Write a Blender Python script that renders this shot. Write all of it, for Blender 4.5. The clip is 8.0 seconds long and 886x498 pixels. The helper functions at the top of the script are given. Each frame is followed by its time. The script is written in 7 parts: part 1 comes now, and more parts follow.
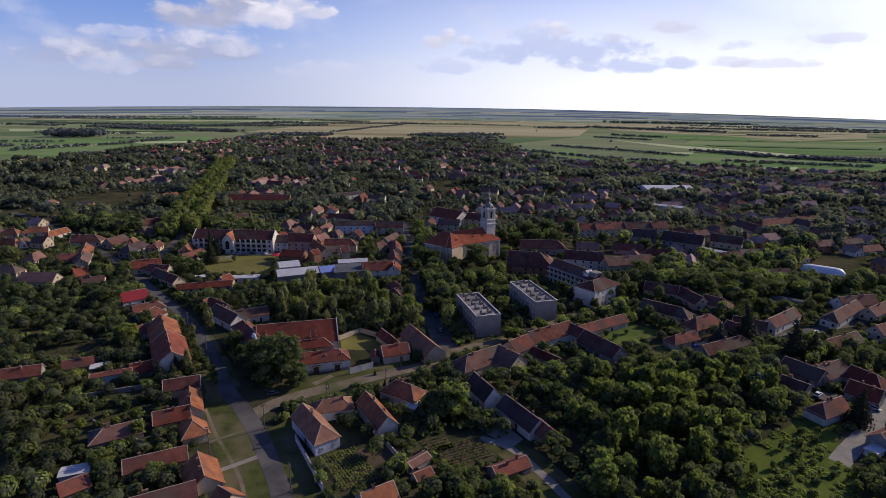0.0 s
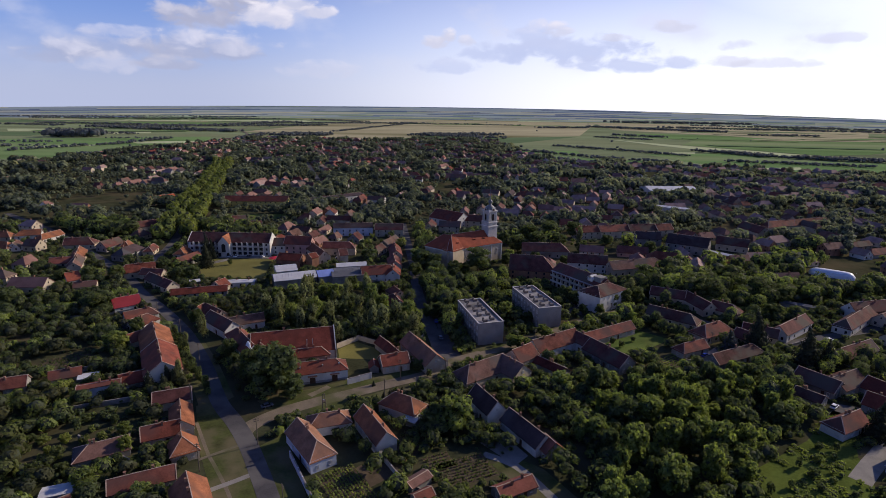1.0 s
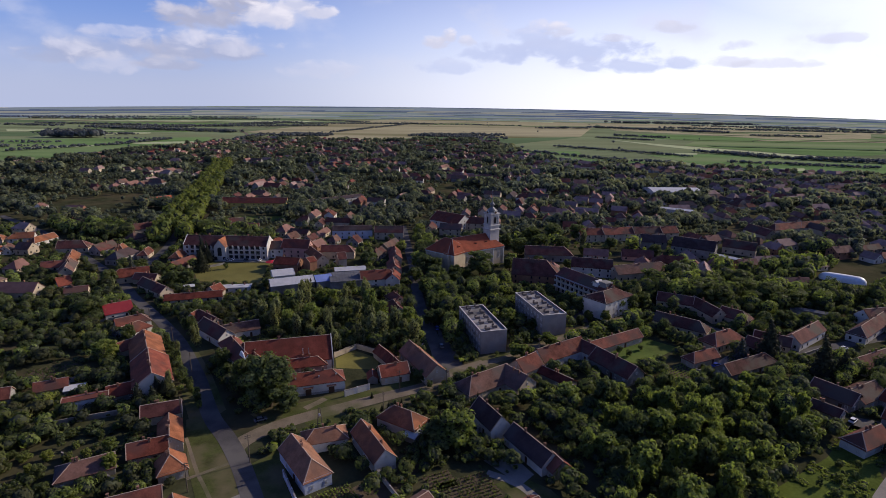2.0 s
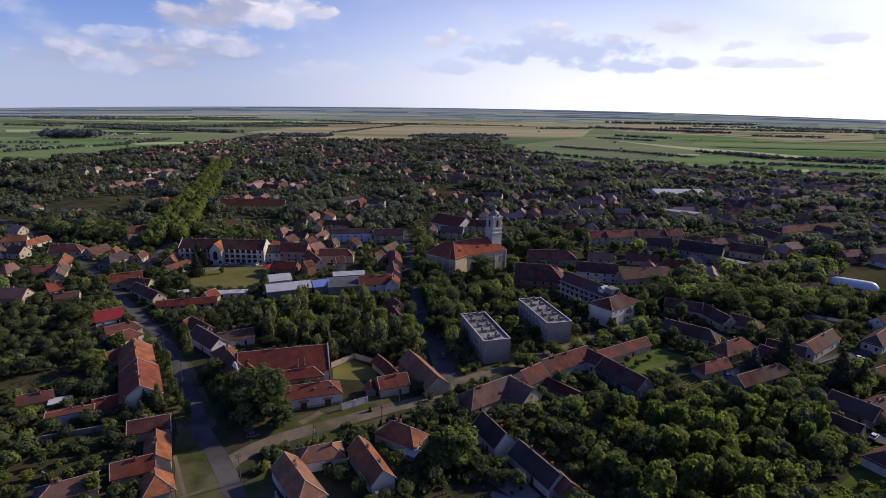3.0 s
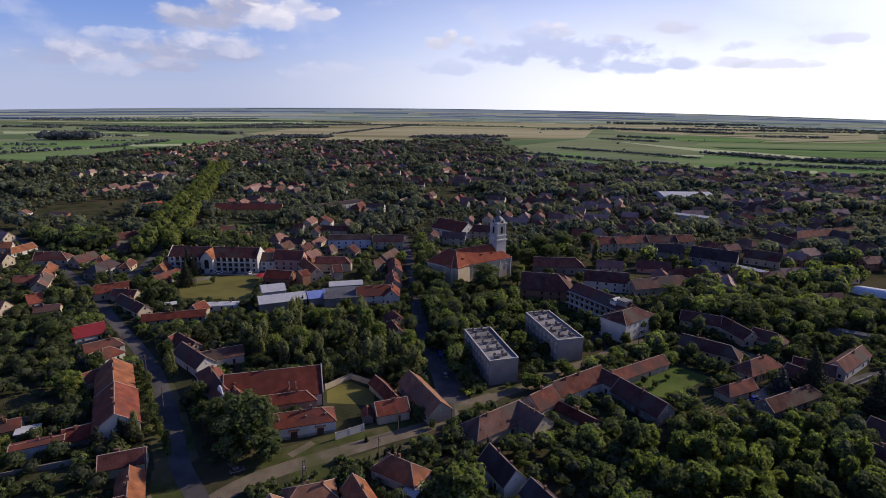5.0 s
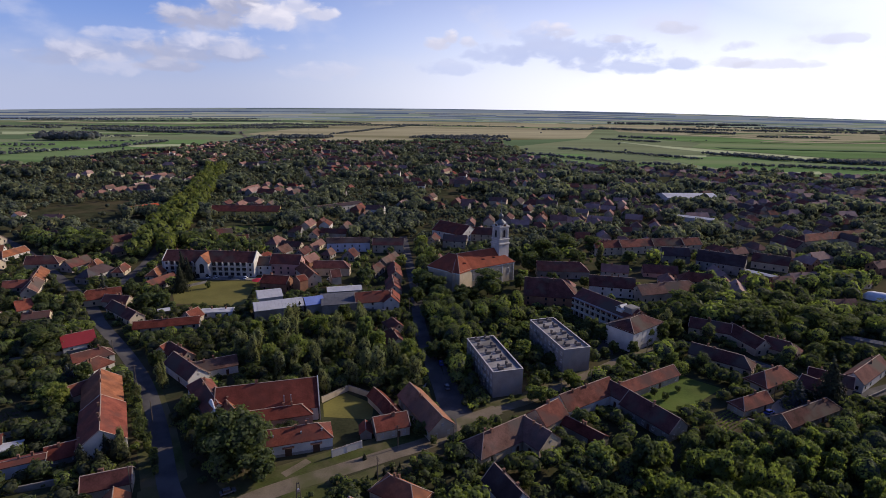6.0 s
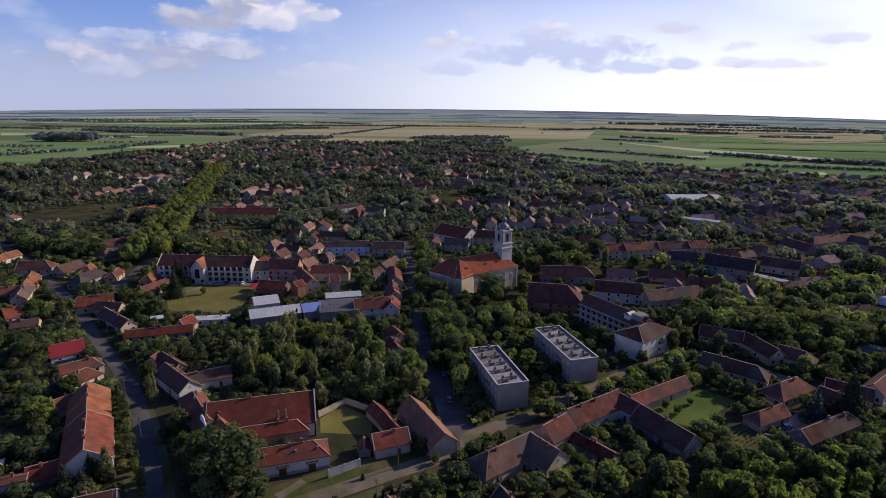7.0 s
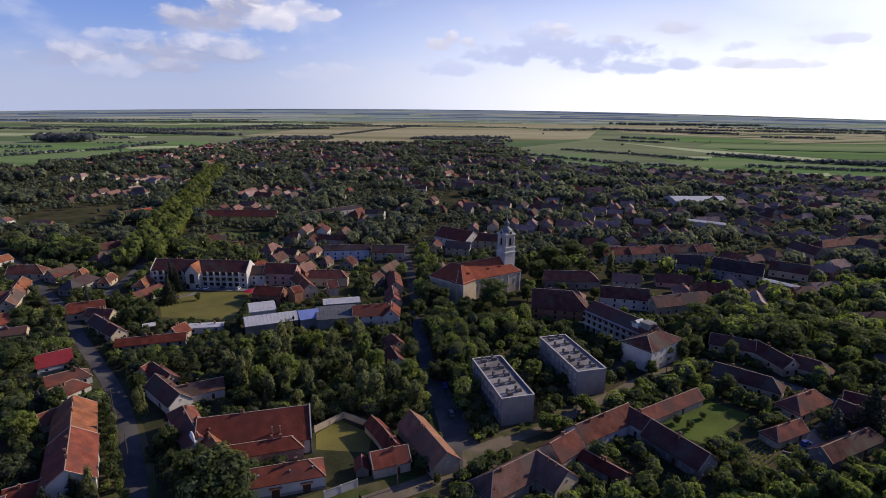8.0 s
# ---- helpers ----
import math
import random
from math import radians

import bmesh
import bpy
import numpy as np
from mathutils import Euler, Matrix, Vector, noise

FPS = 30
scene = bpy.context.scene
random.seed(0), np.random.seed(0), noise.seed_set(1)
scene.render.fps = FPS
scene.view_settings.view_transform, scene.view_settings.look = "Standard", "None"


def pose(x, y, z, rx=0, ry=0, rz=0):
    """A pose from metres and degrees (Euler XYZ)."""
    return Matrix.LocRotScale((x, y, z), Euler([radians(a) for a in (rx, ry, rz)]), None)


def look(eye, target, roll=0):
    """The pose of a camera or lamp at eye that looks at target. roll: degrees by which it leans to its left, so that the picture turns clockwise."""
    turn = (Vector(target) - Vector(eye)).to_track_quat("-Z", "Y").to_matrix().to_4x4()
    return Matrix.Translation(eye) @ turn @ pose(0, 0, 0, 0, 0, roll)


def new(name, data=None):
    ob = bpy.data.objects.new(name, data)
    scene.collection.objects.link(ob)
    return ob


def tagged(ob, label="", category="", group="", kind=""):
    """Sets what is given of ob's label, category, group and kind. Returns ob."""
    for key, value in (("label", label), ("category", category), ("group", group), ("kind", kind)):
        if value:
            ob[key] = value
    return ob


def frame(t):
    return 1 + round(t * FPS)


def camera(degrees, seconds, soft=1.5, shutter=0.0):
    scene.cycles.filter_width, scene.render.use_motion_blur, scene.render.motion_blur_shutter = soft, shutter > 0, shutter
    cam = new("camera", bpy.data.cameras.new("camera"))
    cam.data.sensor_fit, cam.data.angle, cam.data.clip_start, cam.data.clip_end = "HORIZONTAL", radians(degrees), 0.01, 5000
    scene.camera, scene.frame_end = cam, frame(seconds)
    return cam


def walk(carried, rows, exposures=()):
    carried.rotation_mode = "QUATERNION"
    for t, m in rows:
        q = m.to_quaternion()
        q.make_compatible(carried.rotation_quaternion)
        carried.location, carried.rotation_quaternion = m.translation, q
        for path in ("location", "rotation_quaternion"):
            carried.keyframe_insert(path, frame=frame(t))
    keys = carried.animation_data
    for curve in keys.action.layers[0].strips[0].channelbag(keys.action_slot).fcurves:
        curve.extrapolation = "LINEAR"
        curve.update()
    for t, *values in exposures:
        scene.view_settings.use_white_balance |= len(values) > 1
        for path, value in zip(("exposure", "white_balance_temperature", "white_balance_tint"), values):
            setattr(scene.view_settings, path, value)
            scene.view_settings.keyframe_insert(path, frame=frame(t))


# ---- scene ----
cam = camera(77.7, 8.0, soft=0.7)
PATH = [
    (0, (0.786, 4.475, 99.402), (0.666, 6.406, 98.895), 0.8),
    (0.5, (0.377, 8.299, 99.546), (0.256, 10.23, 99.039), 0.8),
    (1, (-0.139, 12.418, 99.695), (-0.259, 14.348, 99.187), 0.8),
    (1.5, (-0.532, 16.405, 99.721), (-0.653, 18.336, 99.213), 0.8),
    (3, (-1.752, 29.074, 99.852), (-1.876, 31.005, 99.346), 0.8),
    (3.5, (-2.165, 32.9, 99.93), (-2.29, 34.831, 99.423), 0.8),
    (4, (-2.544, 37.124, 100.017), (-2.669, 39.055, 99.511), 0.8),
    (4.5, (-2.954, 41.136, 99.975), (-3.081, 43.067, 99.471), 0.7),
    (6, (-4.546, 53.636, 100.252), (-4.674, 55.567, 99.749), 0.7),
    (6.5, (-5.04, 57.632, 100.361), (-5.17, 59.563, 99.858), 0.7),
    (7, (-5.534, 62.089, 100.429), (-5.665, 64.021, 99.927), 0.6),
    (7.5, (-6.018, 66.199, 100.437), (-6.149, 68.131, 99.936), 0.6),
    (8, (-6.598, 70.535, 100.6), (-6.73, 72.467, 100.099), 0.6),
]
walk(cam, [(t, look(e, g, r)) for t, e, g, r in PATH], [(0.0, 0.0, 6350, 13), (8.0, 0.0, 6350, 13)])

# ---- light ----
SUN_AZ, SUN_EL = 59.0, 25.5
world = bpy.data.worlds.new("world")
scene.world = world
world.use_nodes = True


def sky_nodes():
    nt = world.node_tree
    N, K = nt.nodes, nt.links

    def math_node(op, a, b=None, c=None):
        n = N.new("ShaderNodeMath")
        n.operation = op
        for i, v in enumerate((a, b, c)):
            if v is None:
                continue
            if isinstance(v, (int, float)):
                n.inputs[i].default_value = v
            else:
                K.new(v, n.inputs[i])
        return n.outputs[0]

    def mix(f, a, b):
        n = N.new("ShaderNodeMix")
        n.data_type = "RGBA"
        for s, v in (("Factor", f), ("A", a), ("B", b)):
            sock = [q for q in n.inputs if q.name == s and q.enabled][0]
            if isinstance(v, (tuple, float)):
                sock.default_value = v
            else:
                K.new(v, sock)
        return [q for q in n.outputs if q.enabled][0]

    def ramp(v, lo, hi):
        n = N.new("ShaderNodeMapRange")
        n.interpolation_type = "SMOOTHSTEP"
        n.inputs[1].default_value, n.inputs[2].default_value = lo, hi
        K.new(v, n.inputs[0])
        return n.outputs[0]

    sky = N.new("ShaderNodeTexSky")
    sky.sky_type, sky.sun_disc = "NISHITA", False
    sky.sun_elevation, sky.sun_rotation = radians(SUN_EL), radians(SUN_AZ)
    sky.air_density, sky.dust_density, sky.ozone_density = 1.0, 0.6, 3.0
    tc = N.new("ShaderNodeTexCoord")
    sep = N.new("ShaderNodeSeparateXYZ")
    K.new(tc.outputs["Generated"], sep.inputs[0])
    x, y, z = sep.outputs
    az = math_node("MULTIPLY", math_node("ARCTAN2", x, y), 57.2958)
    el = math_node("MULTIPLY", math_node("ARCSINE", z), 57.2958)
    # haze along the horizon, whiter towards the sun
    toward = N.new("ShaderNodeVectorMath")
    toward.operation = "DOT_PRODUCT"
    K.new(tc.outputs["Generated"], toward.inputs[0])
    toward.inputs[1].default_value = (math.sin(radians(SUN_AZ)) * math.cos(radians(SUN_EL)), math.cos(radians(SUN_AZ)) * math.cos(radians(SUN_EL)), math.sin(radians(SUN_EL)))
    glow = ramp(toward.outputs["Value"], 0.03, 0.78)
    haze_col = mix(glow, mix(ramp(el, 1.0, 8.5), HAZE_LOW, HAZE_FAR), HAZE_SUN)
    haze_amount = math_node("MULTIPLY", ramp(el, 19.0, -2.0), 0.9)
    haze_amount = math_node("MAXIMUM", haze_amount, math_node("MULTIPLY", ramp(toward.outputs["Value"], 0.55, 1.0), math_node("MULTIPLY", ramp(el, 40.0, 8.0), 0.9)))
    clear = N.new("ShaderNodeVectorMath")
    clear.operation = "MULTIPLY"
    K.new(sky.outputs[0], clear.inputs[0])
    clear.inputs[1].default_value = (0.56, 0.64, 1.12)
    base = mix(haze_amount, clear.outputs[0], haze_col)
    # clouds: wide thin ones all over, and single cumulus banks
    comb = N.new("ShaderNodeCombineXYZ")
    K.new(math_node("MULTIPLY", az, 0.24), comb.inputs[0])
    K.new(math_node("MULTIPLY", el, 0.42), comb.inputs[1])

    def cloud_noise(scale, detail, dist=0.0):
        n = N.new("ShaderNodeTexNoise")
        n.inputs["Scale"].default_value, n.inputs["Detail"].default_value = scale, detail
        n.inputs["Distortion"].default_value = dist
        K.new(comb.outputs[0], n.inputs["Vector"])
        return n.outputs[0]

    fine = cloud_noise(1.9, 9.0, 0.3)
    broad = cloud_noise(0.5, 5.0)
    veil = math_node("MULTIPLY", ramp(broad, 0.48, 0.72), math_node("MULTIPLY", ramp(el, 1.0, 6.0), ramp(el, 30.0, 10.0)))
    base = mix(math_node("MULTIPLY", veil, 0.55), base, (7.2, 7.3, 8.4, 1.0))
    for a0, e0, w, h, amount, low, top in CLOUDS:
        u = math_node("DIVIDE", math_node("SUBTRACT", az, a0), w)
        v = math_node("DIVIDE", math_node("SUBTRACT", el, e0), h)
        sag = math_node("MAXIMUM", v, math_node("MULTIPLY", v, -1.5))
        d = math_node("ADD", math_node("MULTIPLY", u, u), math_node("MULTIPLY", sag, sag))
        body = math_node("SUBTRACT", math_node("ADD", 1.25, math_node("MULTIPLY", math_node("SUBTRACT", fine, 0.5), 3.6)), d)
        m = math_node("MULTIPLY", ramp(body, 0.0, 1.05), amount)
        lit = math_node("MULTIPLY", ramp(math_node("ADD", v, math_node("MULTIPLY", math_node("SUBTRACT", fine, 0.5), 3.0)), -0.15, 1.2), top)
        base = mix(m, base, mix(lit, low, CLOUD_TOP))
    K.new(base, N["Background"].inputs[0])
    N["Background"].inputs[1].default_value = 0.10


HAZE_LOW = (5.1, 5.7, 7.7, 1.0)
HAZE_FAR, HAZE_SUN, CLOUD_TOP = (2.9, 4.5, 8.7, 1.0), (12.5, 12.5, 12.8, 1.0), (8.8, 8.5, 9.2, 1.0)
GREY, PALE_GREY, BLUE_GREY = (4.3, 4.5, 5.9, 1.0), (6.6, 6.7, 8.0, 1.0), (5.5, 6.2, 8.6, 1.0)
# azimuth, elevation, half width, half height in degrees, amount, colour of the shaded base, how white the top is
CLOUDS = [
    (-33.5, 4.2, 5.5, 1.3, 0.35, GREY, 0.5),
    (-36.8, 3.7, 3.4, 1.2, 0.45, GREY, 0.9),
    (-33.6, 3.0, 2.8, 1.1, 0.5, PALE_GREY, 0.6),
    (-26.5, 4.6, 6.0, 1.6, 0.6, GREY, 0.8),
    (-23.5, 5.0, 3.4, 1.2, 0.45, PALE_GREY, 0.6),
    (-29.5, 3.2, 3.0, 0.8, 0.6, GREY, 0.4),
    (-32.0, 5.6, 3.2, 0.7, 0.4, PALE_GREY, 0.8),
    (-15.5, 3.0, 4.4, 1.1, 0.35, PALE_GREY, 0.6),
    (-26.4, 7.2, 4.0, 1.3, 0.9, GREY, 0.45),
    (-23.0, 8.5, 2.8, 1.7, 0.95, GREY, 0.9),
    (-20.6, 7.6, 2.6, 1.5, 0.95, PALE_GREY, 1.0),
    (-17.6, 8.8, 1.9, 0.7, 0.7, PALE_GREY, 0.9),
    (-15.9, 8.2, 1.8, 0.9, 0.85, PALE_GREY, 0.95),
    (-4.6, 5.8, 1.5, 0.8, 0.9, PALE_GREY, 0.9),
    (-3.4, 6.3, 0.9, 0.9, 0.9, PALE_GREY, 1.0),
    (-1.6, 5.9, 1.0, 0.7, 0.7, PALE_GREY, 0.7),
    (-3.4, 3.5, 3.2, 0.9, 0.6, BLUE_GREY, 0.2),
    (5.2, 6.6, 2.8, 1.4, 0.75, BLUE_GREY, 0.6),
    (7.2, 6.9, 1.5, 0.9, 0.7, PALE_GREY, 1.0),
    (2.2, 4.8, 4.6, 1.2, 0.8, BLUE_GREY, 0.1),
    (8.6, 5.0, 8.0, 1.5, 0.9, BLUE_GREY, 0.1),
    (13.5, 3.8, 6.8, 0.9, 0.8, BLUE_GREY, 0.15),
    (17.2, 7.0, 2.2, 0.7, 0.7, PALE_GREY, 0.3),
    (12.6, 6.2, 1.6, 0.4, 0.6, PALE_GREY, 0.2),
    (22.8, 5.3, 1.4, 0.55, 0.6, PALE_GREY, 0.2),
    (22.4, 3.9, 2.0, 0.6, 0.6, PALE_GREY, 0.2),
    (26.0, 3.7, 3.6, 0.55, 0.55, PALE_GREY, 0.2),
    (29.9, 5.6, 2.0, 0.6, 0.55, PALE_GREY, 0.2),
    (28.0, 9.4, 3.4, 0.4, 0.6, PALE_GREY, 0.1),
    (-60.0, 9.0, 10.8, 2.7, 0.7, GREY, 0.8),
    (-100.0, 14.0, 14.4, 4.0, 0.7, GREY, 0.8),
    (150.0, 12.0, 16.8, 4.0, 0.6, GREY, 0.8),
]
sky_nodes()
sun = new("sun", bpy.data.lights.new("sun", "SUN"))
sun.data.energy, sun.data.angle, sun.data.color = 4.1, radians(0.55), (1.0, 0.86, 0.66)
sun.matrix_world = look((400 * math.sin(radians(SUN_AZ)), 400 * math.cos(radians(SUN_AZ)), 400 * math.tan(radians(SUN_EL))), (0, 0, 0))


# ---- materials ----
def material(name, colour, rough=0.85, dark=0.55, light=1.2, scale=0.6, fine=6.0, bump=0.15, vary=0.0, metal=0.0, island=0.0, coat=None, coat_at=0.62, spec=0.08, stretch=None):
    """Colour broken up at two scales, with fine relief; vary: from thing to thing; coat: a second colour in patches."""
    m = bpy.data.materials.new(name)
    m.use_nodes = True
    N, K = m.node_tree.nodes, m.node_tree.links
    b = N["Principled BSDF"]
    b.inputs["Roughness"].default_value, b.inputs["Metallic"].default_value = rough, metal
    b.inputs["Specular IOR Level"].default_value = spec
    geo = N.new("ShaderNodeNewGeometry")
    place = geo.outputs["Position"]
    if stretch:
        mp = N.new("ShaderNodeMapping")
        mp.inputs["Rotation"].default_value[2] = radians(stretch[2])
        mp.inputs["Scale"].default_value = (stretch[0], stretch[1], 1)
        K.new(place, mp.inputs["Vector"])
        place = mp.outputs[0]

    def noise_at(s, detail):
        n = N.new("ShaderNodeTexNoise")
        n.inputs["Scale"].default_value, n.inputs["Detail"].default_value = s, detail
        K.new(place, n.inputs["Vector"])
        return n

    n1, n2 = noise_at(scale, 4), noise_at(fine, 3)
    add = N.new("ShaderNodeMath")
    add.operation = "MULTIPLY_ADD"
    K.new(n2.outputs[0], add.inputs[0])
    add.inputs[1].default_value = 0.5
    K.new(n1.outputs[0], add.inputs[2])
    last = add.outputs[0]
    for out, amount in ((N.new("ShaderNodeObjectInfo").outputs["Random"], vary), (geo.outputs["Random Per Island"], island)):
        if amount:
            q = N.new("ShaderNodeMath")
            q.operation = "MULTIPLY_ADD"
            K.new(out, q.inputs[0])
            q.inputs[1].default_value = amount
            K.new(last, q.inputs[2])
            q2 = N.new("ShaderNodeMath")
            q2.operation = "SUBTRACT"
            K.new(q.outputs[0], q2.inputs[0])
            q2.inputs[1].default_value = amount / 2
            last = q2.outputs[0]
    r = N.new("ShaderNodeMapRange")
    r.inputs[1].default_value, r.inputs[2].default_value = 0.42, 1.08
    r.inputs[3].default_value, r.inputs[4].default_value = dark, light
    K.new(last, r.inputs[0])
    mul = N.new("ShaderNodeVectorMath")
    mul.operation = "SCALE"
    mul.inputs[0].default_value = colour
    K.new(r.outputs[0], mul.inputs["Scale"])
    out = mul.outputs[0]
    if coat:
        n3 = noise_at(scale * 0.37, 5)
        rr = N.new("ShaderNodeMapRange")
        rr.inputs[1].default_value, rr.inputs[2].default_value = coat_at - 0.10, coat_at + 0.08
        K.new(n3.outputs[0], rr.inputs[0])
        mx = N.new("ShaderNodeMix")
        mx.data_type = "RGBA"
        K.new(rr.outputs[0], mx.inputs["Factor"])
        K.new(out, mx.inputs["A"])
        mx.inputs["B"].default_value = (*coat, 1)
        out = mx.outputs["Result"]
    K.new(out, b.inputs["Base Color"])
    if bump:
        bp = N.new("ShaderNodeBump")
        bp.inputs["Strength"].default_value, bp.inputs["Distance"].default_value = bump, 0.05
        K.new(n2.outputs[0], bp.inputs["Height"])
        K.new(bp.outputs[0], b.inputs["Normal"])
    return m


def leaf_material(name, colour, through_col, dark=0.5, light=1.4, vary=0.4):
    warm = (colour[0] * 1.35, colour[1] * 1.18, colour[2] * 0.85)
    m = material(name, colour, rough=0.65, dark=dark, light=light, scale=0.12, fine=0.9, bump=0.0, vary=vary, island=0.14, spec=0.07, coat=warm, coat_at=0.57)
    N, K = m.node_tree.nodes, m.node_tree.links
    b, out = N["Principled BSDF"], N["Material Output"]
    tr = N.new("ShaderNodeBsdfTranslucent")
    tr.inputs[0].default_value = (*through_col, 1)
    ms = N.new("ShaderNodeMixShader")
    ms.inputs[0].default_value = 0.36
    K.new(b.outputs[0], ms.inputs[1])
    K.new(tr.outputs[0], ms.inputs[2])
    K.new(ms.outputs[0], out.inputs[0])
    return m


LICHEN = (0.095, 0.075, 0.062)
ROOF = {
    "orange": material("orange_tiles", (0.29, 0.112, 0.058), coat=(0.165, 0.074, 0.048), coat_at=0.56, vary=0.3, fine=2.2, dark=0.45, light=1.35, scale=0.35, bump=0.4),
    "rust": material("rust_tiles", (0.185, 0.066, 0.048), coat=(0.105, 0.056, 0.048), coat_at=0.56, vary=0.4, fine=2.2, dark=0.45, light=1.35, scale=0.35, bump=0.4),
    "red": material("red_tiles", (0.205, 0.062, 0.042), coat=(0.125, 0.052, 0.042), coat_at=0.56, vary=0.3, fine=2.2, dark=0.45, light=1.35, scale=0.35, bump=0.4),
    "church": material("church_tiles", (0.27, 0.074, 0.042), dark=0.6, light=1.2, scale=0.3, fine=2.2, bump=0.35, coat=(0.20, 0.062, 0.04), coat_at=0.56),
    # far roofs: haze is put into this lighter tile colour
    "dusty": material("hazed_far_tiles", (0.215, 0.118, 0.100), dark=0.6, light=1.3, scale=0.2, bump=0.2, vary=0.3),
    "redbright": material("new_red_tiles", (0.42, 0.085, 0.040), fine=2.2, dark=0.75, light=1.15, scale=0.35, bump=0.3),
    "darkred": material("dark_red_tiles", (0.15, 0.042, 0.030), coat=(0.10, 0.036, 0.028), vary=0.25, fine=2.2, dark=0.45, light=1.35, scale=0.3, bump=0.4),
    "crimson": material("crimson_metal_tiles", (0.25, 0.030, 0.035), spec=0.3, rough=0.5, dark=0.8, light=1.1, scale=0.3, bump=0.3),
    # paler far roofs: haze and sun-side glare put into the colour
    "mauve": material("hazed_pale_far_tiles", (0.29, 0.195, 0.175), dark=0.6, light=1.3, scale=0.2, bump=0.2, vary=0.3),
    "tan": material("sunbleached_tiles", (0.27, 0.132, 0.083), coat=(0.17, 0.10, 0.075), coat_at=0.56, vary=0.2, fine=2.2, dark=0.5, light=1.3, scale=0.35, bump=0.45),
    "brown": material("old_brown_tiles", (0.120, 0.049, 0.043), coat=LICHEN, coat_at=0.56, vary=0.35, fine=2.2, dark=0.45, light=1.35, scale=0.3, bump=0.45),
    "greybrown": material("weathered_tiles", (0.165, 0.090, 0.072), coat=(0.105, 0.082, 0.072), coat_at=0.55, vary=0.3, fine=2.2, dark=0.45, light=1.35, scale=0.3, bump=0.45),
    "slate": material("dark_slate_tiles", (0.070, 0.048, 0.050), coat=(0.075, 0.07, 0.075), vary=0.3, scale=0.3, bump=0.35),
    "white": material("pale_metal_sheet", (0.54, 0.53, 0.535), rough=0.45, dark=0.8, light=1.1, scale=0.3, bump=0.1),
}
WALL = {
    "white": material("white_plaster", (0.56, 0.53, 0.49), dark=0.75, light=1.15, scale=0.25, coat=(0.38, 0.36, 0.34), coat_at=0.64, vary=0.2),
    "cream": material("cream_plaster", (0.48, 0.40, 0.30), dark=0.7, light=1.15, scale=0.25, coat=(0.30, 0.25, 0.20), coat_at=0.62, vary=0.3),
    "pink": material("pink_plaster", (0.45, 0.26, 0.22), dark=0.75, light=1.15, scale=0.25, coat=(0.3, 0.2, 0.17), vary=0.2),
    "yellow": material("yellow_plaster", (0.62, 0.47, 0.14), dark=0.8, light=1.1, scale=0.25),
    "grey": material("bare_grey_render", (0.27, 0.255, 0.24), dark=0.65, light=1.2, scale=0.3, coat=(0.16, 0.14, 0.12), coat_at=0.6, vary=0.3),
    "bluewhite": material("bluish_white_plaster", (0.47, 0.50, 0.60), dark=0.75, light=1.15, scale=0.25, coat=(0.32, 0.34, 0.40), vary=0.2),
    "stone": material("weathered_tower_plaster", (0.52, 0.49, 0.46), dark=0.7, light=1.15, scale=0.25, coat=(0.36, 0.34, 0.32)),
    "brick": material("bare_brick", (0.25, 0.13, 0.085), dark=0.65, light=1.2, scale=0.4, vary=0.2),
}
GLASS = material("window_glass", (0.02, 0.022, 0.028), rough=0.08, dark=0.9, light=1.1, bump=0.0, spec=0.5)
FRAME = material("window_paint", (0.5, 0.48, 0.45), dark=0.8, light=1.1, bump=0.0)
DARKWOOD = material("dark_door_wood", (0.10, 0.055, 0.035), dark=0.7, light=1.2)
MORTAR = material("ridge_mortar", (0.42, 0.31, 0.24), dark=0.7, light=1.2, vary=0.4)
CHIMNEY = material("chimney_brick", (0.24, 0.13, 0.09), dark=0.6, light=1.2, vary=0.4)
CONCRETE = material("grey_concrete", (0.29, 0.25, 0.225), dark=0.7, light=1.15, scale=0.3, coat=(0.24, 0.23, 0.23), coat_at=0.58)
BITUMEN = material("roof_felt", (0.29, 0.27, 0.26), dark=0.65, light=1.25, scale=0.25, coat=(0.15, 0.14, 0.13), coat_at=0.55)
ASPHALT = material("worn_asphalt", (0.078, 0.073, 0.074), dark=0.7, light=1.25, scale=0.25, fine=3, coat=(0.125, 0.116, 0.108), coat_at=0.57, bump=0.1)
DIRT = material("pale_trodden_dirt", (0.185, 0.15, 0.108), dark=0.65, light=1.25, scale=0.2, fine=2, coat=(0.10, 0.10, 0.045), coat_at=0.6)
PAVING = material("pale_paving", (0.24, 0.22, 0.195), dark=0.75, light=1.2, scale=0.3, fine=3)
SOIL = material("dug_soil", (0.10, 0.075, 0.05), dark=0.6, light=1.3, scale=0.5, fine=3)
METAL = material("galvanised_metal", (0.45, 0.46, 0.48), rough=0.4, metal=0.6, dark=0.8, light=1.1, bump=0.0)
WOODPOLE = material("pole_wood", (0.12, 0.10, 0.08), dark=0.7, light=1.2)
TYRE = material("tyre_rubber", (0.02, 0.02, 0.02), bump=0.0)
BARK = material("bark", (0.07, 0.055, 0.04), dark=0.6, light=1.3, scale=1.5)
DRYLAWN = material("dry_lawn", (0.165, 0.15, 0.045), dark=0.7, light=1.2, scale=0.08, fine=1.2, coat=(0.11, 0.12, 0.03), bump=0.4)
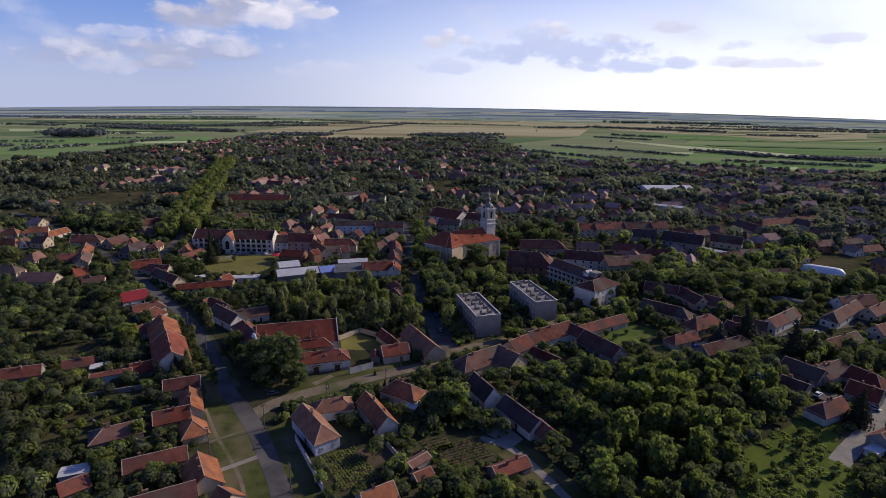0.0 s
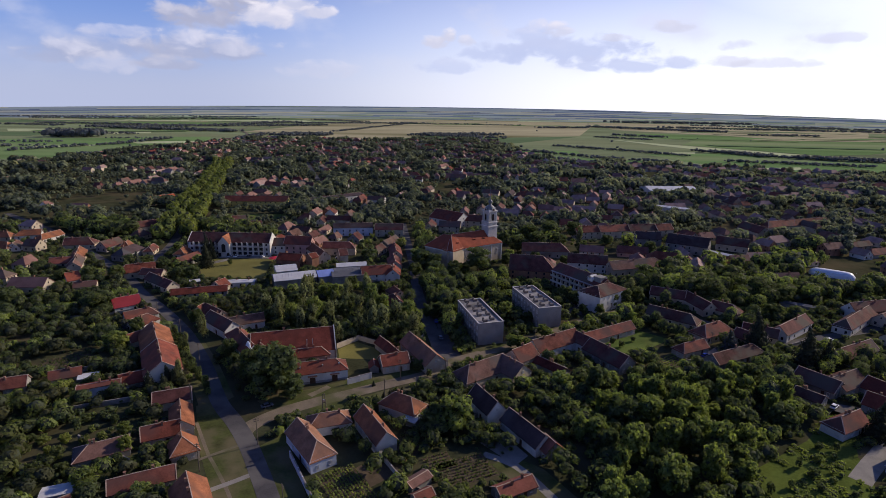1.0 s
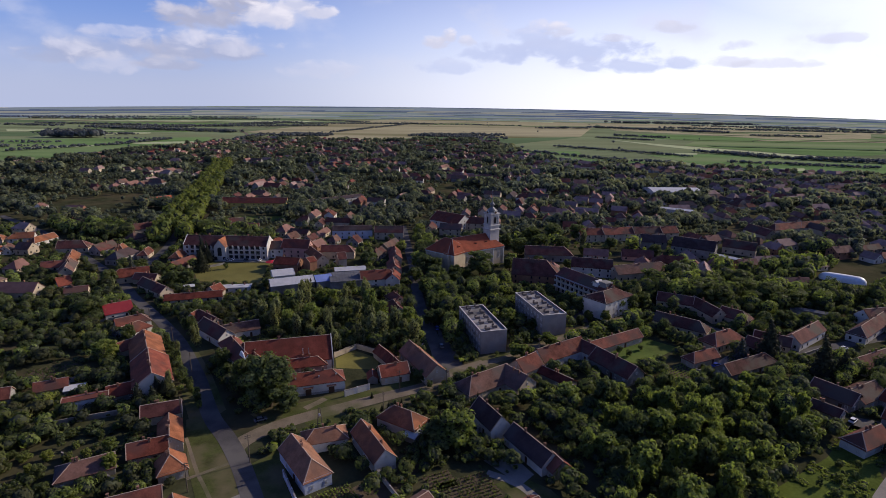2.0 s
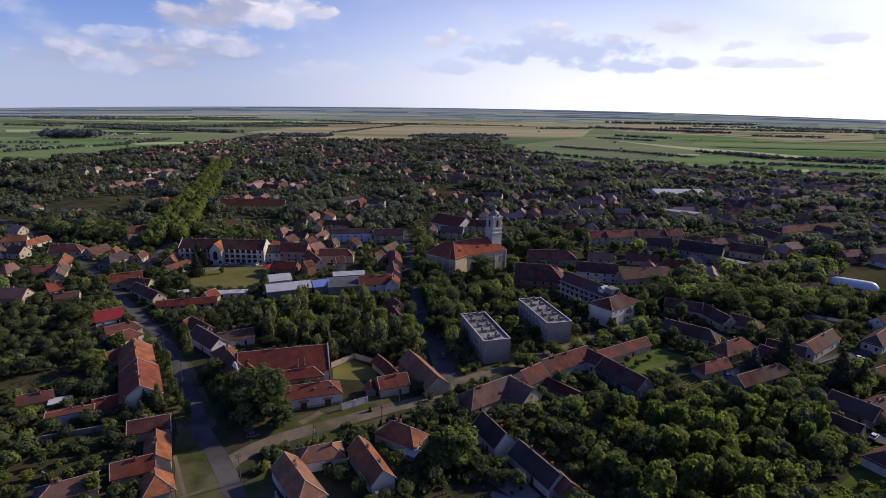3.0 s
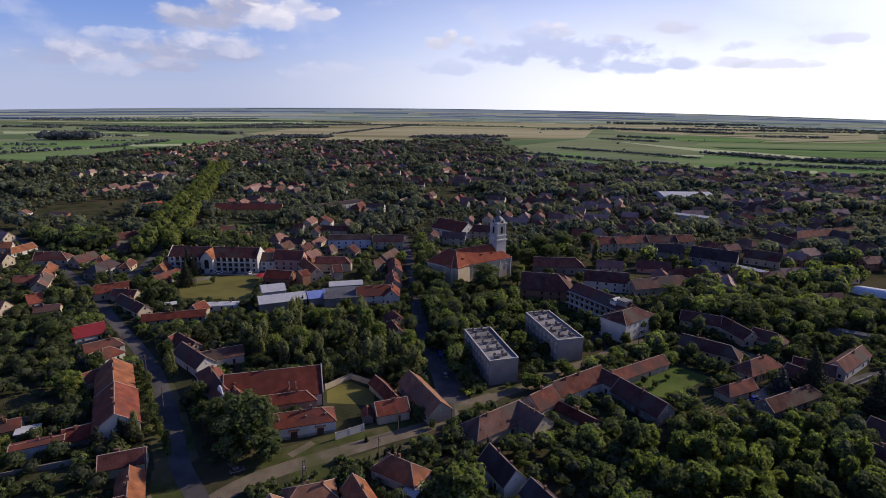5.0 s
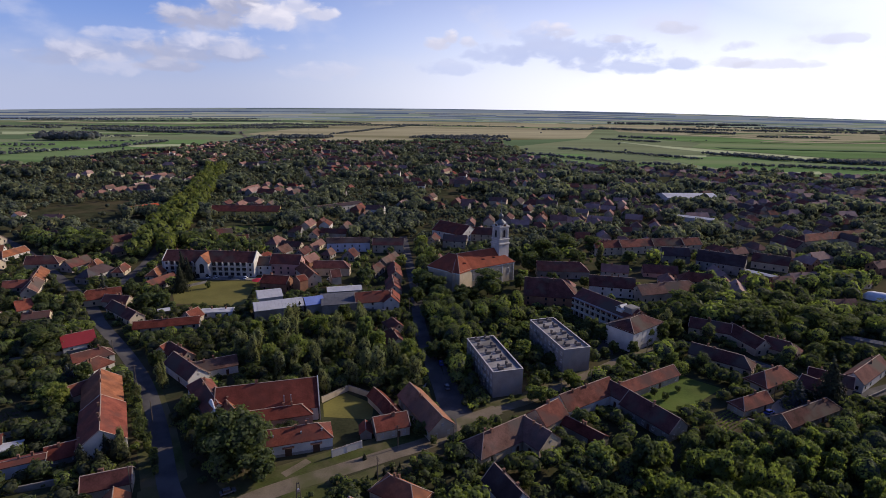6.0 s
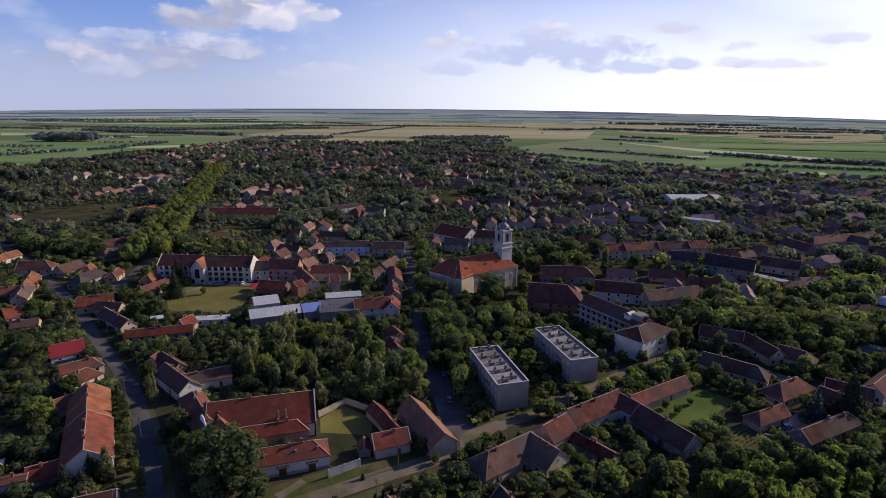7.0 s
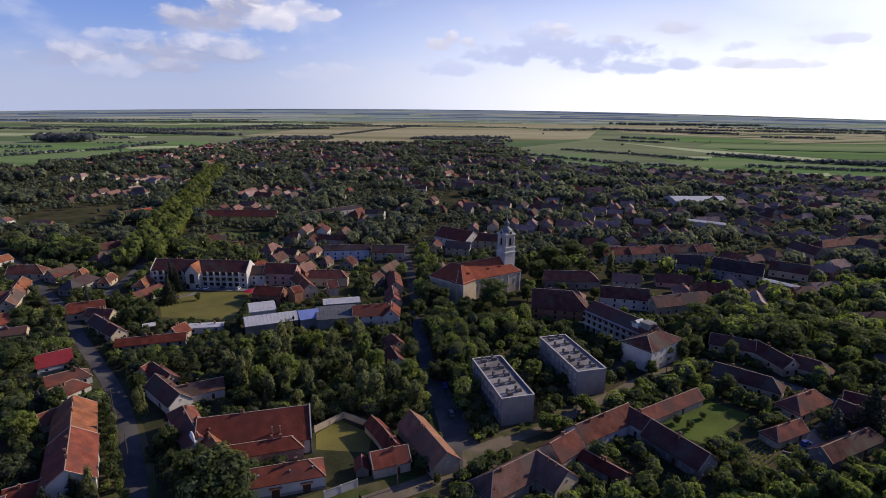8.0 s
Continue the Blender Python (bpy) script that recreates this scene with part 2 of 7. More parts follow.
LAWN = material("lawn_grass", (0.082, 0.122, 0.022), dark=0.55, light=1.35, scale=0.08, fine=1.2, coat=(0.12, 0.14, 0.03), coat_at=0.58, bump=0.4)
VERGE = material("verge_grass", (0.068, 0.078, 0.024), dark=0.5, light=1.4, scale=0.22, fine=1.5, coat=(0.125, 0.108, 0.058), coat_at=0.54, bump=0.4)
LEAF = {
    "oak": leaf_material("broad_leaves", (0.069, 0.087, 0.042), (0.21, 0.275, 0.064)),
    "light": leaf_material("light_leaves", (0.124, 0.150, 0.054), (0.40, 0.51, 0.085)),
    "deep": leaf_material("deep_green_leaves", (0.054, 0.060, 0.038), (0.146, 0.180, 0.050)),
    "birch": leaf_material("drooping_leaves", (0.145, 0.160, 0.080), (0.36, 0.40, 0.13)),
    "avenue": leaf_material("avenue_leaves", (0.120, 0.146, 0.045), (0.333, 0.397, 0.067)),
    # far leaves: distance haze is put into these greyed, lightened colours
    "far": leaf_material("hazed_far_leaves", (0.086, 0.103, 0.070), (0.17, 0.20, 0.10)),
    "farlight": leaf_material("hazed_far_light_leaves", (0.150, 0.172, 0.108), (0.30, 0.34, 0.15)),
    # hedges on the plain: blued and lightened in place of haze
    "hazed_hedge": leaf_material("hazed_hedge_leaves", (0.135, 0.146, 0.162), (0.177, 0.189, 0.179)),
    "spruce": leaf_material("spruce_needles", (0.027, 0.034, 0.027), (0.031, 0.038, 0.022)),
    "bluespruce": leaf_material("blue_spruce_needles", (0.057, 0.071, 0.095), (0.052, 0.066, 0.078)),
}
# far crown cores: inner shade and distance haze both put into the colour
FARCORE = material("hazed_shaded_far_leaves", (0.062, 0.070, 0.058), dark=0.6, light=1.3, scale=0.3, fine=1.0, bump=0.3, spec=0.05)
# hedge cores: inner shade in the colour, blued as well for haze
HEDGECORE = material("hazed_shaded_hedge_leaves", (0.095, 0.115, 0.118), dark=0.7, light=1.2, scale=0.1, fine=0.5, bump=0.0, spec=0.0)
# crown cores: shade between the leaves is put into this darker colour
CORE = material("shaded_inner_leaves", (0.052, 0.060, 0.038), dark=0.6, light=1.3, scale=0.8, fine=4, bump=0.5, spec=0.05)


# ---- building blocks ----
def mesh_of(name, verts, faces, mats, index=None, smooth=False):
    me = bpy.data.meshes.new(name)
    me.from_pydata([tuple(v) for v in verts], [], [tuple(f) for f in faces])
    for m in (mats if isinstance(mats, (list, tuple)) else [mats]):
        me.materials.append(m)
    if index is not None:
        me.polygons.foreach_set("material_index", index)
    if smooth:
        me.polygons.foreach_set("use_smooth", [True] * len(me.polygons))
    me.update()
    return me


def attach(name, me, parent, m=None, label=""):
    ob = new(name, me)
    ob.parent = parent
    if m is not None:
        ob.matrix_basis = m
    return tagged(ob, label)


def part(name, bm, mat, parent, label="", m=None):
    me = bpy.data.meshes.new(name)
    bm.to_mesh(me)
    bm.free()
    me.materials.append(mat)
    return attach(name, me, parent, m, label)


def box_bm(boxes, bevel=0.0):
    """Boxes (cx, cy, z0, sx, sy, sz) in one bmesh."""
    bm = bmesh.new()
    for cx, cy, z0, sx, sy, sz in boxes:
        bmesh.ops.create_cube(bm, size=1, matrix=Matrix.Translation((cx, cy, z0 + sz / 2)) @ Matrix.Diagonal((sx, sy, sz, 1)))
    if bevel:
        bmesh.ops.bevel(bm, geom=bm.edges[:], offset=bevel, segments=1, affect="EDGES")
    return bm


def thing(name, x, y, z, rz, label, category, group=""):
    ob = new(name)
    ob.empty_display_size = 0.5
    ob.matrix_world = pose(x, y, z, 0, 0, rz)
    return tagged(ob, label, category, group)


# ---- window and door meshes shared by all houses (1 m by 1 m, outward is -y) ----
def frame_mesh():
    """One piece: rails, stiles, a middle post, and a sill that stands out."""
    xs, zs = (-0.5, -0.41, -0.03, 0.03, 0.41, 0.5), (-0.56, -0.41, 0.41, 0.5)
    bm = bmesh.new()
    front = {(i, k): bm.verts.new((x, -0.07 if k > 1 else -0.12, z)) for i, x in enumerate(xs) for k, z in enumerate(zs)}
    for i in range(5):
        for k in range(3):
            if not (k == 1 and i in (1, 3)):
                bm.faces.new((front[i, k], front[i + 1, k], front[i + 1, k + 1], front[i, k + 1]))
    edge = [e for e in bm.edges if e.is_boundary]
    made = bmesh.ops.extrude_edge_only(bm, edges=edge)
    for v in made["geom"]:
        if isinstance(v, bmesh.types.BMVert):
            v.co.y = 0.06
    bmesh.ops.recalc_face_normals(bm, faces=bm.faces[:])
    me = bpy.data.meshes.new("window_frame")
    bm.to_mesh(me)
    bm.free()
    me.materials.append(FRAME)
    return me


WINDOW_FRAME = frame_mesh()
PANE = mesh_of("pane", [(-0.45, 0.03, -0.45), (0.45, 0.03, -0.45), (0.45, 0.03, 0.45), (-0.45, 0.03, 0.45), (-0.45, 0.055, -0.45), (0.45, 0.055, -0.45), (0.45, 0.055, 0.45), (-0.45, 0.055, 0.45)], [(0, 1, 2, 3), (7, 6, 5, 4), (0, 4, 5, 1), (1, 5, 6, 2), (2, 6, 7, 3), (3, 7, 4, 0)], GLASS)
PLAIN_WINDOW = mesh_of("window", [(sx, sy, sz) for sy in (-0.06, 0.05) for sx, sz in ((-0.5, -0.5), (0.5, -0.5), (0.5, 0.5), (-0.5, 0.5))], [(0, 1, 2, 3), (0, 4, 5, 1), (1, 5, 6, 2), (2, 6, 7, 3), (3, 7, 4, 0)], GLASS)


def windows(parent, places, detailed=True):
    """places: x, y, z of the centre, turn in degrees (0 looks along -y), width, height."""
    for x, y, z, rz, w, h in places:
        m = pose(x, y, z, 0, 0, rz) @ Matrix.Diagonal((w, 1, h, 1))
        if detailed:
            f = attach("window", WINDOW_FRAME, parent, m)
            attach("pane", PANE, f)
        else:
            attach("window", PLAIN_WINDOW, parent, m)


def door(parent, x, y, rz, w=1.0, h=2.1):
    part("door", box_bm([(0, 0, 0, w, 0.12, h), (0, -0.05, 0.1, w * 0.8, 0.08, h * 0.4), (0, -0.05, h * 0.55, w * 0.8, 0.08, h * 0.38)]), DARKWOOD, parent, m=pose(x, y, 0.05, 0, 0, rz))


def body_bm(L, W, eave, ridge, hips, plinth=True):
    """Walls with their gables; the ridge runs along x."""
    bm = bmesh.new()
    l, w = L / 2, W / 2
    v = [bm.verts.new(p) for p in ((-l, -w, -0.3), (l, -w, -0.3), (l, w, -0.3), (-l, w, -0.3), (-l, -w, eave), (l, -w, eave), (l, w, eave), (-l, w, eave))]
    f = bm.faces.new
    f((v[0], v[1], v[5], v[4])), f((v[2], v[3], v[7], v[6])), f((v[3], v[2], v[1], v[0]))
    a = b = None
    if hips[0] == "0":
        a = bm.verts.new((-l, 0, ridge - 0.1))
        f((v[3], v[0], v[4], a, v[7]))
    else:
        f((v[3], v[0], v[4], v[7]))
    if hips[1] == "0":
        b = bm.verts.new((l, 0, ridge - 0.1))
        f((v[1], v[2], v[6], b, v[5]))
    else:
        f((v[1], v[2], v[6], v[5]))
    return bm


def roof_shape(L, W, eave, ridge, hips, over=0.4):
    slope = (ridge - eave) / (W / 2)
    l, w = L / 2 + over * 0.7, W / 2 + over
    zl = eave - over * slope
    x0 = -l + (w if hips[0] == "1" else 0)
    x1 = l - (w if hips[1] == "1" else 0)
    if x0 > x1 - 0.3:
        mid = (x0 + x1) / 2
        x0, x1 = mid - 0.15, mid + 0.15
    return l, w, zl, x0, x1


def roof_bm(L, W, eave, ridge, hips, over=0.4, thick=0.22):
    l, w, zl, x0, x1 = roof_shape(L, W, eave, ridge, hips, over)
    bm = bmesh.new()
    top = [bm.verts.new(p) for p in ((-l, -w, zl), (l, -w, zl), (l, w, zl), (-l, w, zl), (x0, 0, ridge), (x1, 0, ridge))]
    low = [bm.verts.new((p.co.x, p.co.y, p.co.z - thick)) for p in top]
    f = bm.faces.new
    f((top[0], top[1], top[5], top[4])), f((top[2], top[3], top[4], top[5])), f((top[1], top[2], top[5])), f((top[3], top[0], top[4]))
    f((low[4], low[5], low[1], low[0])), f((low[5], low[4], low[3], low[2])), f((low[5], low[2], low[1])), f((low[4], low[0], low[3]))
    for i in range(4):
        j = (i + 1) % 4
        f((top[j], top[i], low[i], low[j]))
    bm.normal_update()
    return bm


def gable_roof_bm(L, W, eave, ridge, hips, over=0.4, thick=0.22):
    """As roof_bm, with the gable ends left open below the slabs."""
    if hips == "11":
        return roof_bm(L, W, eave, ridge, hips, over, thick)
    l, w, zl, x0, x1 = roof_shape(L, W, eave, ridge, hips, over)
    bm = bmesh.new()
    P = [(-l, -w, zl), (l, -w, zl), (l, w, zl), (-l, w, zl), (x0, 0, ridge), (x1, 0, ridge)]
    top = [bm.verts.new(p) for p in P]
    low = [bm.verts.new((p[0], p[1], p[2] - thick)) for p in P]
    f = bm.faces.new
    faces = [(0, 1, 5, 4), (2, 3, 4, 5)]
    rim = [(0, 1), (2, 3)]
    if hips[1] == "1":
        faces.append((1, 2, 5))
        rim.append((1, 2))
    else:
        rim += [(1, 5), (5, 2)]
    if hips[0] == "1":
        faces.append((3, 0, 4))
        rim.append((3, 0))
    else:
        rim += [(3, 4), (4, 0)]
    for q in faces:
        f([top[i] for i in q])
        f([low[i] for i in reversed(q)])
    for i, j in rim:
        f((top[j], top[i], low[i], low[j]))
    return bm


def ridge_bm(L, W, eave, ridge, hips, over=0.4, rakes=False):
    """A row of cap tiles along the ridge and down the hips."""
    l, w, zl, x0, x1 = roof_shape(L, W, eave, ridge, hips, over)
    lines = [((x0, 0, ridge), (x1, 0, ridge))]
    if hips[0] == "1":
        lines += [((x0, 0, ridge), (-l, s * w, zl)) for s in (-1, 1)]
    if hips[1] == "1":
        lines += [((x1, 0, ridge), (l, s * w, zl)) for s in (-1, 1)]
    if rakes:
        for i, (xr, xe) in enumerate(((x0, -l), (x1, l))):
            if hips[i] == "0":
                lines += [((xr, 0, ridge), (xe, s * w, zl)) for s in (-1, 1)]
    bm = bmesh.new()
    for a, b in lines:
        a, b = Vector(a), Vector(b)
        d = b - a
        m = Matrix.Translation((a + b) / 2) @ d.to_track_quat("X", "Z").to_matrix().to_4x4() @ Matrix.Diagonal((d.length, 0.24, 0.14, 1))
        bmesh.ops.create_cube(bm, size=1, matrix=m)
    return bm


ROOF_WORDS = {"tan": "sun-bleached tan tiled roof", "mauve": "hazed mauve-brown tiled roof", "dusty": "hazed brown tiled roof", "church": "red tiled roof", "orange": "orange tiled roof", "rust": "rust-red tiled roof", "red": "red tiled roof", "redbright": "bright new red roof", "darkred": "dark red tiled roof", "crimson": "crimson metal-tile roof", "brown": "weathered brown tiled roof", "greybrown": "old grey-brown tiled roof", "slate": "dark slate roof", "white": "pale metal roof"}
WALL_WORDS = {"stone": "weathered plaster", "white": "white plaster", "cream": "cream plaster", "pink": "pink plaster", "yellow": "yellow plaster", "grey": "bare grey", "bluewhite": "bluish-white plaster", "brick": "bare brick"}
HAND = []
FOOT = []  # x, y, turn, half length, half width of all that stands on the ground


def clear_of(x, y, r):
    for fx, fy, c, s, hl, hw in FOOT:
        dx, dy = x - fx, y - fy
        if abs(dx) > hl + hw + r or abs(dy) > hl + hw + r:
            continue
        if abs(dx * c + dy * s) < hl + r and abs(-dx * s + dy * c) < hw + r:
            return False
    return True


def hides_roof(x, y, h):
    """Whether a tree would stand right before one of the houses along the streets."""
    d = math.hypot(x, y - 60)
    ux, uy = x / d, (y - 60) / d
    reach = h * d / 100 * 0.8
    q = 4.0
    while q < reach:
        px, py = x + ux * q, y + uy * q
        for fx, fy, c, s, hl, hw in HAND:
            dx, dy = px - fx, py - fy
            if abs(dx) < hl + hw and abs(dy) < hl + hw and abs(dx * c + dy * s) < hl and abs(-dx * s + dy * c) < hw:
                return True
        q += 4.0
    return False


def keep_clear(x, y, rz, L, W):
    FOOT.append((x, y, math.cos(radians(rz)), math.sin(radians(rz)), L / 2, W / 2))


def firewall(parent, L, W, eave, ridge, s):
    """A plastered wall that stands above the roof at one gable (s: -1 or 1)."""
    bm = bmesh.new()
    pts = [(-W / 2 - 0.45, 0), (W / 2 + 0.45, 0), (W / 2 + 0.45, eave + 0.1), (0, ridge + 0.55), (-W / 2 - 0.45, eave + 0.1)]
    a = [bm.verts.new((s * (L / 2 + 0.30), p, z)) for p, z in pts]
    b = [bm.verts.new((s * (L / 2 + 0.62), p, z)) for p, z in pts]
    bm.faces.new(a), bm.faces.new(b[::-1])
    for i in range(5):
        bm.faces.new((a[i], a[(i + 1) % 5], b[(i + 1) % 5], b[i]))
    bmesh.ops.recalc_face_normals(bm, faces=bm.faces[:])
    part("firewall", bm, WALL["white"], parent, "white plastered firewall")


def house(x, y, rz, L, W, eave, ridge, roof="red", wall="white", hips="00", chimneys=2, fine=True, openings=True, seed=None):
    rnd = random.Random(int(x * 31 + y * 17) if seed is None else seed)
    small = L * W < 45
    kind = "shed" if small else "house"
    form = "hipped" if hips == "11" else "half-hipped" if "1" in hips else "gabled"
    storeys = "two-storey " if eave > 5.2 else ""
    h = thing(kind, x, y, 0, rz, f"{WALL_WORDS[wall]} {storeys}{kind} with a {form} {ROOF_WORDS[roof]}", kind, "village houses" if not small else "garden sheds")
    part("wall", body_bm(L, W, eave, ridge, hips), WALL[wall], h)
    r = part("roof", gable_roof_bm(L, W, eave, ridge, hips), ROOF[roof], h, ROOF_WORDS[roof])
    if fine and roof != "white":
        part("ridge_cap", ridge_bm(L, W, eave, ridge, hips, rakes=rnd.random() < 0.6), MORTAR, r)
    fine = fine and math.hypot(x, y - 60) < 215
    if not small:
        for i in range(chimneys):
            cx = (rnd.random() - 0.5) * L * 0.55
            cy = rnd.choice((-0.6, 0.6, 0.0))
            zc = ridge - abs(cy) * (ridge - eave) / (W / 2)
            part("chimney", box_bm([(cx, cy, zc - 0.6, 0.55, 0.55, 1.7), (cx, cy, zc + 1.1, 0.7, 0.7, 0.12)]), CHIMNEY, h)
    if openings and not small:
        rows = [1.65] if eave < 5.2 else [1.6, 4.4] if eave < 8 else [1.6, 4.4, 7.2]
        places = []
        n = max(2, int(L / (3.4 if fine else 4.5)))
        for side in (-1, 1):
            for z in rows:
                for i in range(n):
                    if rnd.random() < 0.2:
                        continue
                    places.append((-L / 2 + L * (i + 0.5) / n, side * (W / 2 + 0.01), z, 0 if side < 0 else 180, 0.95, 1.35))
        k = max(1, int(W / 3.2))
        for end in (0, 1):
            for z in rows:
                for i in range(k):
                    places.append(((L / 2 + 0.01) * (1 if end else -1), -W / 2 + W * (i + 0.5) / k, z, 90 if end else -90, 0.95, 1.35))
            if hips[end] == "0" and ridge - eave > 2.6:
                places.append(((L / 2 + 0.01) * (1 if end else -1), 0, eave + 0.9, 90 if end else -90, 0.7, 0.9))
        windows(h, places, fine)
        if fine:
            door(h, L * 0.5 / n * (1 if n % 2 == 0 else 0) + L / n * 0.5, -W / 2 - 0.02, 0)
    keep_clear(x, y, rz, L, W)
    return h


# ---- trees ----
def leaf_cards(pos, nor, size, rng):
    """A small irregular four-cornered clump of leaves at each place."""
    n = len(pos)
    t = np.cross(nor, rng.normal(size=(n, 3)))
    t /= np.linalg.norm(t, axis=1, keepdims=True) + 1e-9
    b = np.cross(nor, t)
    s = size[:, None] * rng.uniform(0.7, 1.35, (n, 1))
    ring = []
    for ca, sa in ((1, 0), (0.1, 0.75), (-1, 0.1), (-0.1, -0.8)):
        j = rng.uniform(0.75, 1.25, (n, 1))
        ring.append(pos + (t * ca + b * sa) * s * j + nor * s * rng.uniform(-0.18, 0.18, (n, 1)))
    v = np.stack(ring, 1).reshape(-1, 3)
    return v, np.arange(4 * n).reshape(-1, 4)


def fill_mesh(me, v, quads=None, tris=None, index=None):
    """Vertices and faces straight into a mesh."""
    me.vertices.add(len(v))
    me.vertices.foreach_set("co", np.ascontiguousarray(v, np.float32).ravel())
    loops, starts, at = [], [], 0
    for f, k in ((quads, 4), (tris, 3)):
        if f is not None and len(f):
            loops.append(f.ravel())
            starts.append(at + np.arange(len(f)) * k)
            at += f.size
    loops, starts = np.concatenate(loops), np.concatenate(starts)
    me.loops.add(len(loops))
    me.loops.foreach_set("vertex_index", loops.astype(np.int32))
    me.polygons.add(len(starts))
    me.polygons.foreach_set("loop_start", starts.astype(np.int32))
    if index is not None:
        me.polygons.foreach_set("material_index", index.astype(np.int32))
    me.update(calc_edges=True)
    me.validate()


def ball(sub):
    bm = bmesh.new()
    bmesh.ops.create_icosphere(bm, subdivisions=sub, radius=1)
    v = np.array([p.co[:] for p in bm.verts])
    f = np.array([[q.index for q in p.verts] for p in bm.faces])
    bm.free()
    return v, f


BALL1, BALL2 = ball(1), ball(2)


def crown_mesh(name, kind, seed, cards):
    """A crown about 1 m in radius and 2 m high (to be scaled): lobes of leaf clumps round dark cores that carry the
    inner shade.
    """
    rng = np.random.default_rng(seed)
    lobes = []
    if kind == "spruce":
        for i in range(11):
            z = -1 + 2 * i / 10.5
            lobes.append(((rng.normal() * 0.05, rng.normal() * 0.05, z), (0.72 * (1 - (i / 11) ** 1.1) + 0.05, 0.16)))
    elif kind == "birch":
        for i in range(24):
            a, q = rng.uniform(0, 6.28), rng.uniform(0, 1)
            z = rng.uniform(-0.78, 0.78)
            rr = 0.55 * math.sqrt(q) * (1 - 0.75 * max(z, 0))
            lobes.append(((math.cos(a) * rr, math.sin(a) * rr, z), (rng.uniform(0.16, 0.32), rng.uniform(0.25, 0.5))))
    else:
        for i in range(72 if kind == "grand" else 62):
            a, q = rng.uniform(0, 6.28), rng.uniform(0.05, 1)
            z = rng.uniform(-0.72, 0.76)
            rr = 0.74 * math.sqrt(q) * math.sqrt(max(0.08, 1 - z * z))
            s = rng.uniform(0.12, 0.27) if kind == "grand" else rng.uniform(0.11, 0.27)
            lobes.append(((math.cos(a) * rr, math.sin(a) * rr, z), (s, s * rng.uniform(0.75, 1.0))))
    w = np.array([l[1][0] * (l[1][0] + l[1][1]) for l in lobes])
    pick = rng.choice(len(lobes), cards, p=w / w.sum())
    c = np.array([l[0] for l in lobes])[pick]
    r = np.array([l[1] for l in lobes])[pick]
    d = rng.normal(size=(cards, 3))
    d[:, 2] = d[:, 2] * 0.9 + 0.25
    d /= np.linalg.norm(d, axis=1, keepdims=True)
    pos = c + d * np.stack([r[:, 0], r[:, 0], r[:, 1]], 1) * rng.uniform(0.62, 1.34, (cards, 1))
    if kind == "spruce":
        pos[:, 2] -= 0.10 * np.hypot(d[:, 0], d[:, 1])
    nor = d + rng.normal(size=(cards, 3)) * 0.2
    nor /= np.linalg.norm(nor, axis=1, keepdims=True)
    size = np.full(cards, {"spruce": 0.07, "birch": 0.075, "grand": 0.05}.get(kind, 0.08 if cards > 900 else 0.11))
    v, q = leaf_cards(pos, nor, size, rng)
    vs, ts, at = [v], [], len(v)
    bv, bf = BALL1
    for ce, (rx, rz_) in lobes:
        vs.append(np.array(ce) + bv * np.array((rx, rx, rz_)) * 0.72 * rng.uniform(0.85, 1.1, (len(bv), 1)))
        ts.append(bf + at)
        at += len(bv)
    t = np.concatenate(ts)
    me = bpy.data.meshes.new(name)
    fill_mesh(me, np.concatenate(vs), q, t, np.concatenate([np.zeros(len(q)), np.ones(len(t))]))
    return me


def trunk_mesh():
    """A tapered trunk, 1 m high to be scaled, with four limbs."""
    bm = bmesh.new()

    def limb(a, b, r0, r1):
        a, b = Vector(a), Vector(b)
        d = b - a
        m = Matrix.Translation((a + b) / 2) @ d.to_track_quat("Z", "Y").to_matrix().to_4x4()
        bmesh.ops.create_cone(bm, cap_ends=True, segments=7, radius1=r0, radius2=r1, depth=d.length, matrix=m)

    limb((0, 0, -0.05), (0.01, 0, 0.55), 0.045, 0.032)
    limb((0.01, 0, 0.5), (-0.02, 0.02, 1.0), 0.032, 0.008)
    for i in range(4):
        a = i * 1.7
        limb((0.01, 0, 0.40 + 0.07 * i), (math.cos(a) * 0.25, math.sin(a) * 0.25, 0.72 + 0.05 * i), 0.02, 0.006)
    me = bpy.data.meshes.new("trunk")
    bm.to_mesh(me)
    bm.free()
    me.materials.append(BARK)
    return me


TRUNK = trunk_mesh()
CROWNS = {}
for kind, leaf, count, cards in (("grand", "oak", 2, 6000), ("oak", "oak", 5, 2600), ("light", "light", 4, 2600), ("birch", "birch", 3, 1800), ("spruce", "spruce", 2, 1400), ("bluespruce", "bluespruce", 1, 700), ("bush", "oak", 2, 600), ("lightbush", "light", 2, 600)):
    CROWNS[kind] = []
    for i in range(count):
        base = "spruce" if kind == "bluespruce" else kind
        me = crown_mesh("crown", base, 100 * count + i + len(kind) * 7, cards)
        me.materials.append(LEAF[leaf])
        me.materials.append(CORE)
        CROWNS[kind].append(me)
TREE_WORDS = {"grand": ("tall broad old dark green leafy tree", "tree"), "oak": ("broad dark green leafy tree", "tree"), "light": ("light green leafy tree lit by low sun", "tree"), "birch": ("tall drooping grey-green tree", "tree"), "spruce": ("dark conical spruce tree", "tree"), "bluespruce": ("blue-grey spruce tree in a yard", "tree"), "bush": ("rounded dark green garden bush", "bush"), "lightbush": ("light green garden bush", "bush")}
tree_rnd = random.Random(7)


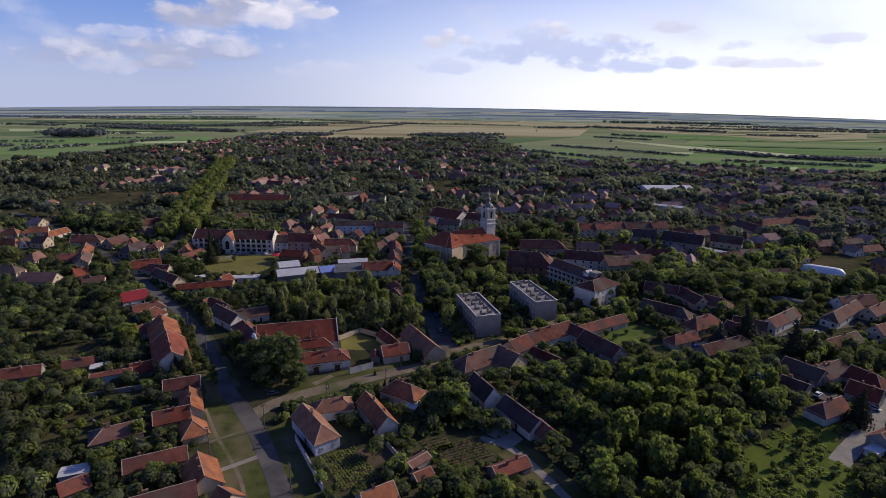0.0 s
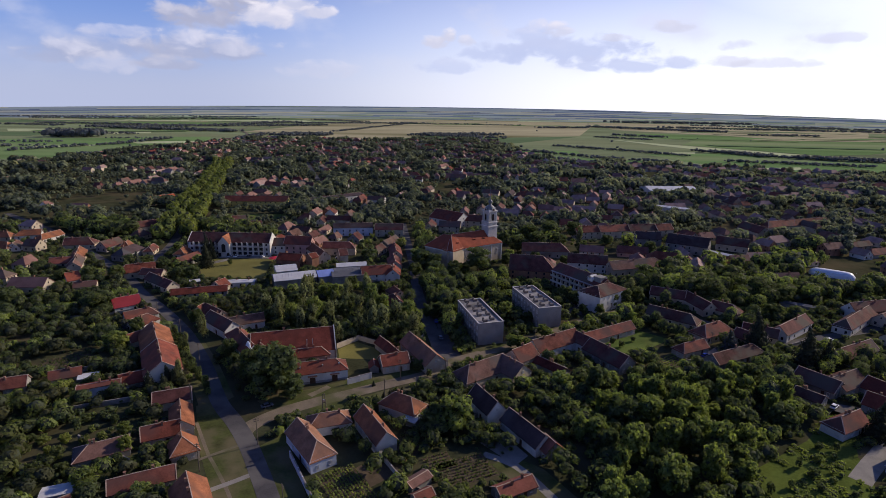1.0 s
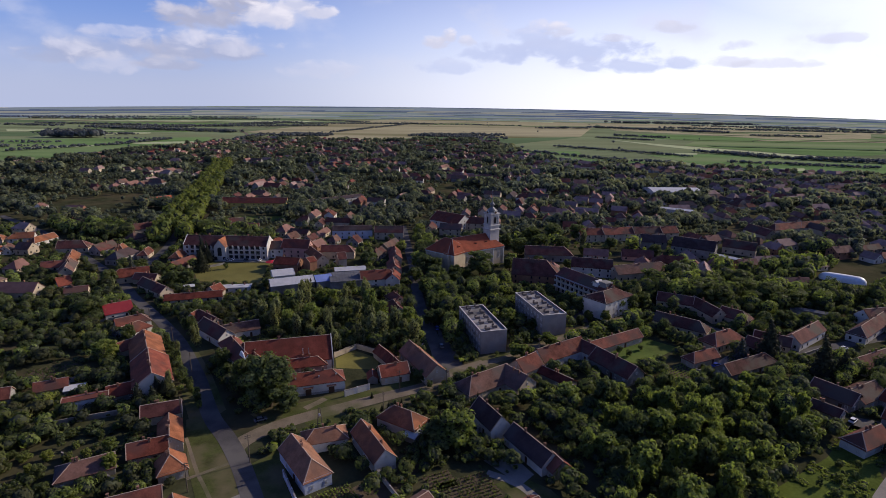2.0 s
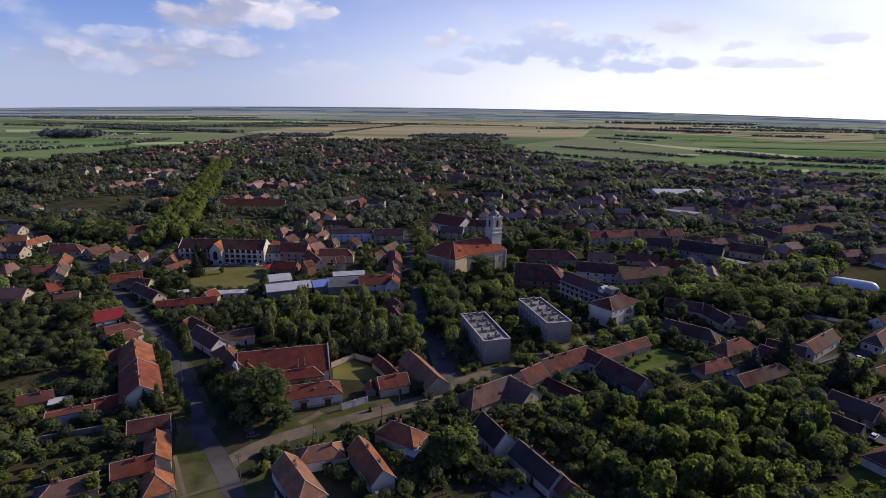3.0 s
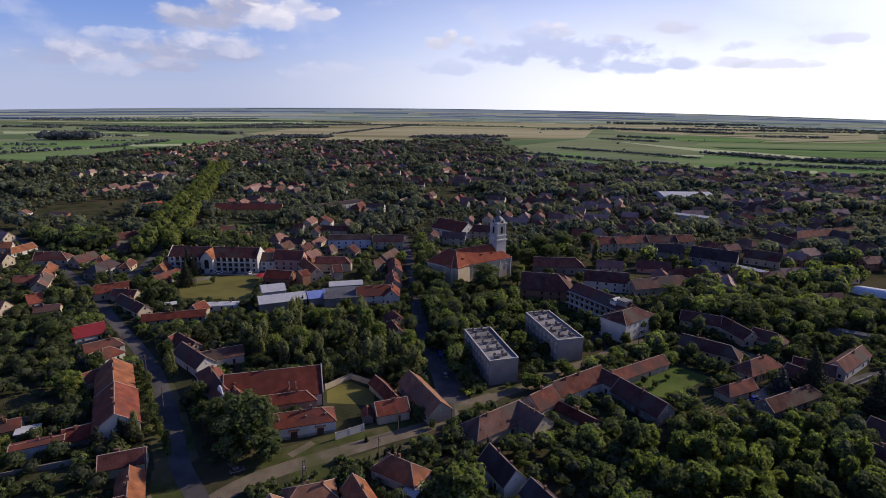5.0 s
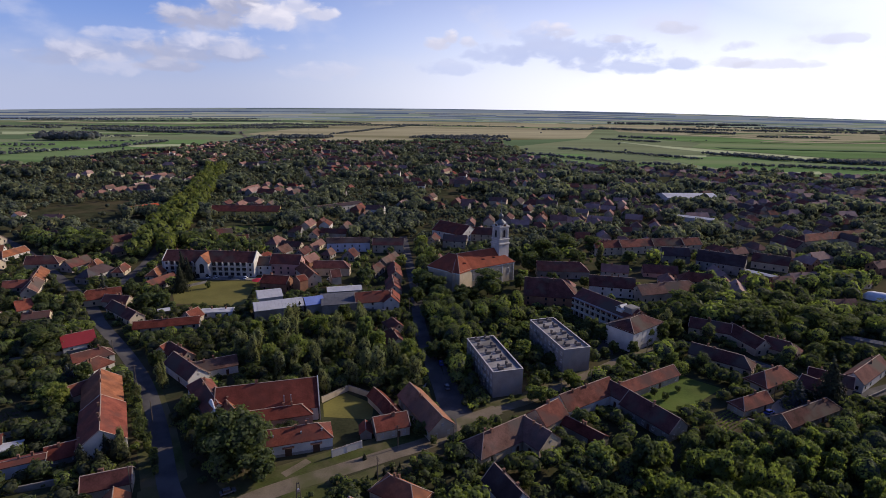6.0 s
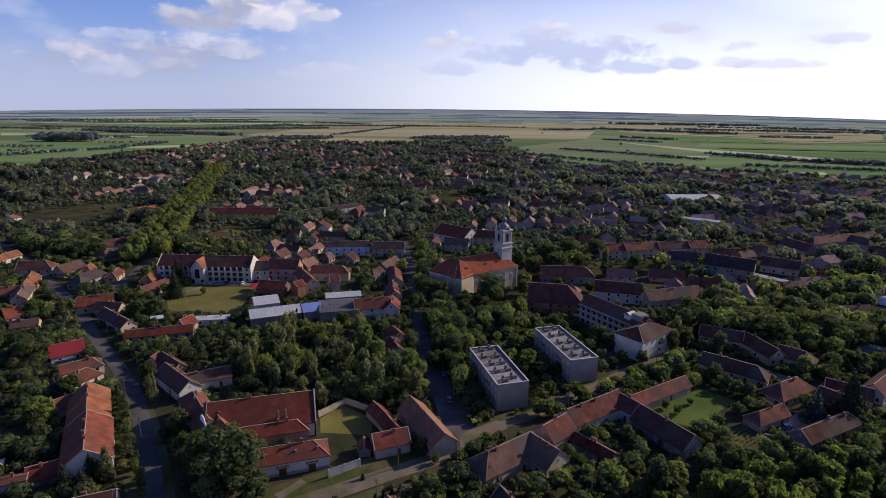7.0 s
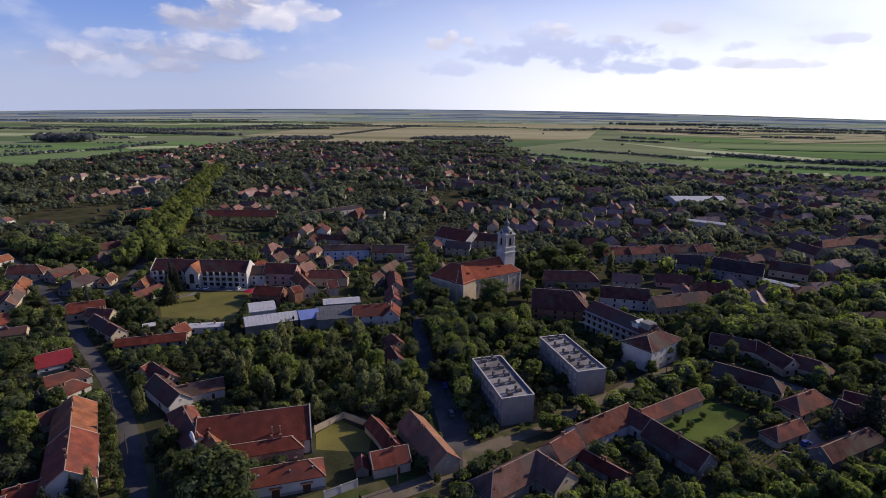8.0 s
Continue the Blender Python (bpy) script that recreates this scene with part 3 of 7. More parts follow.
def tree(x, y, height, radius, kind="oak", stem=0.08):
    """stem: the share of the height below the crown."""
    r = tree_rnd
    kind = "grand" if kind == "oak" and radius > 6.4 else kind
    label, cat = TREE_WORDS[kind]
    if cat == "tree" and kind in ("oak", "light"):
        label = ("tall " if height > 10 else "small " if height < 6 else "") + label
    t = thing(cat, x, y, 0, r.uniform(0, 360), label, cat, "garden bushes" if cat == "bush" else "village trees")
    if cat == "tree":
        attach("trunk", TRUNK, t, Matrix.Diagonal((height * 0.8, height * 0.8, height * 0.9, 1)))
    c0, c1 = height * stem, height
    attach("crown", r.choice(CROWNS[kind]), t, Matrix.Translation((0, 0, (c0 + c1) / 2)) @ Matrix.Diagonal((radius, radius * r.uniform(0.9, 1.1), (c1 - c0) / 2, 1)))
    return t


def woods(name, trees, cards, leaf, label, size=0.3):
    """Many far trees in one mesh: rows of x, y, height, radius."""
    tr = np.array(trees)
    n = len(tr)
    rng = np.random.default_rng(n)
    d = rng.normal(size=(n, cards, 3))
    d[..., 2] = d[..., 2] * 0.8 + 0.35
    d /= np.linalg.norm(d, axis=2, keepdims=True)
    half = tr[:, 2] * 0.42
    axes = np.stack([tr[:, 3], tr[:, 3], half], 1)[:, None]
    mid = np.stack([tr[:, 0], tr[:, 1], tr[:, 2] * 0.58], 1)[:, None]
    lump = 0.84 + 0.2 * np.sin(np.einsum("nck,nk->nc", d, rng.normal(size=(n, 3)) * 2.6)[..., None] + rng.uniform(0, 6, (n, 1, 1))) + 0.1 * np.sin(np.einsum("nck,nk->nc", d, rng.normal(size=(n, 3)) * 5)[..., None])
    pos = (mid + d * axes * lump * rng.uniform(0.85, 1.15, (n, cards, 1))).reshape(-1, 3)
    nor = (d + rng.normal(size=d.shape) * 0.2).reshape(-1, 3)
    nor /= np.linalg.norm(nor, axis=1, keepdims=True)
    v, q = leaf_cards(pos, nor, np.repeat(tr[:, 3] * size, cards), rng)
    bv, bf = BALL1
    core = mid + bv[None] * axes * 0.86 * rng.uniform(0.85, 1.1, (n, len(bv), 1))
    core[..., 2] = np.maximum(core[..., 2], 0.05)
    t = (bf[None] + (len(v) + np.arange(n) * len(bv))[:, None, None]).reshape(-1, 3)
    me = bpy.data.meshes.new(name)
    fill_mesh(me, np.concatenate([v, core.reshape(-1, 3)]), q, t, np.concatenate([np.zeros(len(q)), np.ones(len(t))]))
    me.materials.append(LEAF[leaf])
    me.materials.append(HEDGECORE if leaf == "hazed_hedge" else FARCORE if leaf in ("far", "farlight") else CORE)
    return tagged(new(name, me), label, "trees", kind="stuff")

# ---- ground, fields and roads ----
def flat(name, pts, mat, z, label, category, kind="structure"):
    me = mesh_of(name, [(x, y, z) for x, y in pts] + [(x, y, z - 0.4) for x, y in pts], [tuple(range(len(pts)))] + [((i + 1) % len(pts), i, i + len(pts), (i + 1) % len(pts) + len(pts)) for i in range(len(pts))], mat)
    if me.polygons[0].normal.z < 0:
        me.flip_normals()
    return tagged(new(name, me), label, category, kind=kind)


def strip(name, pts, width, mat, z, label, category, clear=True):
    """A strip of road along a line, with smooth corners."""
    v, f = [], []
    P2 = [Vector(p) for p in pts]
    fine = []
    for i in range(len(P2) - 1):
        p0, p1, p2, p3 = P2[max(i - 1, 0)], P2[i], P2[i + 1], P2[min(i + 2, len(P2) - 1)]
        for k in range(6):
            t = k / 6
            fine.append(0.5 * ((2 * p1) + (p2 - p0) * t + (2 * p0 - 5 * p1 + 4 * p2 - p3) * t * t + (3 * p1 - p0 - 3 * p2 + p3) * t ** 3))
    fine.append(P2[-1])
    for i, p in enumerate(fine):
        d = (fine[min(i + 1, len(fine) - 1)] - fine[max(i - 1, 0)]).normalized()
        n = Vector((-d.y, d.x)) * width / 2
        v += [(*(p - n), z), (*(p + n), z), (*(p - n), z - 0.3), (*(p + n), z - 0.3)]
        if i:
            a, b = 4 * (i - 1), 4 * i
            f += [(a, b, b + 1, a + 1), (a + 2, b + 2, b, a), (a + 1, b + 1, b + 3, a + 3)]
            if clear:
                q = fine[i - 1]
                e = p - q
                m = (p + q) / 2
                keep_clear(m.x, m.y, math.degrees(math.atan2(e.y, e.x)), e.length, width)
    return tagged(new(name, mesh_of(name, v, f, mat)), label, category, kind="structure")


GROUND = material("town_ground", (0.050, 0.053, 0.028), dark=0.45, light=1.5, scale=0.09, fine=0.9, coat=(0.088, 0.074, 0.042), coat_at=0.55, bump=0.6, spec=0.0)
# plain and field colours are lightened to stand in for distance haze
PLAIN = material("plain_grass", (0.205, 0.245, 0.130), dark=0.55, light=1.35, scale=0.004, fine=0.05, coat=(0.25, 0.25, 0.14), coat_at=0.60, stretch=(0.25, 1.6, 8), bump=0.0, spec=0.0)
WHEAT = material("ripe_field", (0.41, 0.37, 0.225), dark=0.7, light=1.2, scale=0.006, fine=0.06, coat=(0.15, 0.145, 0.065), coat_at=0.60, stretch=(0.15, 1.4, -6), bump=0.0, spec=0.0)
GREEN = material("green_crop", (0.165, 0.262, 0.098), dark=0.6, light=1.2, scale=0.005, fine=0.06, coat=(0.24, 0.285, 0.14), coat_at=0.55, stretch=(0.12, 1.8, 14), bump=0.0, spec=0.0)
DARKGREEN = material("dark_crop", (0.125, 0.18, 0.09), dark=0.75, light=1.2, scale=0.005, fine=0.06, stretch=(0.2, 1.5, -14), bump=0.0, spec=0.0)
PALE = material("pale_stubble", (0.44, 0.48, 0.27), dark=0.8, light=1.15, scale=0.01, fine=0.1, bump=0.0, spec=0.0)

MEADOW_GRASS = material("rough_meadow_grass", (0.086, 0.112, 0.026), dark=0.4, light=1.5, scale=0.11, fine=1.1, coat=(0.125, 0.155, 0.035), coat_at=0.6, bump=0.6, spec=0.0)

GABLE_WHITE = material("fresh_white_plaster", (0.78, 0.78, 0.78), dark=0.85, light=1.05, scale=0.4)


def ground_sheet():
    """Flat, a little raised far out where the plain meets the sky."""
    v, f, idx = [], [], []
    radii = [0, 60, 130, 220, 330, 460, 620, 800, 1000, 1250, 1550, 1900, 2300, 2700, 3100, 3500, 3800]
    n = 96
    for r in radii:
        for k in range(n):
            a = 2 * math.pi * k / n
            v.append((r * math.sin(a), 60 + r * math.cos(a), 0.0))
    for i in range(len(radii) - 1):
        for k in range(n):
            q = (k + 1) % n
            f.append((i * n + k, i * n + q, (i + 1) * n + q, (i + 1) * n + k))
    me = mesh_of("ground", v, f, [PLAIN])
    if me.polygons[40].normal.z < 0:
        me.flip_normals()
    tagged(new("ground", me), "flat green grassland plain reaching the horizon", "ground", kind="structure")


ground_sheet()
TOWN = [(-900, 40), (-800, 500), (-748, 850), (-725, 947), (-704, 1080), (-690, 1230), (-660, 1420), (-600, 1560), (-534, 1540), (-412, 1560), (-300, 1560), (-154, 1640), (40, 1640), (78, 1400), (90, 1200), (162, 1060), (289, 1009), (409, 981), (521, 955), (640, 922), (760, 640), (800, 300), (700, 40), (0, -60)]
flat("ground", TOWN, GROUND, 0.03, "dark garden soil and rough grass between the houses", "ground")


def inside(x, y, poly):
    c = False
    for i in range(len(poly)):
        (x1, y1), (x2, y2) = poly[i - 1], poly[i]
        if (y1 > y) != (y2 > y) and x < (x2 - x1) * (y - y1) / (y2 - y1) + x1:
            c = not c
    return c


# distant rim of the plain, woods and fields in bands, haze put into their colours
BACK = [material("hazy_far_wood", (0.11, 0.15, 0.22), dark=0.8, light=1.2, scale=0.004, fine=0.03, bump=0.0, spec=0.0), material("hazy_far_field", (0.235, 0.30, 0.195), dark=0.8, light=1.2, scale=0.004, fine=0.03, bump=0.0, spec=0.0), material("hazy_blue_far_field", (0.27, 0.325, 0.33), dark=0.85, light=1.15, scale=0.004, fine=0.03, bump=0.0, spec=0.0), material("hazy_pale_field", (0.40, 0.41, 0.30), dark=0.85, light=1.15, scale=0.004, fine=0.03, bump=0.0, spec=0.0)]


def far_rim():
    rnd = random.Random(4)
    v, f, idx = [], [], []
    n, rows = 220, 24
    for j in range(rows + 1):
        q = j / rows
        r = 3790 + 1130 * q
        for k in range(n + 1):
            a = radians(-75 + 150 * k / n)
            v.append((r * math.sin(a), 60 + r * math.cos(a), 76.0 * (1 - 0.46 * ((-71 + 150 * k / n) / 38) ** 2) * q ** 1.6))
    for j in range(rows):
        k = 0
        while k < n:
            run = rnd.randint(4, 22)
            # bluer mix in the farther rows, in place of thickening haze
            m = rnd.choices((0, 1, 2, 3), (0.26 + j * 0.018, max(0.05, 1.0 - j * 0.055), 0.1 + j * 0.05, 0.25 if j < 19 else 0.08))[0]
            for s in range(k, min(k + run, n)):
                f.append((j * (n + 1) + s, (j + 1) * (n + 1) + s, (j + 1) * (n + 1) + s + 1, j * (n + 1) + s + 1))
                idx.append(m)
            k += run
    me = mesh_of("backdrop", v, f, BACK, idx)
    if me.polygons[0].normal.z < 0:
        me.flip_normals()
    tagged(new("backdrop", me), "far plain of woods and fields at the horizon, haze in its colours", "backdrop", kind="structure")


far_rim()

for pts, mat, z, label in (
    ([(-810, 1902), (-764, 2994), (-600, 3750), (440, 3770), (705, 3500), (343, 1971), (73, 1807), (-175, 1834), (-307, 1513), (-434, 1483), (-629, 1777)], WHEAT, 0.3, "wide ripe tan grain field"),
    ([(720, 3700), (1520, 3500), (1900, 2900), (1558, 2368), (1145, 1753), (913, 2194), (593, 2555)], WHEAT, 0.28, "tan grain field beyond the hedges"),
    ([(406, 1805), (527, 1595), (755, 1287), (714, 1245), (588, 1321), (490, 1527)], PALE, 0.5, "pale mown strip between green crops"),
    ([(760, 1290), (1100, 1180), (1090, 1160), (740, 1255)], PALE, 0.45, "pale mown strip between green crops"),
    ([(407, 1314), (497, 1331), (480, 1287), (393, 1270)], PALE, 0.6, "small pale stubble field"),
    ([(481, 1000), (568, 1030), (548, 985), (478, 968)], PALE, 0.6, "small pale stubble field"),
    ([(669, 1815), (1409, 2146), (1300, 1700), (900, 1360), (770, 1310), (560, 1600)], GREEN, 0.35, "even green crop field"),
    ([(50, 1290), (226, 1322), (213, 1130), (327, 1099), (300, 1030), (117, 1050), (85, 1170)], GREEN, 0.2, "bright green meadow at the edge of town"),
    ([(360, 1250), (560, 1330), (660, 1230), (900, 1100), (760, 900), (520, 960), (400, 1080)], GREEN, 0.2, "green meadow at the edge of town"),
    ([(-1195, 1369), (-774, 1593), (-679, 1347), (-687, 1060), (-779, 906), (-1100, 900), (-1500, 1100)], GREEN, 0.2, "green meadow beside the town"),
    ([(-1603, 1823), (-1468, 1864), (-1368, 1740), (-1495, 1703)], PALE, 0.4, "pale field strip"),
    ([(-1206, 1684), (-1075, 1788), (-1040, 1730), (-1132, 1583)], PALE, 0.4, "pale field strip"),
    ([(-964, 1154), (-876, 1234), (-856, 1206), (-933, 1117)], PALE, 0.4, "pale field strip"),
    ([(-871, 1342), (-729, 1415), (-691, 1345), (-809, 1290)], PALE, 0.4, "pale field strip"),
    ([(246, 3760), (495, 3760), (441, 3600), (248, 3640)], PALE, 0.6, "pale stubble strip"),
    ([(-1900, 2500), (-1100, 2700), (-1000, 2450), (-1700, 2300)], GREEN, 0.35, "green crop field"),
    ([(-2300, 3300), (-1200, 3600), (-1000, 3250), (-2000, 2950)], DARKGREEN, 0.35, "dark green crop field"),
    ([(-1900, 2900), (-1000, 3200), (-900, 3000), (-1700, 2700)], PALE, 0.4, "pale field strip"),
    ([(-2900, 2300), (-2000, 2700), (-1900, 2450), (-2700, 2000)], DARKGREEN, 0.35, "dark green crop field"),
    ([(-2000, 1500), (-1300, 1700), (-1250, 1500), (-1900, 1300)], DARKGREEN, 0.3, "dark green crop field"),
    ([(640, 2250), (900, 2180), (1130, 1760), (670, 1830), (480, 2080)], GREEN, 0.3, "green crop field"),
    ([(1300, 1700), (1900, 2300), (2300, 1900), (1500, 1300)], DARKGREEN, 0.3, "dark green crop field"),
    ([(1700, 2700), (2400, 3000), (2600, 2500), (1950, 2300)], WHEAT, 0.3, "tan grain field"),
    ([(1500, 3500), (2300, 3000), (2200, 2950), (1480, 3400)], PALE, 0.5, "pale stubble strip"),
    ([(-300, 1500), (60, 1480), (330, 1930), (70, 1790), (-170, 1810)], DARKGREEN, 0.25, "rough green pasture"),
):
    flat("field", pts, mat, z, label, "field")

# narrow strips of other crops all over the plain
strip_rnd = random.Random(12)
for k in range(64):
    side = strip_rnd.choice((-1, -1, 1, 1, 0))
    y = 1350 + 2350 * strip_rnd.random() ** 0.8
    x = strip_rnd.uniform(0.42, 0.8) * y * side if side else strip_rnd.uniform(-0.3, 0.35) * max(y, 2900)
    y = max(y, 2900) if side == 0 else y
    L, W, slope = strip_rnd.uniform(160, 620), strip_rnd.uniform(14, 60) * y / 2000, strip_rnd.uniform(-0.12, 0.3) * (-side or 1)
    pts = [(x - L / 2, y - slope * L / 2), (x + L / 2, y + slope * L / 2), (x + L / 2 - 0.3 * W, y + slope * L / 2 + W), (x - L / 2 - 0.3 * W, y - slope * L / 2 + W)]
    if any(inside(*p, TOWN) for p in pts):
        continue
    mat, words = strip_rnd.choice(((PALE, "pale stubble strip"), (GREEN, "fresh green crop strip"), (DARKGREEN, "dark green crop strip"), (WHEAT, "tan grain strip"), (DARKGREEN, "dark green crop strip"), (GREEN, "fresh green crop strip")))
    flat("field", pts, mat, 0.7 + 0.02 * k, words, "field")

road_words = "worn grey asphalt village street"
strip("road", [(-30, 92), (-38, 107), (-47.5, 123.4), (-51.4, 130.2), (-59.2, 142.2), (-66.7, 153.2), (-75.4, 164.1), (-86.4, 176.3), (-102.7, 199.8), (-123.3, 226.4), (-140.9, 245.4), (-159.9, 263.6), (-179.3, 281.7), (-205, 308), (-262, 356), (-330, 410), (-420, 470)], 5.4, ASPHALT, 0.10, road_words, "road")
strip("road", [(-71, 158), (-69.4, 164), (-63.5, 171.5), (-54.6, 178.4), (-43.9, 185.2), (-30.6, 193.9), (-16.2, 203.3), (-7.9, 213.9), (3.8, 222.8)], 5.8, DIRT, 0.09, "pale gravel village road", "road")
strip("road", [(-12, 205), (-15, 228), (-23, 260), (-31.5, 297), (-40, 350), (-50, 400), (-64, 474)], 5.8, ASPHALT, 0.11, road_words, "road")
strip("road", [(3.8, 222.8), (16.2, 231), (41, 253), (61, 271), (84, 286)], 3.8, DIRT, 0.085, "narrow pale village lane", "road")
strip("road", [(86, 287), (108, 270), (132, 246), (153, 252), (193, 269), (243, 296)], 5.0, ASPHALT, 0.08, road_words, "road")
strip("road", [(-205, 308), (-210, 350), (-222, 392), (-260, 490), (-310, 625), (-370, 785), (-450, 980), (-541, 1271)], 6.0, ASPHALT, 0.09, "avenue between rows of trees", "road")
strip("road", [(-541, 1271), (-640, 1500), (-734, 1748), (-872, 2016), (-924, 2197)], 9.0, DIRT, 0.75, "pale dirt track leaving the town", "road")
strip("road", [(-172, 622), (-180, 645), (-227, 770), (-271, 885), (-330, 1040)], 6.5, ASPHALT, 0.09, "grey street through the far town", "road")
strip("road", [(108, 151), (116, 158.5), (130, 171), (146, 187), (168, 208)], 5.6, PAVING, 0.08, "pale concrete lane", "road")
strip("path", [(3.8, 154.7), (13.1, 149.7), (21.1, 138.6), (26.1, 129.9), (33, 117)], 2.6, PAVING, 0.075, "pale trodden garden path", "path")
flat("verge", [(6, 150), (13, 154), (21, 149), (31, 134), (39, 116), (28, 112), (19, 128), (12, 143)], VERGE, 0.055, "rough grass beside the garden path", "verge")
keep_clear(22, 136, -60, 34, 9)
strip("path", [(-88, 163.5), (-84.1, 158.2), (-76.4, 147.8), (-70.7, 141.2), (-61.3, 129.4), (-52, 114)], 1.0, DIRT, 0.072, "narrow concrete footpath before the houses", "path")
strip("path", [(-59.5, 140.6), (-64, 136.6), (-69, 132.5)], 1.8, PAVING, 0.078, "concrete driveway across the grass", "path")
strip("path", [(-69, 153), (-74, 148.5), (-78, 145)], 1.2, DIRT, 0.078, "concrete crossing to a house door", "path")
strip("path", [(-57, 183), (-54, 187), (-52, 190)], 2.6, DIRT, 0.078, "gravel crossing to a gate", "path")
flat("verge", [(-86, 172), (-90, 170), (-108, 196), (-130, 224), (-127, 230), (-122, 232), (-99, 203), (-83, 180)], VERGE, 0.058, "grass verge with dry patches", "verge")
flat("verge", [(-58, 163), (-60, 166), (-37, 181), (-18, 196), (-15, 193), (-36, 176)], VERGE, 0.054, "grass verge along the gravel road", "verge")
flat("verge", [(-66, 172), (-74, 178), (-50, 193), (-36, 202), (-20, 213), (-13, 215), (-11, 208), (-30, 195), (-44, 186)], VERGE, 0.06, "grass verge along the gravel road", "verge")
flat("lawn", [(-42, 105), (-57, 141), (-63, 153), (-58, 160), (-52, 150), (-40, 128), (-34, 108)], VERGE, 0.062, "mown grass corner beside the street", "lawn")
flat("lawn", [(-46, 114), (-53, 128), (-61, 141), (-69, 154), (-78, 164), (-88, 176), (-93, 173), (-86, 160), (-79, 148), (-72, 138), (-64, 126), (-56, 110)], VERGE, 0.066, "mown grass strip beside the street", "lawn")
flat("lawn", [(-170, 349), (-132, 351), (-124, 310), (-160, 311), (-172, 330)], DRYLAWN, 0.07, "sunlit mown lawn before the villa", "lawn")
flat("lawn", [(51, 233), (71, 257), (87, 245), (66, 226)], LAWN, 0.07, "small square mown lawn", "lawn")
flat("lawn", [(-56.5, 221), (-51, 229.5), (-39, 222.5), (-38, 213), (-54, 213)], DRYLAWN, 0.07, "walled yard lawn", "lawn")
flat("lawn", [(64, 118), (71, 133), (81.6, 154.2), (104.5, 170), (123.5, 189.3), (128, 186), (115, 162.7), (110.6, 148.6), (104, 134), (98, 116)], MEADOW_GRASS, 0.06, "rough sunlit meadow with shrubs", "meadow")
flat("lawn", [(-215, 470), (-172, 478), (-168, 500), (-215, 495)], LAWN, 0.06, "sunlit lawn by the yellow school", "lawn")
flat("yard", [(89, 224), (108, 242), (113, 238), (99, 226)], PAVING, 0.07, "pale paved yard", "yard")
flat("yard", [(-196, 350), (-133, 353), (-132, 358), (-194, 357)], PAVING, 0.08, "paved car park before the villa", "yard")
flat("yard", [(-56, 176), (-44, 186), (-40, 183), (-30, 190), (-27, 186), (-38, 178), (-50, 170)], VERGE, 0.05, "grass strip before the white outbuilding", "verge")
flat("yard", [(-35, 142), (-28, 150), (-20, 160), (-14, 156), (-22, 142), (-28, 136)], SOIL, 0.06, "bare earth yard", "yard")
flat("yard", [(3, 160), (8, 168), (17, 155), (13, 150)], PAVING, 0.06, "paved yard beside the dark house", "yard")
flat("yard", [(-2, 226), (8, 232), (14, 236), (40, 258), (44, 254), (14, 227), (2, 219)], VERGE, 0.05, "worn grass before the apartment blocks", "verge")
flat("yard", [(42, 278), (48, 300), (58, 292), (53, 270)], ASPHALT, 0.06, "asphalt yard between blocks", "yard")
flat("yard", [(120, 186), (128, 194), (140, 190), (132, 182)], ASPHALT, 0.06, "dark paved courtyard", "yard")

flat("yard", [(-12, 209), (-4, 216), (-8, 232), (-15, 250), (-19, 262), (-14, 232)], ASPHALT, 0.065, "worn asphalt forecourt beside the apartment block", "yard")


# ---- walls, plots, poles, cars ----
def garden_wall(x1, y1, x2, y2, h=1.9, wall="grey", t=0.25):
    L = math.hypot(x2 - x1, y2 - y1)
    w = thing("garden_wall", (x1 + x2) / 2, (y1 + y2) / 2, 0, math.degrees(math.atan2(y2 - y1, x2 - x1)), f"{WALL_WORDS[wall]} garden wall with capped top", "wall", "garden walls")
    part("wall", box_bm([(0, 0, -0.2, L, t, h + 0.2)]), WALL[wall], w)
    part("coping", box_bm([(0, 0, h, L + 0.1, t + 0.14, 0.1)]), CONCRETE, w)
    n = max(2, int(L / 4))
    for i in range(n + 1):
        part("pier", box_bm([(-L / 2 + L * i / n, 0, -0.2, 0.4, 0.4, h + 0.38)]), WALL[wall], w)


for a in ((-52, 148, -38, 127, 2.2, "bluewhite"), (-45.5, 192, -38, 197.5, 2.4, "white"), (-57, 222, -50, 231, 2.2, "cream"), (-50, 231, -36, 224, 2.2, "cream"), (-28, 153, -19, 141, 1.6, "white"), (-33, 162, -24, 148, 1.6, "grey"),
          (-160, 345, -172, 330, 1.4, "grey"), (-19, 140, -5, 131, 1.6, "grey"), (3, 176, -2, 169, 1.6, "grey"), (-114, 175, -132, 166, 1.8, "grey"), (-150, 192, -118, 206, 1.8, "grey"), (-118, 151, -95, 141, 1.8, "grey"),
          (-190, 240, -160, 255, 1.6, "grey"), (-230, 262, -188, 276, 1.6, "cream"), (-152, 298, -118, 305, 1.8, "grey"), (163, 397, 184, 374, 3.2, "white"), (86, 222, 104, 214, 1.6, "grey"), (18, 265, 46, 276, 1.6, "cream"), (-10, 300, 25, 300, 1.4, "cream"), (-25, 226, -22, 236, 1.8, "grey"), (-68, 310, -45, 306, 2.2, "grey"), (62, 268, 84, 283, 1.2, "grey"), (128, 236, 150, 250, 1.2, "grey"), (95, 200, 120, 206, 1.6, "grey")):
    garden_wall(*a)


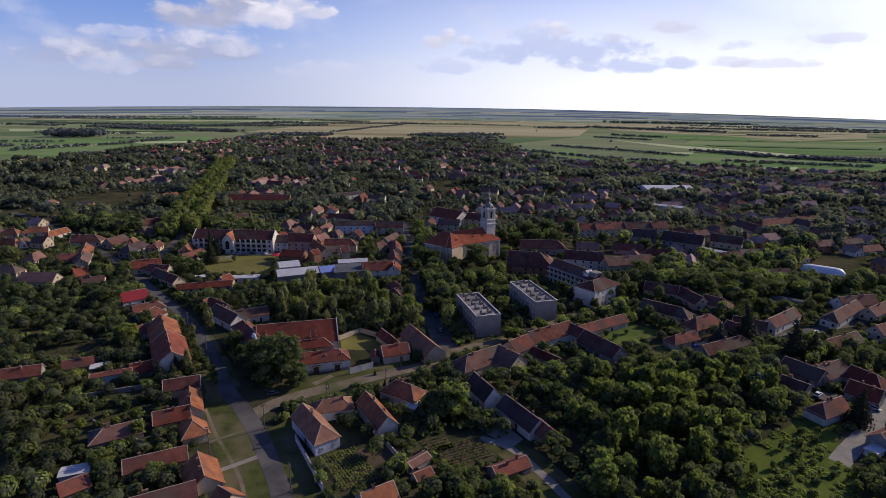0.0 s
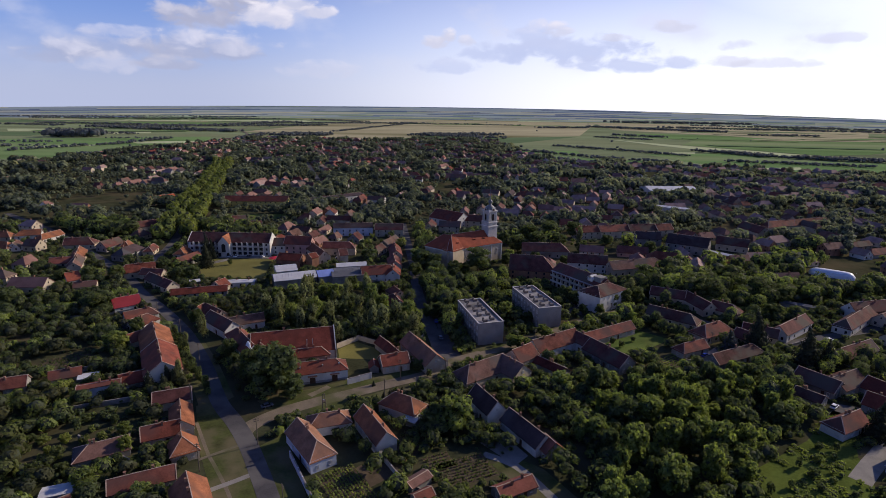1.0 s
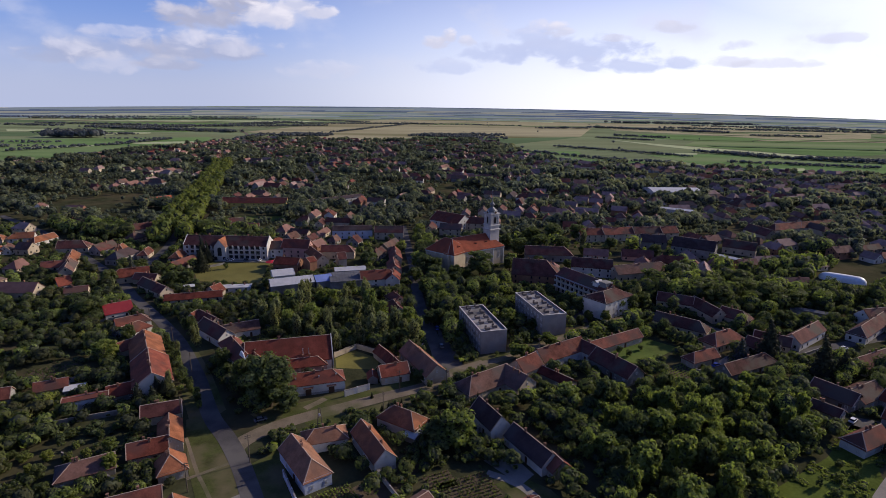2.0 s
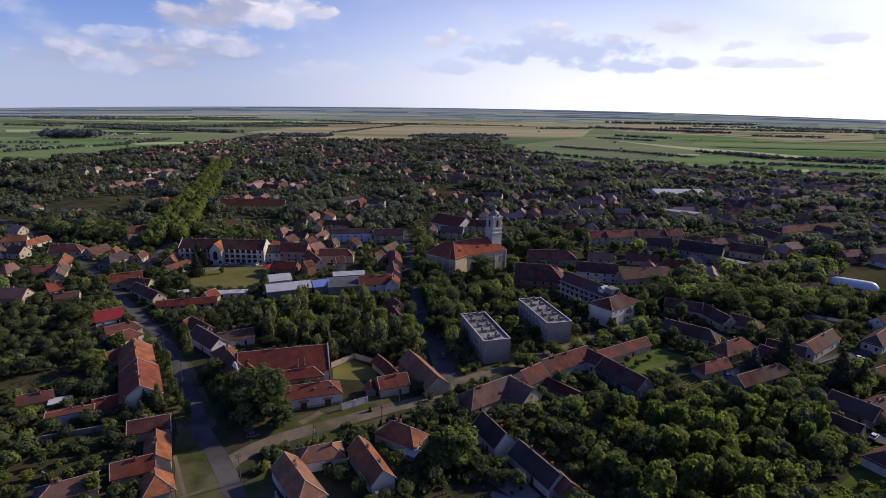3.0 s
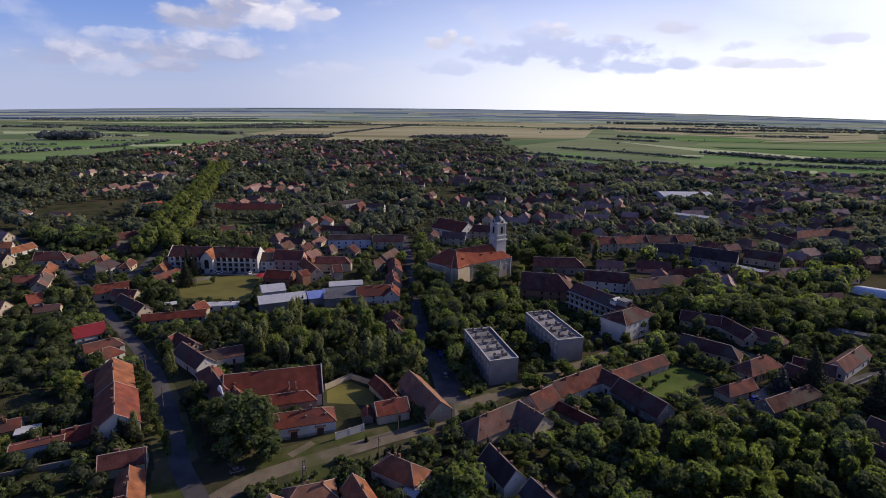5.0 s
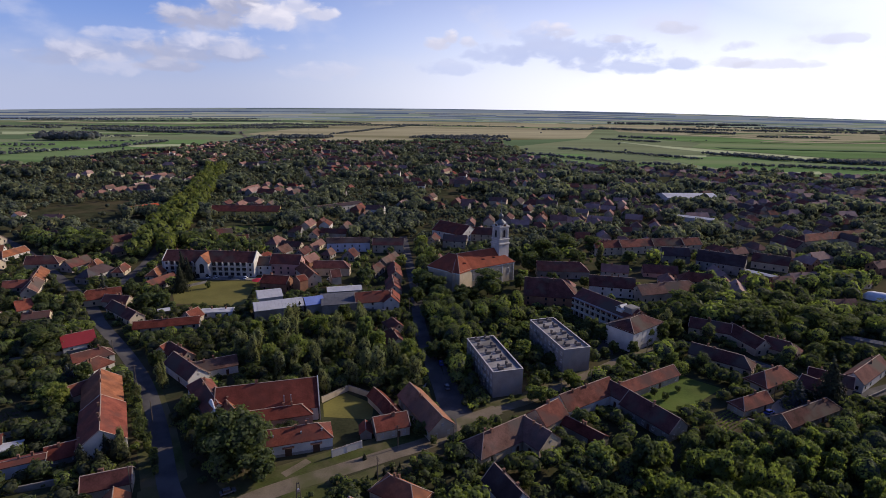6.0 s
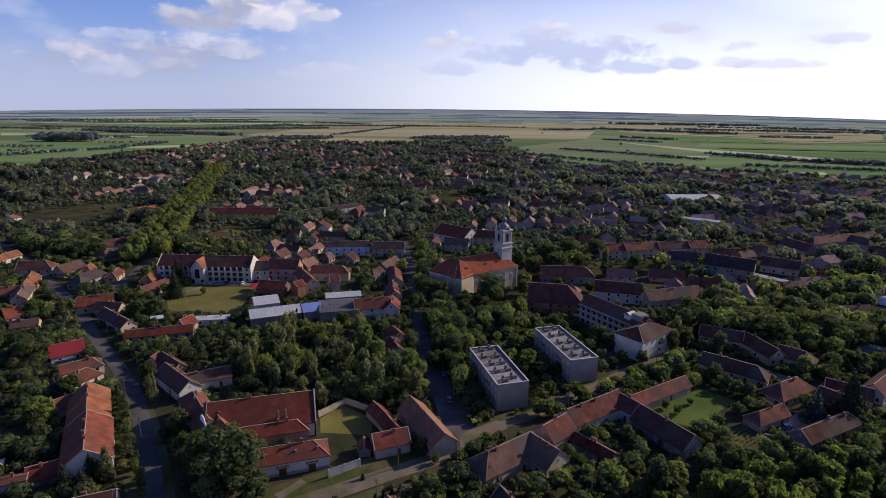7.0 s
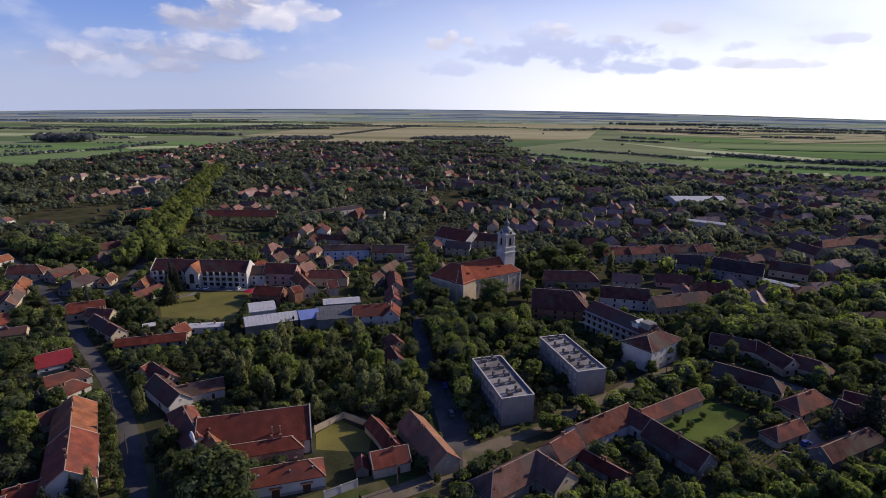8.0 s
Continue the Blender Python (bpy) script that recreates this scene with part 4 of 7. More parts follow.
def crop_rows(x, y, rz, L, W, n, kind_mat, label):
    p = thing("vegetable_plot", x, y, 0, rz, label, "garden plot", "garden plots")
    part("soil", box_bm([(0, 0, -0.2, L, W, 0.28)]), SOIL, p)
    rng = np.random.default_rng(int(abs(x) * 10))
    for i in range(n):
        k = int(L / 0.35)
        pos = np.stack([rng.uniform(-L / 2, L / 2, k * 2), np.full(k * 2, -W / 2 + W * (i + 0.5) / n) + rng.normal(size=k * 2) * 0.12, rng.uniform(0.15, 0.7, k * 2)], 1)
        nor = rng.normal(size=(k * 2, 3)) + (0, 0, 0.8)
        nor /= np.linalg.norm(nor, axis=1, keepdims=True)
        v, q = leaf_cards(pos, nor, np.full(k * 2, 0.28), rng)
        me = bpy.data.meshes.new("crop_row")
        fill_mesh(me, v, q)
        me.materials.append(kind_mat)
        tagged(attach("crop_row", me, p), kind="stuff")
    keep_clear(x, y, rz, L, W)


crop_rows(-1, 147, 28, 15, 11, 9, LEAF["oak"], "vegetable plot with straight green rows")
crop_rows(-33, 137, -52, 17, 11, 12, LEAF["light"], "overgrown vine plot behind a house")
crop_rows(-9, 150, 30, 8, 7, 5, LEAF["oak"], "small vegetable plot with green rows")
crop_rows(-160, 200, 30, 16, 10, 7, LEAF["oak"], "vegetable plot with green rows")
crop_rows(80, 222, 40, 14, 8, 6, LEAF["light"], "vegetable plot beside the lawn")


def pole(x, y, h=9.0, arms=2):
    p = thing("utility_pole", x, y, 0, random.Random(int(x * 7 + y)).choice((20, 35, -50)), "weathered wooden utility pole with crossarms", "pole", "utility poles")
    bm = bmesh.new()
    bmesh.ops.create_cone(bm, cap_ends=True, segments=8, radius1=0.16, radius2=0.10, depth=h + 0.3, matrix=Matrix.Translation((0, 0, h / 2 - 0.15)))
    part("post", bm, WOODPOLE, p)
    for i in range(arms):
        part("crossarm", box_bm([(0, 0.12, h - 0.5 - 0.6 * i, 1.7, 0.12, 0.14)]), WOODPOLE, p)
    keep_clear(x, y, 0, 0.6, 0.6)


for a in ((-63.8, 153.5), (-46, 125.7), (-93.7, 171.7), (-10.2, 198.1), (-30, 181), (-75, 140), (-108, 205, 8), (-128, 228, 8), (-150, 248, 8), (26, 232, 8), (66, 268, 8), (101, 236, 8), (128, 250, 8), (-38, 310, 8), (-52, 360, 8), (130, 178, 8), (-27, 198, 8), (97, 246, 7)):
    pole(*a)


def lattice_mast(x, y, h):
    """Two leaning posts with braces that carry a transformer."""
    p = thing("transformer_mast", x, y, 0, 30, "leaning two-legged transformer mast", "mast")
    for s in (-1, 1):
        bm = bmesh.new()
        a, b = Vector((s * 1.0, 0, -0.2)), Vector((s * 0.25, 0, h))
        bmesh.ops.create_cone(bm, cap_ends=True, segments=8, radius1=0.16, radius2=0.1, depth=(b - a).length, matrix=Matrix.Translation((a + b) / 2) @ (b - a).to_track_quat("Z", "Y").to_matrix().to_4x4())
        part("leg", bm, WOODPOLE, p)
    for z in (h * 0.35, h * 0.65, h - 0.5):
        part("brace", box_bm([(0, 0, z, 2.0 - 1.3 * z / h, 0.12, 0.14)]), WOODPOLE, p)
    part("transformer", box_bm([(0, 0.35, h * 0.68, 0.7, 0.5, 0.8)], 0.05), METAL, p)


lattice_mast(-47.6, 168.5, 9.5)
CAR_PAINT = {"white": material("white_car_paint", (0.75, 0.75, 0.77), rough=0.25, dark=0.95, light=1.05, bump=0.0, spec=0.5), "blue": material("blue_car_paint", (0.05, 0.08, 0.35), rough=0.25, dark=0.95, light=1.05, bump=0.0, spec=0.5), "grey": material("grey_car_paint", (0.12, 0.12, 0.13), rough=0.25, dark=0.95, light=1.05, bump=0.0, spec=0.5), "red": material("red_car_paint", (0.4, 0.03, 0.03), rough=0.25, dark=0.95, light=1.05, bump=0.0, spec=0.5)}


def car(x, y, rz, paint, words="parked"):
    c = thing("car", x, y, 0.1, rz, f"{paint} hatchback car {words}", "car", "parked cars")
    bm = box_bm([(0, 0, 0.28, 4.1, 1.7, 0.62)], 0.12)
    for v in bm.verts:
        if v.co.z > 0.7 and abs(v.co.x) > 1.5:
            v.co.z -= 0.12
    part("body", bm, CAR_PAINT[paint], c)
    bm = box_bm([(-0.2, 0, 0.86, 2.5, 1.5, 0.5)])
    for v in bm.verts:
        if v.co.z > 1.0:
            v.co.x = v.co.x * 0.68 - 0.1
            v.co.y *= 0.85
    part("cabin_glass", bm, GLASS, c)
    part("roof", box_bm([(-0.3, 0, 1.34, 1.72, 1.3, 0.08)], 0.03), CAR_PAINT[paint], c)
    for sx in (-1.25, 1.25):
        for sy in (-0.78, 0.78):
            bm = bmesh.new()
            bmesh.ops.create_cone(bm, cap_ends=True, segments=12, radius1=0.31, radius2=0.31, depth=0.2, matrix=Matrix.Translation((sx, sy, 0.31)) @ Matrix.Rotation(math.pi / 2, 4, "X"))
            part("wheel", bm, TYRE, c)
    keep_clear(x, y, rz, 4.4, 2)


car(-163, 354.5, 80, "white", "parked before the villa"), car(-159, 354.5, 80, "white", "parked before the villa"), car(-150.5, 355.5, 85, "grey", "parked before the villa"), car(-141, 355.5, 85, "white", "parked before the villa")
car(125, 191, 40, "white", "parked in a courtyard"), car(139, 183, 125, "white", "parked on the lane"), car(96, 228.5, 30, "blue", "parked in a paved yard"), car(-69, 174.5, 35, "grey", "parked at the street corner")
car(-14.5, 236, 102, "grey", "parked at the kerb"), car(-105, 226, -48, "grey", "parked at the kerb"), car(158, 250, 20, "white", "parked by a white house")
car(-18, 255, 102, "blue", "parked at the kerb"), car(52, 284, -55, "grey", "parked in the asphalt yard"), car(-91, 358, 10, "white", "parked in a yard")


# ---- apartment blocks ----
COPING = material("weathered_coping", (0.52, 0.49, 0.47), dark=0.7, light=1.15, scale=0.6)
STACK = material("sooty_render", (0.17, 0.145, 0.13), dark=0.7, light=1.2)
def apartment_block(x, y, rz, L, W, H):
    """Its long side lies along x; flat roof with parapet and ventilation stacks."""
    b = thing("apartment_block", x, y, 0, rz, "grey concrete three-storey flat-roofed apartment block", "apartment block", "apartment blocks")
    part("wall", box_bm([(0, 0, -0.3, L, W, H)]), CONCRETE, b)
    part("roof", box_bm([(0, 0, H - 0.3, L - 0.6, W - 0.6, 0.12)]), BITUMEN, b)
    for cx, cy, sx, sy in ((0, -W / 2 + 0.15, L, 0.3), (0, W / 2 - 0.15, L, 0.3), (-L / 2 + 0.15, 0, 0.3, W - 0.6), (L / 2 - 0.15, 0, 0.3, W - 0.6)):
        part("parapet", box_bm([(cx, cy, H - 0.3, sx, sy, 0.75)]), CONCRETE, b)
    for cx, cy, sx, sy in ((0, -W / 2 + 0.1, L + 0.2, 0.5), (0, W / 2 - 0.1, L + 0.2, 0.5), (-L / 2 + 0.1, 0, 0.5, W - 0.7), (L / 2 - 0.1, 0, 0.5, W - 0.7)):
        part("coping", box_bm([(cx, cy, H + 0.45, sx, sy, 0.07)]), COPING, b)
    rnd = random.Random(int(x))
    for i in range(5):
        for s in (-1, 1):
            cx, cy = -L / 2 + L * (i + 0.55) / 5 + rnd.uniform(-0.8, 0.8), s * W * 0.2 + rnd.uniform(-0.5, 0.5)
            part("vent_stack", box_bm([(cx, cy, H - 0.2, 0.9, 1.9, 1.1)]), STACK, b)
            part("vent_stack", box_bm([(cx + 1.5, cy + 0.4, H - 0.2, 0.7, 0.7, 1.5)]), STACK, b)
    places = []
    for side in (-1, 1):
        for fl in range(3):
            z = 1.6 + fl * 3.0
            for i in range(9):
                cx = -L / 2 + L * (i + 0.5) / 9
                if i in (2, 6):
                    part("balcony", box_bm([(cx, side * (W / 2 + 0.5), z - 1.5, 2.8, 1.0, 0.14), (cx, side * (W / 2 + 0.97), z - 1.36, 2.8, 0.08, 0.95), (cx - 1.36, side * (W / 2 + 0.5), z - 1.36, 0.08, 0.9, 0.95), (cx + 1.36, side * (W / 2 + 0.5), z - 1.36, 0.08, 0.9, 0.95)]), WALL["grey"], b)
                    places.append((cx, side * (W / 2 + 0.01), z - 0.2, 0 if side < 0 else 180, 1.8, 2.0))
                else:
                    places.append((cx, side * (W / 2 + 0.01), z, 0 if side < 0 else 180, 1.4, 1.4))
    windows(b, places)
    keep_clear(x, y, rz, L + 2, W + 2)


apartment_block(2.3, 246.5, 109.5, 30, 11.4, 9.6)
apartment_block(29.6, 268.3, 109.5, 31.5, 11.4, 9.6)


# ---- church ----
DOME = material("weathered_dome_sheet", (0.16, 0.165, 0.17), rough=0.5, dark=0.7, light=1.2, scale=0.5, spec=0.3)


def church(x, y, rz):
    c = thing("church", x, y, 0, rz, "cream baroque church with red tiled roofs and white tower", "church")
    L, W, eave, ridge = 44.3, 17.3, 12.0, 19.2
    part("wall", body_bm(L, W, eave, ridge, "11"), WALL["cream"], c)
    r = part("roof", gable_roof_bm(L, W, eave, ridge, "11", 0.6, 0.3), ROOF["church"], c, "steep red-orange tiled roof")
    part("ridge_cap", ridge_bm(L, W, eave, ridge, "11", 0.6), MORTAR, r)
    wing = pose(-14.9, 1.5, 0, 0, 0, -73.5)
    part("wall", body_bm(23, 16.4, eave, ridge - 0.2, "11"), WALL["cream"], c, m=wing)
    wr = part("roof", gable_roof_bm(23, 16.4, eave, ridge - 0.2, "11", 0.6, 0.3), ROOF["church"], c, "hipped red-orange tiled roof", m=wing)
    part("ridge_cap", ridge_bm(23, 16.4, eave, ridge - 0.2, "11", 0.6), MORTAR, wr)
    for s in (-1, 1):
        part("cornice", box_bm([(0, s * (W / 2 + 0.2), eave - 1.5, L + 0.6, 0.4, 0.6)]), WALL["white"], c)
        part("cornice", box_bm([(0, s * 8.4, eave - 1.5, 23.6, 0.4, 0.6)]), WALL["white"], c, m=wing)
    for i in range(5):
        cx = -L / 2 + L * (i + 0.7) / 5.2
        for s in (-1, 1):
            windows(c, [(cx, s * (W / 2 + 0.01), 6.4, 0 if s < 0 else 180, 1.5, 4.0)])
            part("pilaster", box_bm([(cx + 4, s * (W / 2 + 0.12), 0, 0.8, 0.3, eave - 1.5)]), WALL["white"], c)
    slope = (ridge - eave) / (W / 2)

    def eyebrow(parent, m):
        """A low rounded dormer with a dark slot, its mouth at the origin looking along -y."""
        n = 8
        front = [(1.5 * math.cos(math.pi * k / n), 0, 0.95 * math.sin(math.pi * k / n) ** 1.5) for k in range(n + 1)]
        back = [(px * 0.9, 0.2 + 2.0 * (pz + 0.05) / slope * 0.62, pz * 0.9 + 0.1) for px, _, pz in front]
        attach("dormer", mesh_of("dormer", front + back, [tuple(range(n, -1, -1))] + [(k, k + 1, n + 2 + k, n + 1 + k) for k in range(n)], ROOF["church"]), parent, m)
        slot = [(px * 0.72, -0.06, 0.06 + pz * 0.6) for px, _, pz in front]
        attach("dormer_opening", mesh_of("dormer_opening", slot + [(px, 0.02, pz) for px, _, pz in slot], [tuple(range(n, -1, -1))] + [(k, k + 1, n + 2 + k, n + 1 + k) for k in range(n)], GLASS), parent, m)

    for cx in (1.5, 9.5):
        eyebrow(r, pose(cx, -5.4, eave + (W / 2 - 5.4) * slope - 0.1))
    eyebrow(wr, pose(8.6, 0, eave + 2.5, 0, 0, 90))
    # tower behind the ridge
    tw = attach("tower", mesh_of("tower", *solid([(0, 7.4), (21.4, 7.4), (21.7, 8.4), (22.3, 8.4), (22.5, 7.2), (24.2, 7.2), (24.4, 8.0), (24.9, 8.0), (25.1, 6.7), (31.4, 6.7), (31.7, 7.8), (32.5, 7.8), (32.7, 6.0), (33.2, 5.6)]), WALL["stone"]), c, pose(17.2, -1.2, 0), "white plaster bell tower")
    for a in range(4):
        m = pose(0, 0, 0, 0, 0, a * 90)
        part("belfry_opening", arch_bm(1.7, 4.4), GLASS, tw, m=m @ pose(0, -3.37, 25.9))
        part("surround", arch_ring_bm(1.7, 4.4, 0.4), WALL["white"], tw, m=m @ pose(0, -3.41, 25.9))
        for s in (-1, 1):
            part("pilaster", box_bm([(s * 2.75, -3.45, 25.1, 0.9, 0.3, 6.3)]), WALL["white"], tw, m=m)
        part("clock_gable", arch_bm(3.0, 2.6), WALL["white"], tw, m=m @ pose(0, -3.6, 31.9))
        bm = bmesh.new()
        bmesh.ops.create_cone(bm, cap_ends=True, segments=20, radius1=0.85, radius2=0.85, depth=0.16, matrix=Matrix.Translation((0, -3.72, 33.0)) @ Matrix.Rotation(math.pi / 2, 4, "X"))
        part("clock_face", bm, DARKWOOD, tw, m=m)
    # dome, ball and spire
    prof = [(32.9, 3.1), (33.8, 3.2), (34.8, 2.7), (35.6, 1.6), (36.2, 0.9), (36.8, 0.8), (37.2, 1.2), (38.0, 1.55), (38.8, 1.25), (39.4, 0.55), (40.2, 0.3), (43.5, 0.18), (46.2, 0.08)]
    n = 16
    v = [(r_ * math.cos(2 * math.pi * k / n), r_ * math.sin(2 * math.pi * k / n), z) for z, r_ in prof for k in range(n)]
    f = [(j * n + k, j * n + (k + 1) % n, (j + 1) * n + (k + 1) % n, (j + 1) * n + k) for j in range(len(prof) - 1) for k in range(n)]
    attach("dome", mesh_of("dome", v, f, DOME, smooth=True), tw, None, "grey metal dome with a ball and spire")
    part("cross", box_bm([(0, 0, 46.0, 0.14, 0.14, 1.7), (0, 0, 47.0, 0.9, 0.14, 0.14)]), METAL, tw)
    keep_clear(x, y, rz, L + 8, W + 2)


def solid(levels):
    """A square tower from heights and widths."""
    v, f = [], []
    for z, w in levels:
        h = w / 2
        v += [(-h, -h, z), (h, -h, z), (h, h, z), (-h, h, z)]
    for j in range(len(levels) - 1):
        for k in range(4):
            q = (k + 1) % 4
            f.append((4 * j + k, 4 * j + q, 4 * j + 4 + q, 4 * j + 4 + k))
    e = 4 * (len(levels) - 1)
    f.append((e, e + 1, e + 2, e + 3))
    return v, f


def arch_points(w, h):
    r = w / 2
    return [(-r, 0), (r, 0)] + [(r * math.cos(radians(a)), h - r + r * math.sin(radians(a))) for a in range(0, 181, 20)]


def arch_bm(w, h):
    bm = bmesh.new()
    pts = arch_points(w, h)
    fr = [bm.verts.new((x, -0.05, z)) for x, z in pts]
    bk = [bm.verts.new((x, 0.1, z)) for x, z in pts]
    bm.faces.new(fr)
    for i in range(len(pts)):
        j = (i + 1) % len(pts)
        bm.faces.new((fr[j], fr[i], bk[i], bk[j]))
    return bm


def arch_ring_bm(w, h, t):
    bm = bmesh.new()
    a, b = arch_points(w, h), arch_points(w + 2 * t, h + t)
    va = [bm.verts.new((x, -0.12, z)) for x, z in a[1:] + a[:1]]
    vb = [bm.verts.new((x, -0.12, z)) for x, z in b[1:] + b[:1]]
    for i in range(len(a) - 1):
        bm.faces.new((va[i], vb[i], vb[i + 1], va[i + 1]))
    bmesh.ops.solidify(bm, geom=bm.faces[:], thickness=0.15)
    return bm


church(-6.06, 363.7, 37.5)


# ---- villa, hotel and halls ----
def villa(x, y, rz):
    L, W, eave, ridge = 54, 13, 9.4, 14.2
    h = thing("villa", x, y, 0, rz, "white three-storey guesthouse with loggias and dark maroon roof", "guesthouse")
    part("wall", body_bm(L, W, eave, ridge, "00"), WALL["white"], h)
    r = part("roof", gable_roof_bm(L, W, eave, ridge, "00", 0.5), ROOF["brown"], h, "dark maroon-brown tiled roof")
    part("ridge_cap", ridge_bm(L, W, eave, ridge, "00", 0.5), MORTAR, r)
    # firewall at each end
    for s in (-1, 1):
        firewall(h, L, W, eave, ridge, s)
    # cross gables
    for cx, w, dep, top in ((-2, 7.4, 4.2, 14.0),):
        m = pose(cx, -W / 2 - dep / 2 + 3.5, 0, 0, 0, 90)
        part("wall", body_bm(dep + 7, w, eave, top, "00"), WALL["white"], h, m=m)
        part("roof", gable_roof_bm(dep + 7, w, eave, top, "00"), ROOF["orange"], h, m=m)
        part("window", arch_bm(2.6, 5.6), GLASS, h, "tall arched window", m=pose(cx, -W / 2 - dep - 0.06, 3.2))
        for s in (-1, 1):
            part("arcade_arch", arch_bm(2.0, 2.6), GLASS, h, m=pose(cx + s * 2.8, -W / 2 - dep - 0.06, 0.1))
    for cx, top in ((-14, 12.5), (14, 12.5)):
        part("dormer", gable_roof_bm(5, 3.4, top - 1.4, top + 0.6, "00"), ROOF["orange"], r, m=pose(cx, 1.8, 0.4, 0, 0, 90))
    places = []
    for i in range(15):
        cx = -L / 2 + L * (i + 0.5) / 15
        if -6.5 < cx < 2.5:
            continue
        for fl in range(3):
            z = 1.6 + fl * 3.05
            if 0 < i < 14:
                part("loggia_floor", box_bm([(cx, -W / 2 - 0.65, z - 1.5, L / 15, 1.3, 0.18)]), WALL["white"], h)
                part("railing", box_bm([(cx, -W / 2 - 1.25, z - 1.3, L / 15, 0.06, 0.12), (cx, -W / 2 - 1.25, z - 0.45, L / 15, 0.06, 0.08)] + [(cx + (k - 3) * L / 15 / 7, -W / 2 - 1.25, z - 1.2, 0.06, 0.05, 0.75) for k in range(7)]), WALL["white"], h)
            # loggia bays get wide dark panes that also stand for their shaded depth
            places.append((cx, -W / 2 - 0.01, z - 0.1, 0, 2.5, 2.2) if 0 < i < 14 else (cx, -W / 2 - 0.01, z - 0.1, 0, 1.2, 1.6))
        if 0 < i < 15:
            part("column", box_bm([(cx - L / 30, -W / 2 - 1.2, 0, 0.45, 0.45, eave)]), WALL["white"], h)
    windows(h, places, False)
    for k in range(6):
        part("chimney", box_bm([(-L / 2 + L * (k + 0.6) / 6.2, 0.9, ridge - 1.0, 0.9, 0.7, 1.9)]), CHIMNEY, h)
    keep_clear(x, y, rz, L + 3, W + 8)


villa(-165, 364.5, 2)


def hotel(x, y, rz):
    L, W, eave, ridge = 34, 12, 9.0, 12.8
    h = thing("hostel", x, y, 0, rz, "three-storey gallery building with cream balconies and brown roof", "building")
    part("wall", body_bm(L, W, eave, ridge, "00"), WALL["cream"], h)
    r = part("roof", gable_roof_bm(L, W, eave, ridge, "00", 1.2), ROOF["brown"], h)
    part("ridge_cap", ridge_bm(L, W, eave, ridge, "00", 1.2), MORTAR, r)
    places = []
    for fl in range(3):
        z = 0.2 + fl * 3.0
        part("gallery", box_bm([(0, -W / 2 - 0.8, z + 2.75, L, 1.6, 0.18)]), CONCRETE, h)
        part("parapet", box_bm([(0, -W / 2 - 1.55, z + 2.93 if fl < 2 else z, L, 0.1, 1.0)]), WALL["white"], h)
        for i in range(10):
            cx = -L / 2 + L * (i + 0.5) / 10
            part("column", box_bm([(cx, -W / 2 - 1.45, z, 0.25, 0.25, 2.75)]), WALL["white"], h)
            places.append((cx + 0.8, -W / 2 - 0.01, z + 1.4, 0, 1.3, 2.1))
            places.append((cx + 0.8, W / 2 + 0.01, z + 1.6, 180, 1.2, 1.4))
    windows(h, places, False)
    part("dormer", gable_roof_bm(4, 4, 12.0, 13.4, "00"), ROOF["white"], r, "white sheet-metal dormer", m=pose(L / 2 - 7, -2.4, 0, 0, 0, 90))
    part("wall", box_bm([(L / 2 - 7, -3.0, 9.6, 3.4, 2.8, 2.3)]), WALL["white"], h)
    part("wall", box_bm([(L / 2 - 3, -1.0, 9.0, 5, 5, 4.2)]), WALL["grey"], h)
    keep_clear(x, y, rz, L + 2, W + 4)


hotel(58.5, 306, -55)
block_end = house(65.3, 285.4, 42, 22.5, 13.6, 9.0, 12.0, "brown", "white", "11", 2, openings=False)
windows(block_end, [(-11.26, -2, 6.6, -90, 0.9, 0.7), (-11.26, 2.5, 3.6, -90, 0.9, 0.7), (-11.26, -2, 3.6, -90, 0.9, 0.7)] + [(-8 + 4 * i, -6.81, z, 0, 1.3, 1.4) for i in range(5) for z in (1.7, 4.6, 7.4)])


def hall(x, y, rz, L, W, eave, ridge, roofmat, wallmat, label):
    """A metal-roofed hall with standing seams."""
    h = thing("hall", x, y, 0, rz, label, "hall", "metal-roofed halls")
    part("wall", body_bm(L, W, eave, ridge, "00"), wallmat, h)
    r = part("roof", gable_roof_bm(L, W, eave, ridge, "00"), roofmat, h)
    slope = math.atan2(ridge - eave, W / 2)
    n = int(L / 1.6) if y < 340 and L > 10 else 0
    for s in (-1, 1) if n else ():
        for i in range(n + 1):
            cx = -L / 2 + L * i / n
            part("seam", box_bm([(0, 0, 0, 0.1, math.hypot(W / 2, ridge - eave), 0.09)]), roofmat, r, m=pose(cx, s * W / 4, (eave + ridge) / 2, -s * math.degrees(slope), 0, 0))
    keep_clear(x, y, rz, L, W)


# blue carries the shade on the pale hall's roof end
BLUESHEET = material("blue_shade_sheet", (0.20, 0.26, 0.55), rough=0.5, dark=0.8, light=1.1, scale=0.3, bump=0.1)
GREYSHEET = material("grey_fibre_cement_sheet", (0.13, 0.13, 0.14), rough=0.7, dark=0.7, light=1.15, scale=0.3, bump=0.15)
hall(-102, 302.5, 27, 23, 12, 5.2, 7.4, ROOF["white"], WALL["grey"], "workshop hall with a pale ribbed metal roof")
# shaded end of the pale roof, added as a piece in blue
hall(-86.5, 309.5, 27, 9, 12, 5.2, 7.2, BLUESHEET, WALL["grey"], "end of the workshop hall, roof shade put in as blue")
hall(-73.5, 312.5, 18, 19, 17, 5.6, 6.4, GREYSHEET, WALL["grey"], "low hall with a dark grey sheet roof")
